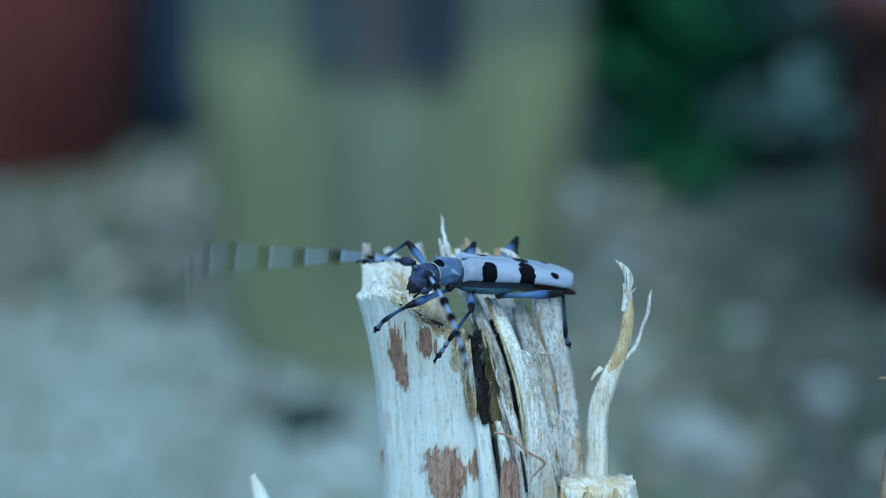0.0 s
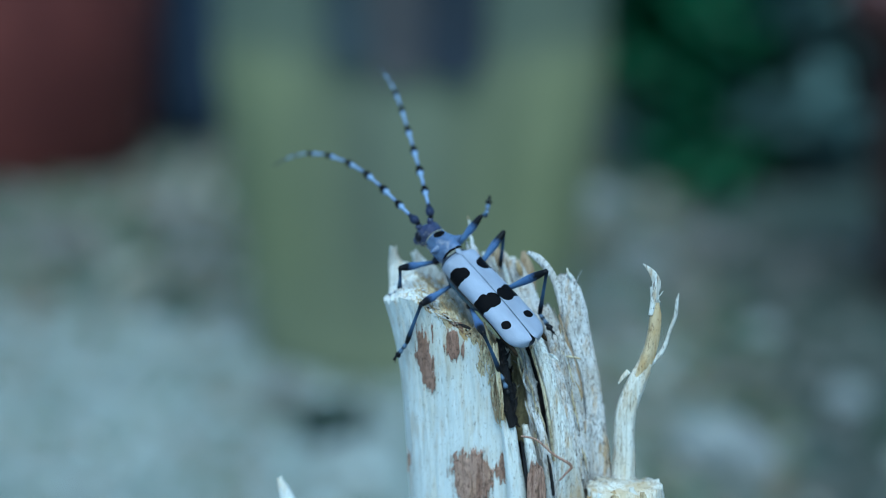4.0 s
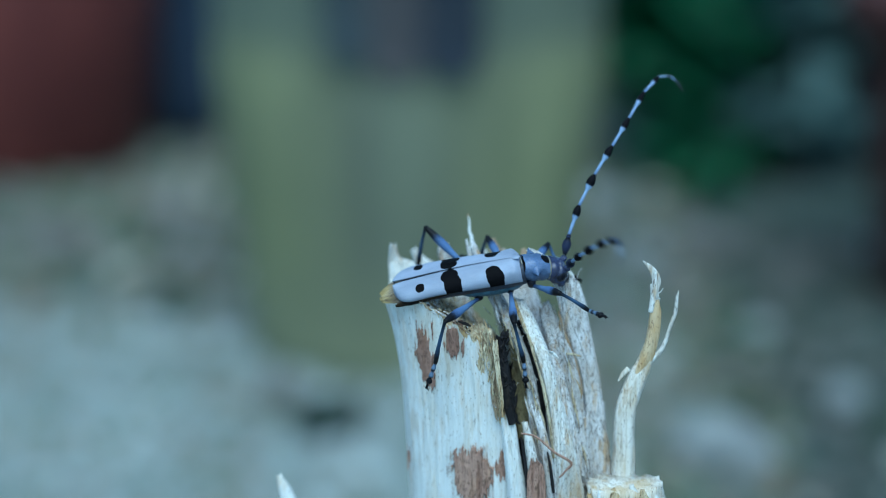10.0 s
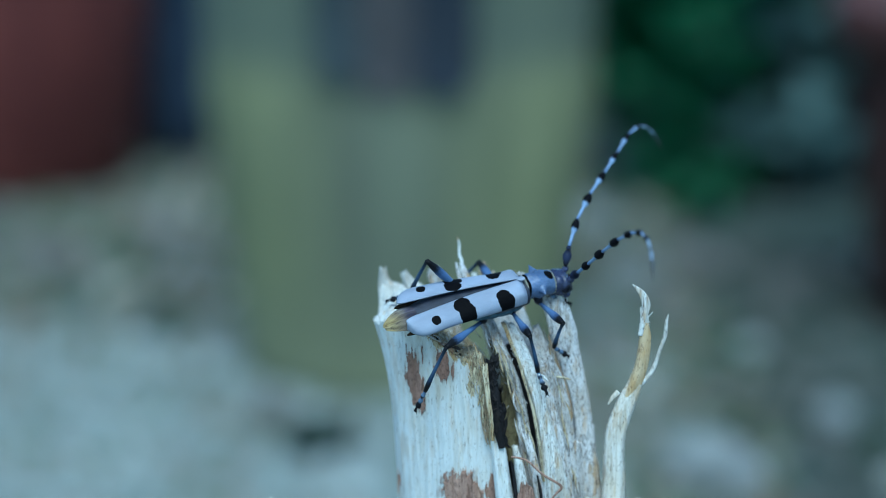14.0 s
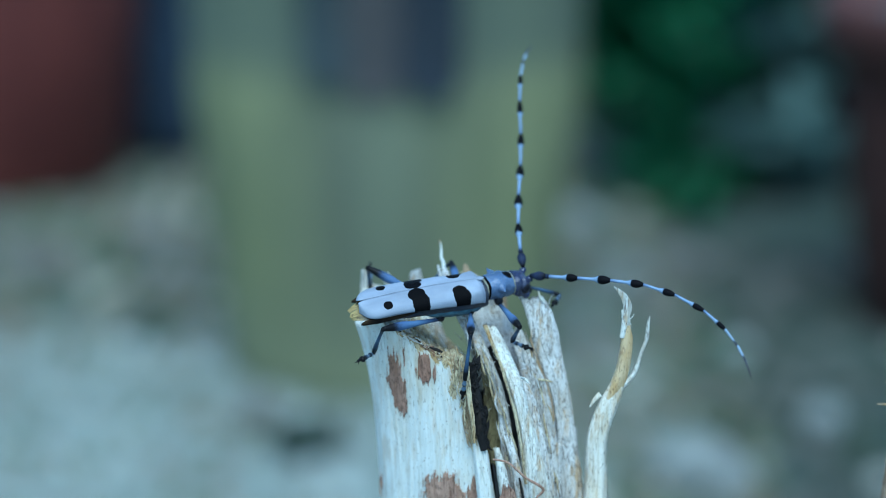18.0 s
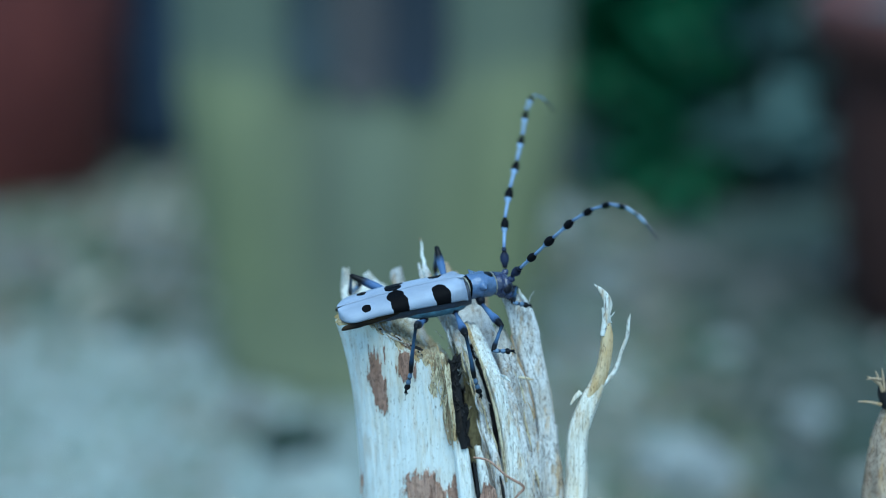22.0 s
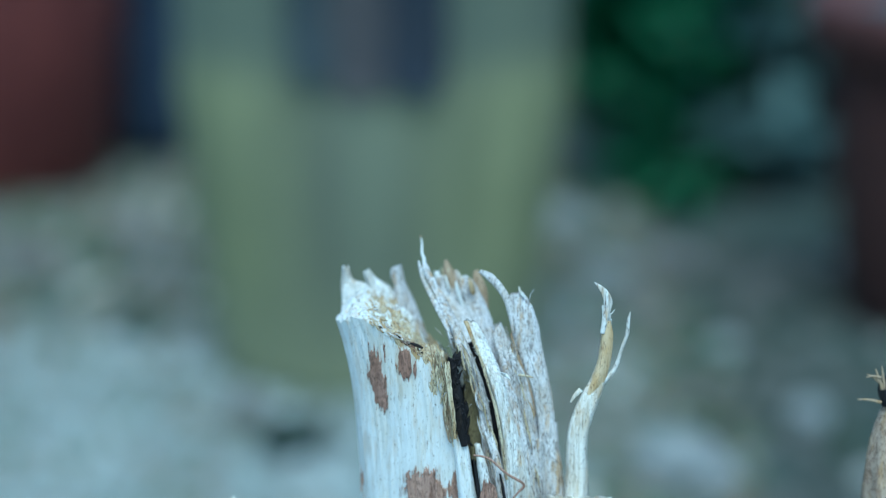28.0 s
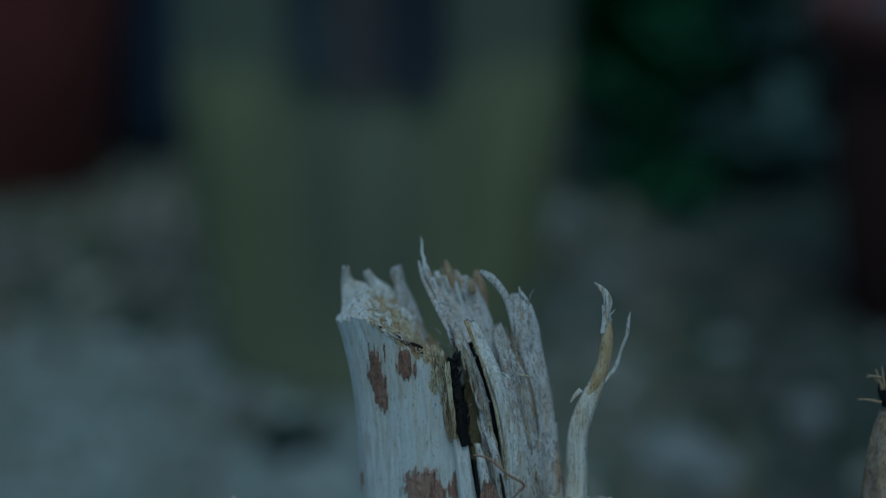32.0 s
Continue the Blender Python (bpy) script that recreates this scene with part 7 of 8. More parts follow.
    stance(16.5, (5.66, -11.66, 261.24, 24.14, 6.08, -18.16), (-2.2, -4.6), 2, 0,
           lf=(9.8, -2.0, 261.3, 12.2, -2.2, 255.3, 15.6, -1.2, 253.5), lm=(1.5, 1.6, 261.1, 4.3, 7.9, 256.3, -0.4, 9.5, 256.0), lh=(-7.1, 4.6, 264.4, -14.9, 11.6, 263.2, -18.1, 15.7, 264.9), rf=(11.8, -18.9, 251.9, 12.4, -13.4, 248.2, 14.9, -10.2, 246.2), rm=(1.1, -19.3, 252.6, 0.7, -16.8, 244.4, -0.1, -13.9, 240.4), rh=(-12.9, -16.5, 256.7, -15.5, -10.5, 248.4, -17.8, -7.1, 244.8),
           la=(111.1, 1.3, 100.3, 21.0, 120.5, 4.5, 134.8, -27.8), ra=(47.7, 27.3, -0.0, 16.5, -5.3, 14.2, -41.2, -61.8))
    stance(17, (4.44, -12.34, 261.17, 16.88, 11.10, -24.95), (-1.0, -17.0), 0.5, 0,
           lf=(12.4, -6.6, 261.2, 12.4, -3.7, 255.4, 15.6, -1.2, 253.5), lm=(1.8, 0.8, 261.4, 5.6, 5.5, 255.3, 1.6, 8.5, 255.6), lh=(-8.8, 4.4, 263.6, -9.5, 13.9, 259.1, -14.1, 14.9, 261.9), rf=(9.5, -20.5, 252.4, 12.4, -16.0, 248.7, 14.6, -12.4, 247.0), rm=(-0.2, -20.1, 252.7, 0.3, -17.9, 244.5, 0.1, -14.6, 240.7), rh=(-14.7, -16.4, 257.2, -15.8, -10.7, 248.5, -18.3, -7.3, 245.0),
           la=(85.4, -7.4, 92.2, -6.8, 87.4, -6.1, 82.7, -5.6), ra=(2.0, 25.0, -4.9, 4.9, -9.5, -3.3, -47.8, -71.0))
    stance(17.5, (3.91, -9.16, 260.50, 20.26, 3.34, -3.79), (1.0, -4.0), 0.75, 0,
           lf=(11.8, -1.3, 258.4, 15.0, 0.4, 254.7, 15.8, -0.4, 253.2), lm=(-0.1, 3.2, 260.6, -0.6, 7.2, 254.4, -0.1, 8.7, 255.2), lh=(-12.7, 1.4, 262.0, -13.1, 10.4, 256.8, -15.4, 13.0, 260.0), rf=(9.7, -16.0, 252.5, 10.5, -11.3, 248.6, 13.4, -10.8, 247.4), rm=(0.6, -18.0, 252.6, 0.4, -16.6, 244.3, 0.1, -13.5, 240.4), rh=(-14.2, -16.6, 255.4, -15.6, -9.8, 247.8, -18.2, -10.5, 245.9),
           la=(70.1, 35.1, 65.2, 42.5, 50.9, 42.6, 26.3, 8.5), ra=(30.5, 2.0, -0.3, -0.6, -14.9, -15.6, -44.4, -59.3))
    stance(17.7, (3.70, -7.89, 260.24, 21.62, 0.24, 4.67), (1.8, 1.2), 0.85, 0,
           lf=(11.6, 0.9, 257.3, 16.0, 2.1, 254.4, 15.8, -0.1, 253.1), lm=(-0.9, 4.2, 260.2, -3.0, 7.9, 254.1, -0.8, 8.8, 255.0), lh=(-14.3, 0.2, 261.4, -14.5, 9.0, 255.9, -15.9, 12.2, 259.3), rf=(9.8, -14.2, 252.5, 9.8, -9.4, 248.5, 12.9, -10.2, 247.5), rm=(0.9, -17.1, 252.6, 0.4, -16.1, 244.2, 0.0, -13.0, 240.2), rh=(-14.0, -16.6, 254.7, -15.6, -9.4, 247.5, -18.1, -11.8, 246.3),
           la=(84.6, 39.4, 84.8, 48.1, 79.9, 54.6, 61.9, 52.0), ra=(-51.7, -0.4, -52.0, -3.0, -66.6, -15.6, -81.6, -21.8))
    stance(18, (3.38, -5.98, 259.84, 23.65, -4.42, 17.36), (3.1, 9.1), 1.5, 0,
           lf=(11.3, 4.1, 255.6, 17.5, 4.6, 253.9, 15.9, 0.4, 253.0), lm=(-2.0, 5.6, 259.7, -6.7, 9.0, 253.5, -1.9, 8.9, 254.8), lh=(-16.6, -1.6, 260.5, -16.6, 7.0, 254.5, -16.7, 11.1, 258.2), rf=(9.9, -11.5, 252.5, 8.7, -6.6, 248.5, 12.2, -9.3, 247.8), rm=(1.4, -15.8, 252.5, 0.4, -15.3, 244.1, 0.0, -12.4, 240.0), rh=(-13.6, -16.7, 253.6, -15.5, -8.8, 247.0, -18.1, -13.7, 246.9),
           la=(100.5, 40.2, 83.2, 47.1, 97.0, 68.9, 71.4, 5.0), ra=(-26.4, 4.3, -24.3, 2.1, -39.8, -19.9, -72.6, -47.5))
    stance(18.5, (5.59, -6.52, 260.49, 23.14, -5.43, 15.64), (7.1, 5.3), 1.5, 0,
           lf=(12.0, 3.5, 259.0, 15.9, 3.2, 255.0, 15.6, -0.7, 253.4), lm=(-1.6, 4.3, 259.9, -2.6, 9.0, 254.2, -2.7, 9.0, 254.7), lh=(-10.4, 0.7, 263.1, -13.8, 8.4, 257.9, -15.5, 12.6, 259.6), rf=(12.9, -11.7, 253.0, 12.7, -7.0, 248.7, 15.2, -6.8, 246.9), rm=(4.5, -16.0, 252.2, 3.9, -15.0, 243.8, 3.5, -12.6, 239.4), rh=(-7.3, -19.2, 253.8, -9.0, -13.0, 245.8, -10.7, -14.4, 243.2),
           la=(85.3, 21.9, 82.6, 25.5, 79.2, 29.7, 66.7, 24.1), ra=(-52.9, 30.6, -51.5, 34.5, -55.3, 13.8, -65.5, -17.6))
    stance(19, (7.80, -7.06, 261.14, 22.64, -6.43, 13.92), (11.1, 1.6), 1.5, 0,
           lf=(12.8, 2.9, 262.4, 14.3, 1.9, 256.1, 15.2, -1.9, 253.7), lm=(-1.2, 2.9, 260.1, 1.5, 9.1, 254.9, -3.5, 9.1, 254.6), lh=(-4.2, 3.0, 265.7, -10.9, 9.8, 261.3, -14.3, 14.1, 261.1), rf=(15.9, -11.9, 253.5, 16.7, -7.4, 248.9, 18.3, -4.4, 246.0), rm=(7.6, -16.2, 251.8, 7.4, -14.8, 243.5, 7.0, -12.9, 238.8), rh=(-1.0, -21.6, 253.9, -2.5, -17.1, 244.5, -3.3, -15.1, 239.4),
           la=(50.0, 68.4, 43.8, 36.4, 54.2, 23.8, 71.1, -19.3), ra=(-80.8, 31.7, -68.6, 37.6, -82.4, 16.2, -94.3, 3.7), swing=(0, 10))
    stance(19.5, (7.33, -9.43, 260.91, 22.76, -5.64, -0.52), (11.5, -3.3), 1.4, 0,
           lf=(13.9, -1.3, 262.4, 16.7, 0.1, 257.5, 16.2, -1.6, 254.3), lm=(2.9, 1.6, 261.0, 3.2, 7.4, 255.2, -1.5, 8.5, 254.7), lh=(-4.4, 3.7, 264.0, -8.0, 11.5, 258.9, -12.3, 13.8, 259.6), rf=(13.3, -15.4, 251.8, 16.8, -12.6, 249.0, 17.9, -8.9, 246.9), rm=(6.2, -18.2, 251.9, 7.0, -15.4, 244.2, 7.0, -13.6, 239.5), rh=(-4.2, -20.6, 256.1, -9.1, -15.4, 249.8, -11.6, -14.9, 245.6),
           la=(89.8, 10.8, 97.2, 12.4, 113.8, 3.2, 121.4, -19.4), ra=(-39.3, 47.0, -35.6, 48.8, -35.1, 48.3, -42.8, 13.3))
    stance(20, (6.86, -11.79, 260.68, 22.88, -4.84, -14.95), (12.0, -8.2), 1.4, 0,
           lf=(15.1, -5.5, 262.4, 19.0, -1.6, 258.9, 17.1, -1.4, 254.9), lm=(7.1, 0.3, 261.9, 5.0, 5.7, 255.6, 0.6, 7.9, 254.8), lh=(-4.6, 4.3, 262.2, -5.1, 13.2, 256.5, -10.3, 13.5, 258.1), rf=(10.6, -18.9, 250.1, 16.9, -17.7, 249.0, 17.5, -13.4, 247.8), rm=(4.7, -20.3, 252.0, 6.6, -16.0, 244.9, 6.9, -14.3, 240.1), rh=(-7.5, -19.7, 258.2, -15.6, -13.7, 255.1, -19.9, -14.7, 251.8),
           la=(101.5, -4.1, 91.5, 8.7, 110.0, -14.5, 112.9, -28.7), ra=(7.5, 41.5, 1.4, 15.7, -28.1, 13.2, -84.1, -32.9), swing=(0, 4))
    stance(20.5, (5.52, -11.63, 260.73, 23.95, -5.58, -15.45), (6.8, -6.3), 1.2, 0,
           lf=(13.9, -5.4, 262.9, 17.8, -1.5, 259.4, 17.5, -1.2, 255.3), lm=(3.8, -0.8, 263.0, 2.2, 5.0, 257.0, 0.8, 7.8, 254.9), lh=(-5.6, 4.6, 262.4, -5.7, 13.1, 256.3, -11.0, 13.5, 257.4), rf=(10.2, -19.2, 251.2, 13.3, -15.9, 248.8, 15.8, -14.3, 248.0), rm=(4.2, -20.0, 252.1, 6.6, -16.3, 244.9, 7.1, -14.2, 240.3), rh=(-10.9, -17.2, 257.0, -16.0, -10.3, 252.2, -19.2, -8.4, 249.6),
           la=(102.4, 19.3, 79.4, 34.6, 98.3, 29.6, 66.9, -19.5), ra=(-35.8, 52.2, -28.4, 51.1, -23.9, 47.0, -40.0, 11.7))
    stance(21, (4.17, -11.48, 260.79, 25.01, -6.32, -15.95), (1.7, -4.4), 1.1, 0,
           lf=(12.7, -5.2, 263.5, 16.5, -1.4, 259.9, 18.0, -1.0, 255.6), lm=(0.5, -1.9, 264.1, -0.5, 4.3, 258.4, 1.1, 7.7, 255.1), lh=(-6.6, 4.8, 262.7, -6.2, 13.1, 256.2, -11.7, 13.5, 256.8), rf=(9.8, -19.5, 252.3, 9.7, -14.1, 248.6, 14.1, -15.1, 248.2), rm=(3.6, -19.7, 252.2, 6.7, -16.6, 244.9, 7.2, -14.1, 240.6), rh=(-14.3, -14.7, 255.9, -16.4, -6.8, 249.3, -18.6, -2.2, 247.3),
           la=(102.0, 42.4, 58.6, 56.2, 60.4, 72.1, 27.7, -0.5), ra=(-87.4, 22.0, -88.7, 24.1, -91.5, 23.8, -95.2, 22.6), swing=(7, 7))
    stance(21.5, (3.80, -9.42, 260.49, 21.14, -8.18, -3.15), (6.4, 4.4), 1.1, 0,
           lf=(12.8, -2.7, 259.8, 14.4, -4.0, 257.6, 16.7, -2.4, 254.7), lm=(-0.3, -0.9, 263.8, -1.0, 5.3, 258.0, 0.4, 8.2, 254.2), lh=(-11.3, 0.8, 260.9, -11.5, 9.3, 254.8, -13.1, 12.1, 255.6), rf=(10.0, -16.7, 252.6, 9.1, -16.9, 249.5, 13.1, -16.1, 248.8), rm=(3.7, -18.5, 252.2, 6.0, -15.9, 244.5, 6.9, -13.4, 240.2), rh=(-9.4, -18.2, 255.6, -10.9, -12.0, 247.5, -12.5, -8.3, 244.2),
           la=(89.7, 35.2, 93.4, 42.9, 94.3, 48.4, 99.8, 49.8), ra=(-69.8, 27.3, -71.2, 29.5, -70.7, 23.5, -77.9, -9.0))
    stance(22, (3.44, -7.37, 260.19, 17.27, -10.04, 9.65), (11.2, 13.2), 1.2, 0,
           lf=(12.9, -0.3, 256.2, 12.2, -6.7, 255.2, 15.4, -3.9, 253.8), lm=(-1.1, 0.1, 263.4, -1.4, 6.2, 257.5, -0.2, 8.6, 253.4), lh=(-16.0, -3.2, 259.1, -16.7, 5.6, 253.4, -14.6, 10.6, 254.5), rf=(10.1, -13.9, 253.0, 8.5, -19.6, 250.3, 12.1, -17.1, 249.4), rm=(3.9, -17.2, 252.3, 5.4, -15.2, 244.1, 6.6, -12.8, 239.9), rh=(-4.5, -21.7, 255.2, -5.5, -17.2, 245.7, -6.4, -14.4, 241.0),
           la=(108.8, 74.6, 72.7, 39.2, 81.2, 36.5, 45.2, -51.1), ra=(-63.4, 34.3, -47.2, 41.1, -65.7, 16.6, -57.0, -36.9), swing=(3, 2))
    stance(22.5, (3.18, -8.89, 261.03, 17.97, -11.31, 0.69), (4.4, -2.0), 1.1, 0,
           lf=(12.4, -0.9, 256.4, 12.5, -7.3, 255.3, 15.6, -4.3, 253.9), lm=(-0.7, -0.8, 264.1, -1.2, 5.3, 258.1, -0.2, 8.0, 254.1), lh=(-12.1, -0.5, 261.9, -12.5, 7.0, 254.9, -13.8, 10.3, 254.3), rf=(10.0, -16.7, 254.3, 10.5, -17.0, 251.4, 13.2, -13.9, 250.0), rm=(3.1, -18.2, 252.0, 5.3, -15.6, 244.3, 6.7, -13.3, 240.1), rh=(-5.9, -21.8, 255.9, -5.9, -17.9, 246.1, -6.6, -15.3, 241.3),
           la=(84.3, 7.2, 87.3, 8.0, 92.8, 9.9, 104.3, 5.6), ra=(-74.1, 54.7, -67.3, 56.6, -64.0, 52.3, -56.0, 37.6))
    stance(23, (2.92, -10.41, 261.88, 18.67, -12.57, -8.26), (-2.3, -17.2), 1.1, 0,
           lf=(11.9, -1.6, 256.5, 12.7, -7.8, 255.3, 15.7, -4.7, 253.9), lm=(-0.4, -1.6, 264.7, -0.9, 4.4, 258.7, -0.3, 7.4, 254.8), lh=(-8.2, 2.2, 264.8, -8.3, 8.4, 256.3, -13.1, 10.0, 254.1), rf=(9.8, -19.5, 255.7, 12.5, -14.4, 252.6, 14.2, -10.7, 250.6), rm=(2.3, -19.3, 251.8, 5.2, -16.0, 244.5, 6.8, -13.7, 240.3), rh=(-7.3, -22.0, 256.5, -6.3, -18.6, 246.5, -6.9, -16.1, 241.6),
           la=(114.6, 3.3, 100.9, 36.4, 112.9, 11.3, 122.2, -13.2), ra=(24.8, 64.6, 16.9, 55.3, -13.6, 54.5, -52.0, -26.5), swing=(5, 5))
    stance(23.5, (3.09, -10.47, 262.46, 18.55, -12.32, -9.94), (-0.1, -14.4), 1, 0,
           lf=(11.9, -1.5, 256.8, 12.6, -7.7, 255.2, 15.6, -4.5, 253.9), lm=(0.0, -0.4, 264.2, 1.1, 4.8, 257.8, -0.2, 7.8, 254.5), lh=(-8.2, 3.2, 264.3, -8.5, 10.4, 256.9, -12.8, 10.4, 254.1), rf=(10.7, -19.0, 256.0, 12.6, -13.5, 253.1, 14.3, -9.8, 251.2), rm=(2.3, -19.1, 251.9, 5.2, -15.8, 244.6, 6.8, -13.8, 240.3), rh=(-7.4, -21.5, 258.1, -7.2, -18.5, 248.1, -8.0, -16.5, 243.0),
           la=(88.6, 13.5, 99.2, 16.8, 116.8, 5.4, 125.1, -33.3), ra=(-39.0, 58.2, -30.8, 53.0, -25.1, 49.2, -40.5, -9.3))
    stance(24, (3.26, -10.54, 263.05, 18.43, -12.06, -11.61), (2.1, -11.5), 1, 0,
           lf=(11.9, -1.5, 257.0, 12.6, -7.6, 255.1, 15.4, -4.3, 254.0), lm=(0.4, 0.8, 263.7, 3.0, 5.2, 256.9, -0.2, 8.1, 254.3), lh=(-8.3, 4.1, 263.9, -8.7, 12.5, 257.6, -12.5, 10.8, 254.0), rf=(11.5, -18.5, 256.2, 12.6, -12.6, 253.6, 14.4, -8.9, 251.8), rm=(2.4, -18.9, 252.1, 5.2, -15.6, 244.7, 6.8, -13.9, 240.3), rh=(-7.5, -21.1, 259.8, -8.1, -18.3, 249.6, -9.1, -17.0, 244.4),
           la=(89.6, -5.7, 93.1, -5.7, 93.5, -6.7, 102.0, -16.0), ra=(44.1, 73.8, 22.9, 68.6, 29.4, 66.7, -48.5, -6.2))
    stance(24.5, (5.13, -9.25, 262.71, 20.43, -12.67, -1.85), (6.9, -6.3), 1.2, 0,
           lf=(14.1, -0.4, 257.8, 12.7, -5.8, 255.5, 15.6, -3.1, 253.6), lm=(0.5, 1.7, 263.2, 2.6, 6.7, 256.8, -0.9, 8.4, 253.8), lh=(-8.1, 3.2, 264.1, -8.2, 10.4, 256.6, -12.6, 10.3, 253.8), rf=(12.9, -16.2, 255.3, 13.3, -14.4, 251.3, 14.2, -10.9, 249.7), rm=(4.3, -18.0, 252.7, 5.8, -14.2, 245.3, 6.7, -13.3, 240.6), rh=(-5.2, -21.0, 255.5, -3.4, -14.8, 249.7, -6.0, -15.4, 245.8),
           la=(86.1, 34.5, 87.8, 42.1, 81.9, 47.2, 82.3, 49.3), ra=(-62.1, 21.9, -61.2, 25.6, -64.6, 11.7, -75.6, -11.6))
    stance(25, (7.01, -7.96, 262.38, 22.44, -13.27, 7.91), (11.7, -1.1), 1.4, 0,
           lf=(16.4, 0.8, 258.6, 12.9, -4.0, 256.0, 15.7, -1.9, 253.3), lm=(0.6, 2.5, 262.8, 2.2, 8.2, 256.6, -1.5, 8.7, 253.3), lh=(-7.9, 2.2, 264.2, -7.8, 8.3, 255.7, -12.7, 9.8, 253.7), rf=(14.4, -13.9, 254.3, 12.0, -8.4, 251.7, 13.9, -6.0, 248.4), rm=(6.3, -17.1, 253.3, 6.4, -12.8, 245.9, 6.7, -12.8, 240.9), rh=(-2.8, -20.9, 251.2, 1.3, -11.4, 249.8, -3.0, -13.8, 247.2),
           la=(101.6, 77.0, 57.6, 59.6, 73.3, 32.7, 80.5, -13.5), ra=(-76.0, 32.3, -61.9, 38.2, -78.6, 18.5, -84.7, -5.9), swing=(5, 9))
    stance(25.3, (8.56, -6.67, 261.81, 8.12, -3.58, 13.21), (7.8, 1.8), 0.6, 0,
           lf=(14.7, 2.8, 258.9, 14.1, 2.2, 254.3, 15.8, 0.4, 253.0), lm=(1.9, 2.5, 261.8, 1.5, 5.8, 254.5, -1.7, 8.4, 252.6), lh=(-6.7, 1.2, 264.6, -10.0, 4.3, 255.9, -13.1, 7.6, 253.5), rf=(14.2, -14.6, 254.8, 12.6, -9.2, 251.6, 13.9, -6.3, 248.5), rm=(8.2, -17.7, 254.6, 8.5, -13.4, 247.3, 9.0, -12.3, 242.6), rh=(-0.8, -22.3, 255.9, 0.5, -24.4, 253.4, -2.0, -22.5, 250.9),
           la=(77.7, 22.2, 70.9, 25.6, 60.0, 24.0, 47.5, 14.0), ra=(-81.0, 34.1, -80.4, 33.7, -80.3, 31.6, -85.5, 18.3))
    stance(25.5, (9.60, -5.81, 261.44, -1.43, 2.89, 16.74), (5.1, 3.8), 0.6, 0,
           lf=(13.6, 4.1, 259.1, 14.9, 6.3, 253.2, 15.8, 1.9, 252.9), lm=(2.8, 2.5, 261.1, 1.1, 4.3, 253.0, -1.8, 8.2, 252.1), lh=(-5.9, 0.6, 264.8, -11.5, 1.6, 256.0, -13.4, 6.1, 253.4), rf=(14.1, -15.1, 255.2, 12.9, -9.8, 251.6, 13.9, -6.6, 248.6), rm=(9.4, -18.2, 255.6, 9.8, -13.8, 248.2, 10.6, -11.9, 243.7), rh=(0.5, -23.1, 259.0, 0.0, -33.1, 255.8, -1.4, -28.3, 253.4),
           la=(71.8, 28.7, 64.7, 34.1, 54.9, 37.6, 33.1, 4.9), ra=(-84.4, 35.8, -84.1, 35.8, -85.6, 34.5, -92.3, 33.7))
    stance(26.6, (9.60, -5.81, 261.44, -1.43, 2.89, 16.74), (5.1, 3.8), 0.6, 0,
           lf=(13.6, 4.1, 259.1, 14.9, 6.3, 253.2, 15.8, 1.9, 252.9), lm=(2.8, 2.5, 261.1, 1.1, 4.3, 253.0, -1.8, 8.2, 252.1), lh=(-5.9, 0.6, 264.8, -11.5, 1.6, 256.0, -13.4, 6.1, 253.4), rf=(14.1, -15.1, 255.2, 12.9, -9.8, 251.6, 13.9, -6.6, 248.6), rm=(9.4, -18.2, 255.6, 9.8, -13.8, 248.2, 10.6, -11.9, 243.7), rh=(0.5, -23.1, 259.0, 0.0, -33.1, 255.8, -1.4, -28.3, 253.4),
           la=(70.0, 34.5, 63.7, 35.0, 55.2, 36.9, 32.5, 4.6), ra=(-88.6, 39.1, -83.8, 35.9, -85.8, 34.4, -92.3, 33.8))
    stance(27.1, (9.60, -5.81, 261.44, 0.00, -12.00, 12.00), (0.0, 0.0), 0.6, 0.15,
           lf=(13.6, 4.1, 259.1, 14.9, 6.3, 253.2, 15.8, 1.9, 252.9), lm=(2.8, 2.5, 261.1, 1.1, 4.3, 253.0, -1.8, 8.2, 252.1), lh=(-5.9, 0.6, 264.8, -11.5, 1.6, 256.0, -13.4, 6.1, 253.4), rf=(14.1, -15.1, 255.2, 12.9, -9.8, 251.6, 13.9, -6.6, 248.6), rm=(9.4, -18.2, 255.6, 9.8, -13.8, 248.2, 10.6, -11.9, 243.7), rh=(0.5, -23.1, 259.0, 0.0, -33.1, 255.8, -1.4, -28.3, 253.4),
           la=(70.0, 34.5, 63.7, 35.0, 55.2, 36.9, 32.5, 4.6), ra=(-88.6, 39.1, -83.8, 35.9, -85.8, 34.4, -92.3, 33.8))
    stance(27.3, (27.15, -4.00, 267.92, 0.00, -35.00, 25.00), (0.0, 0.0), 0.6, 0.8,
           lf=(34.2, 5.9, 266.8, 36.3, 10.2, 263.2, 36.8, 12.6, 259.4), lm=(26.0, 4.3, 257.4, 28.3, 6.4, 249.7, 29.4, 7.0, 244.5), lh=(19.1, -0.0, 248.1, 20.4, 1.7, 238.4, 21.5, 2.2, 233.2), rf=(39.3, -5.0, 266.8, 43.9, -6.1, 263.2, 46.1, -7.3, 259.4), rm=(32.8, -10.2, 257.4, 35.9, -9.9, 249.7, 37.0, -9.4, 244.5), rh=(25.0, -12.7, 248.1, 27.1, -12.8, 238.4, 28.2, -12.3, 233.2),
           la=(121.3, 47.1, 113.3, 33.5, 108.8, 19.0, 105.6, 4.1), ra=(95.5, 63.0, 71.6, 54.5, 55.4, 43.7, 43.8, 31.5))
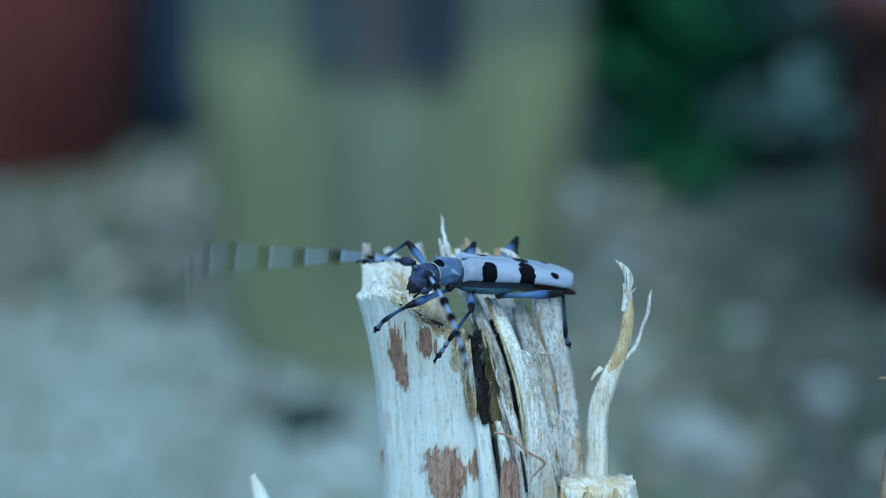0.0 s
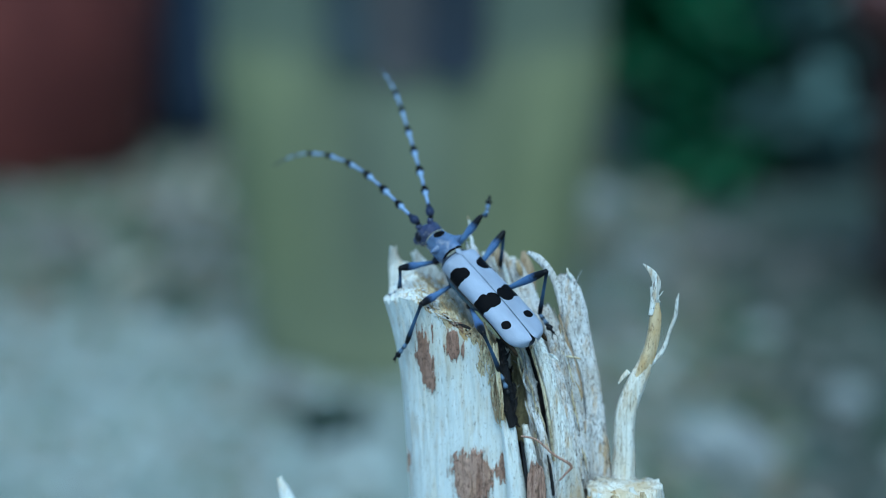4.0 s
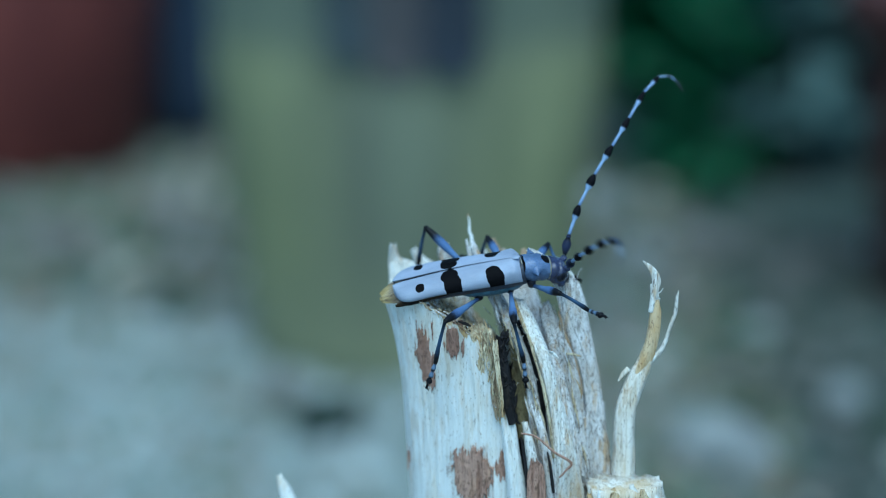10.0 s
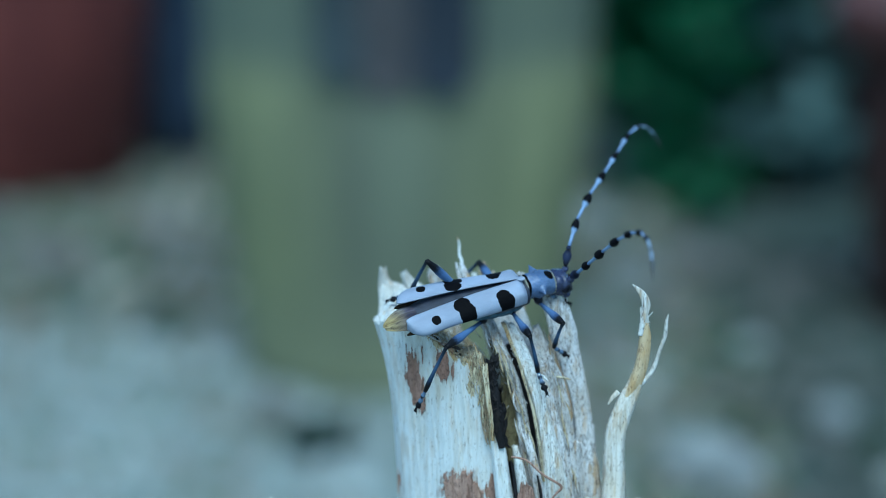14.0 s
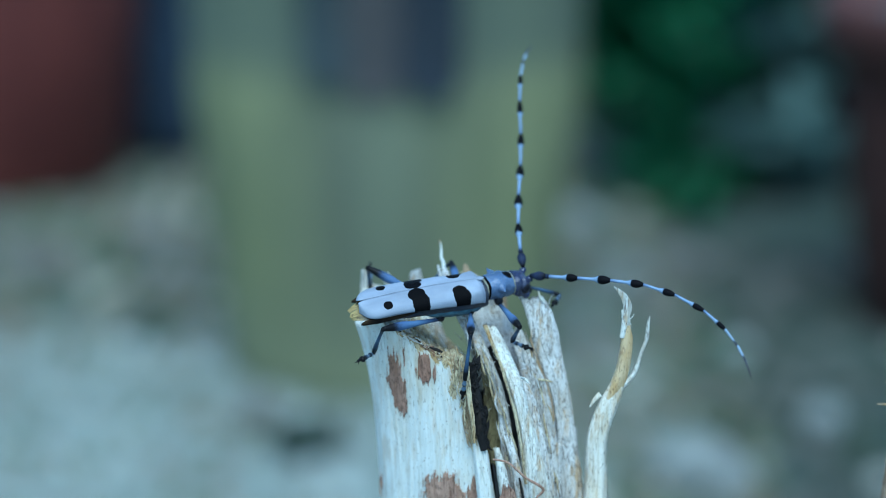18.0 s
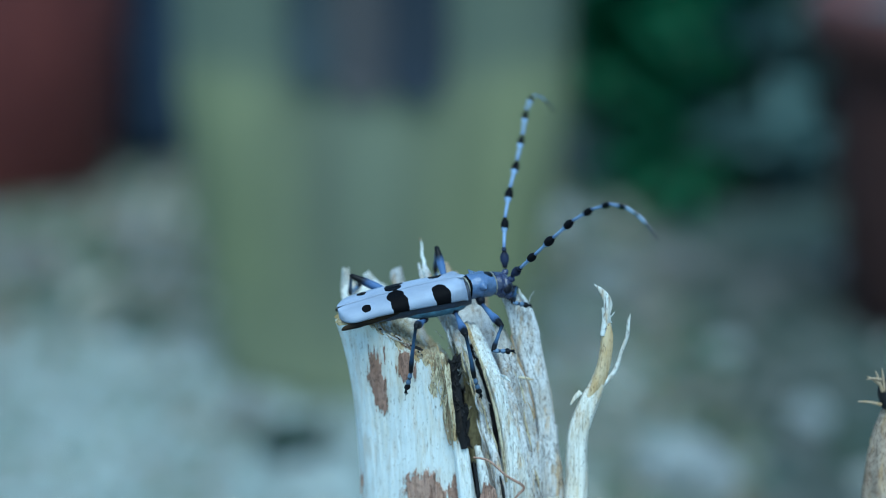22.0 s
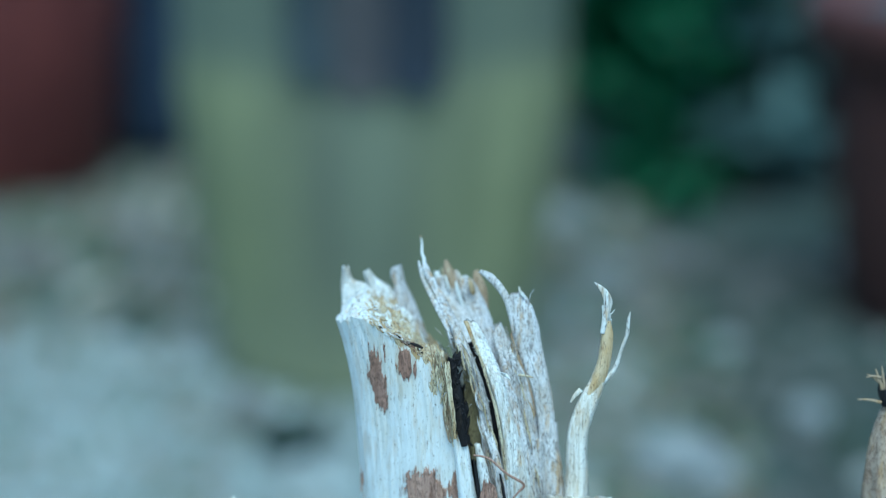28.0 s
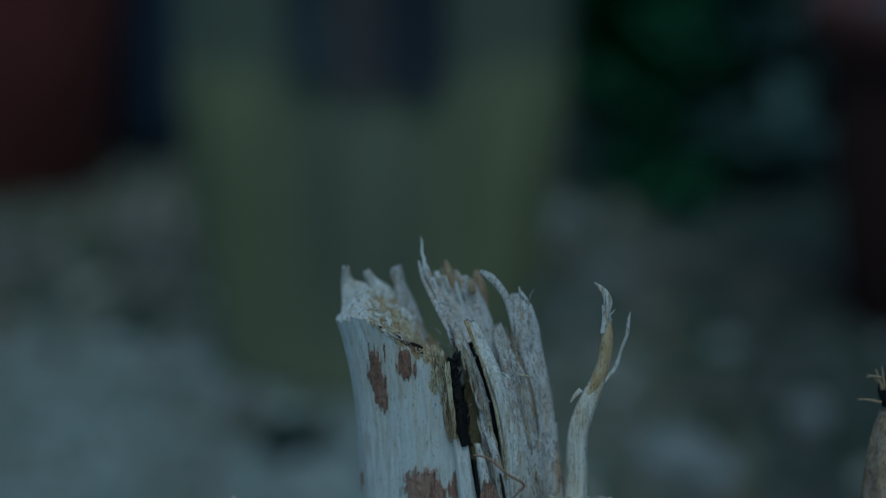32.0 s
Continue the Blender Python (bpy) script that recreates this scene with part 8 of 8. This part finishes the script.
    stance(27.4, (45.84, -6.00, 277.40, 0.00, -50.00, 75.00), (0.0, 0.0), 0.6, 1,
           lf=(42.8, 5.7, 279.0, 41.0, 10.8, 276.6, 39.7, 13.7, 273.2), lm=(39.4, 1.0, 267.9, 39.7, 5.9, 261.2, 40.4, 8.4, 256.5), lh=(39.0, -4.5, 256.8, 39.2, -0.1, 247.9, 39.8, 2.4, 243.2), rf=(54.4, 2.6, 279.0, 58.4, 6.1, 276.6, 61.0, 8.0, 273.2), rm=(54.9, -3.2, 267.9, 57.1, 1.3, 261.2, 57.8, 3.7, 256.5), rh=(52.5, -8.1, 256.8, 54.6, -4.2, 247.9, 55.3, -1.8, 243.2),
           la=(-173.9, 43.5, 173.2, 32.7, 164.1, 19.9, 157.0, 6.3), ra=(176.1, 64.1, 142.6, 62.8, 115.9, 55.9, 98.2, 45.5))
    stance(27.5, (59.36, -8.00, 285.51, 0.00, -52.00, 112.00), (0.0, 0.0), 0.6, 1,
           lf=(49.9, -0.6, 287.5, 45.4, 2.5, 285.2, 42.6, 4.1, 282.0), lm=(49.9, -6.0, 276.2, 47.1, -1.6, 269.7, 46.1, 0.9, 265.0), lh=(52.7, -10.3, 264.9, 50.1, -6.3, 256.2, 49.0, -3.8, 251.6), rf=(61.0, 3.9, 287.5, 62.1, 9.3, 285.2, 63.0, 12.4, 282.0), rm=(64.7, 0.0, 276.2, 63.8, 5.1, 269.7, 62.8, 7.6, 265.0), rh=(65.7, -5.0, 264.9, 64.9, -0.3, 256.2, 63.9, 2.2, 251.6),
           la=(-135.1, 42.8, -148.6, 32.4, -158.1, 19.9, -165.8, 6.6), ra=(-142.9, 63.7, -176.7, 63.5, 154.9, 57.4, 136.0, 47.4))
    stance(27.6, (67.42, -10.00, 291.93, 5.00, -52.00, 108.00), (0.0, 0.0), 0.6, 1,
           lf=(58.1, -2.5, 294.3, 53.5, 0.5, 292.1, 50.5, 2.1, 289.0), lm=(57.5, -8.1, 283.1, 54.4, -3.9, 276.6, 53.1, -1.5, 272.0), lh=(59.8, -12.6, 271.7, 56.7, -8.9, 263.1, 55.4, -6.4, 258.5), rf=(69.2, 2.0, 293.6, 70.1, 7.3, 291.2, 70.9, 10.3, 287.8), rm=(72.3, -2.2, 282.2, 71.0, 2.8, 275.7, 69.8, 5.2, 271.0), rh=(72.7, -7.4, 271.0, 71.5, -2.9, 262.2, 70.2, -0.5, 257.6),
           la=(-133.9, 45.6, -148.2, 35.4, -158.2, 23.0, -165.9, 9.7), ra=(-140.9, 66.6, -178.8, 66.5, 151.2, 59.5, 132.8, 48.6))
    stance(27.7, (74.38, -10.00, 306.32, 5.00, -50.00, 95.00), (0.0, 0.0), 0.6, 1,
           lf=(66.9, -0.5, 308.3, 63.2, 3.4, 306.0, 60.6, 5.5, 302.8), lm=(65.2, -6.3, 297.3, 63.1, -1.7, 290.7, 62.4, 0.8, 286.0), lh=(66.4, -11.5, 286.1, 64.2, -7.5, 277.4, 63.6, -5.0, 272.6), rf=(78.8, 1.3, 307.6, 80.9, 6.2, 305.0, 82.3, 8.9, 301.6), rm=(81.0, -3.8, 296.4, 80.8, 1.1, 289.7, 80.2, 3.6, 285.0), rh=(80.2, -9.4, 285.3, 80.0, -5.0, 276.5, 79.4, -2.5, 271.7),
           la=(-148.8, 46.5, -162.6, 35.8, -172.0, 23.1, -179.2, 9.5), ra=(-158.3, 67.2, 163.9, 65.8, 135.9, 58.0, 118.9, 46.8))
    stance(27.8, (85.45, -10.00, 328.81, 0.00, -45.00, 70.00), (0.0, 0.0), 0.6, 1,
           lf=(83.4, 2.0, 329.5, 82.1, 7.0, 326.7, 80.9, 9.7, 323.1), lm=(79.4, -3.3, 318.9, 79.9, 1.1, 311.8, 80.6, 3.0, 306.9), lh=(78.1, -9.6, 308.3, 78.4, -5.9, 299.1, 79.1, -3.9, 294.2), rf=(94.7, -2.1, 329.5, 99.0, 0.9, 326.7, 101.6, 2.2, 323.1), rm=(94.4, -8.7, 318.9, 96.8, -5.1, 311.8, 97.5, -3.1, 306.9), rh=(91.3, -14.4, 308.3, 93.5, -11.4, 299.1, 94.2, -9.4, 294.2),
           la=(176.5, 45.1, 164.9, 33.2, 157.3, 19.7, 151.5, 5.6), ra=(160.7, 64.6, 129.2, 60.6, 106.6, 52.0, 91.4, 40.9))
    stance(28.2, (190.00, 120.00, 420.00, 0.00, -35.00, 50.00), (0.0, 0.0), 0.6, 1,
           lf=(192.2, 132.0, 418.9, 192.3, 136.7, 415.3, 191.7, 139.1, 411.5), lm=(185.5, 127.0, 409.5, 186.6, 129.9, 401.8, 187.4, 130.9, 396.6), lh=(181.0, 120.2, 400.2, 181.5, 122.3, 390.5, 182.2, 123.2, 385.3), rf=(201.4, 124.2, 418.9, 206.1, 125.1, 415.3, 208.5, 125.0, 411.5), rm=(197.7, 116.7, 409.5, 200.4, 118.4, 401.8, 201.2, 119.3, 396.6), rh=(191.7, 111.2, 400.2, 193.7, 112.0, 390.5, 194.5, 112.9, 385.3),
           la=(146.3, 47.1, 138.3, 33.5, 133.8, 19.0, 130.6, 4.1), ra=(120.5, 63.0, 96.6, 54.5, 80.4, 43.7, 68.8, 31.5))
    stance(29, (600.00, 700.00, 700.00, 0.00, -25.00, 45.00), (0.0, 0.0), 0.6, 1,
           lf=(603.0, 711.5, 697.0, 603.0, 715.7, 692.9, 602.1, 717.7, 688.9), lm=(594.8, 706.1, 689.2, 595.2, 707.9, 681.2, 595.4, 708.1, 675.8), lh=(588.7, 698.6, 681.5, 588.1, 699.4, 671.6, 588.3, 699.6, 666.2), rf=(611.5, 703.0, 697.0, 615.7, 703.0, 692.9, 617.7, 702.1, 688.9), rm=(606.1, 694.8, 689.2, 607.9, 695.2, 681.2, 608.1, 695.4, 675.8), rh=(598.6, 688.7, 681.5, 599.4, 688.1, 671.6, 599.6, 688.3, 666.2),
           la=(130.4, 47.3, 126.8, 32.7, 125.6, 17.6, 125.1, 2.4), ra=(99.6, 58.3, 83.3, 47.1, 71.5, 34.9, 62.3, 22.0))
    stance(32, (2600.00, 3200.00, 1600.00, 0.00, -20.00, 45.00), (0.0, 0.0), 0.6, 1,
           lf=(2602.8, 3211.3, 1596.2, 2602.5, 3215.2, 1591.8, 2601.4, 3217.0, 1587.7), lm=(2594.1, 3205.4, 1589.2, 2594.0, 3206.7, 1581.0, 2593.9, 3206.6, 1575.7), lh=(2587.6, 3197.5, 1582.3, 2586.4, 3197.7, 1572.5, 2586.3, 3197.6, 1567.1), rf=(2611.3, 3202.8, 1596.2, 2615.2, 3202.5, 1591.8, 2617.0, 3201.4, 1587.7), rm=(2605.4, 3194.1, 1589.2, 2606.7, 3194.0, 1581.0, 2606.6, 3193.9, 1575.7), rh=(2597.5, 3187.6, 1582.3, 2597.7, 3186.4, 1572.5, 2597.6, 3186.3, 1567.1),
           la=(125.1, 46.6, 123.7, 31.8, 124.0, 16.7, 124.9, 1.5), ra=(93.7, 55.2, 80.3, 43.1, 70.1, 30.4, 61.8, 17.2))

    times = sorted({round(0.25 * i, 3) for i in range(129) if not 27 < 0.25 * i < 28.5} | {round(27 + i / 30, 4) for i in range(36)} | {28.3, 28.6} | {round(t + k / FPS, 4) for t, _ in SWINGS for k in (-1, 1) if t + k > 0})
    keys = {k: [] for k in BP if k not in ("abdomen",)}
    root = []
    total = sum(SEG)
    for n, t in enumerate(times):
        flat, q = at_time(t)
        body = Matrix.Translation(flat[:3]) @ q.to_matrix().to_4x4()
        root.append((t, body))
        inv = body.inverted()
        pts = [Vector(flat[3 + 3 * i:6 + 3 * i]) for i in range(18)]
        dirs = [Vector(flat[57 + 3 * i:60 + 3 * i]) for i in range(8)]
        for t0, swing in SWINGS:
            step = (t - t0) * FPS
            if abs(step) < 1.01:
                dirs = [Matrix.Rotation(radians(swing[i // 4] * step), 3, "Y") @ d for i, d in enumerate(dirs)]
        nod, turn, gape, spread = flat[81:85]
        slack = min(1, max(0, (gape - 0.6) / 1.6))
        gape = 0.12 + max(0, gape - 0.12) * min(1, max(0, (gape - 1.6) / 1.4))
        neck = pose(0, 0, 0, 0, nod, turn)
        keys["thorax"].append((t, neck))
        # wing cases swing out and up at their hinges, the flying wings beat
        beat = 35 * math.sin(2 * math.pi * 0.37 * n) if spread > 0.5 else 0
        for s, k in ((1, "l"), (-1, "r")):
            hinge = Vector((-0.3 * MM, s * 2.6 * MM, -0.6 * MM))
            out = gape + 84 * spread
            turn_e = pose(0, 0, 0, s * 55 * spread, 0, -s * out)
            keys["elytron_" + k].append((t, Matrix.Translation(hinge) @ turn_e @ Matrix.Translation(-hinge)))
            root_w = Vector((-1.5 * MM, s * 1.2 * MM, -1.4 * MM))
            turn_w = pose(0, 0, 0, s * beat, 0, s * (0.35 * gape - 80 * spread))
            slide = Vector(((2.7 - 4.2 * slack) * MM * (1 - spread), 0, (0.25 - 0.5 * slack) * MM))
            keys["wing_" + k].append((t, Matrix.Translation(root_w + slide) @ turn_w @ Matrix.Translation(-root_w)))
        for i, k in enumerate(LEGS):
            side = 1 if k[0] == "l" else -1
            c = Vector(COXA[k[1]]) * MM
            c.y *= side
            if k[1] == "f":
                c = neck @ c
            up = Vector((0, 0, 1))
            for j, bone in enumerate(BONES[k[1]]):
                goal = inv @ pts[3 * i + j]
                m = along(c, goal, up)
                keys[k + str(j)].append((t, m))
                c = c + (goal - c).normalized() * bone * MM
        for a, side in ((0, 1), (1, -1)):
            c = neck @ (Vector((9.0, 1.4 * side, -0.75)) * MM)
            run = 0.0
            for j, length in enumerate(SEG):
                u = (run + length / 2) / total * 3
                i = min(int(u), 2)
                d = dirs[4 * a + i].lerp(dirs[4 * a + i + 1], u - i)
                d = (inv.to_3x3() @ d).normalized()
                m = along(c, c + d, Vector((0, 0, 1)) if abs(d.z) < 0.95 else Vector((1, 0, 0)))
                keys["lr"[a] + "a%d" % j].append((t, m))
                c = c + d * length * MM
                run += length
    walk(beetle, root)
    for k, rows in keys.items():
        walk(BP[k], rows)


motions()
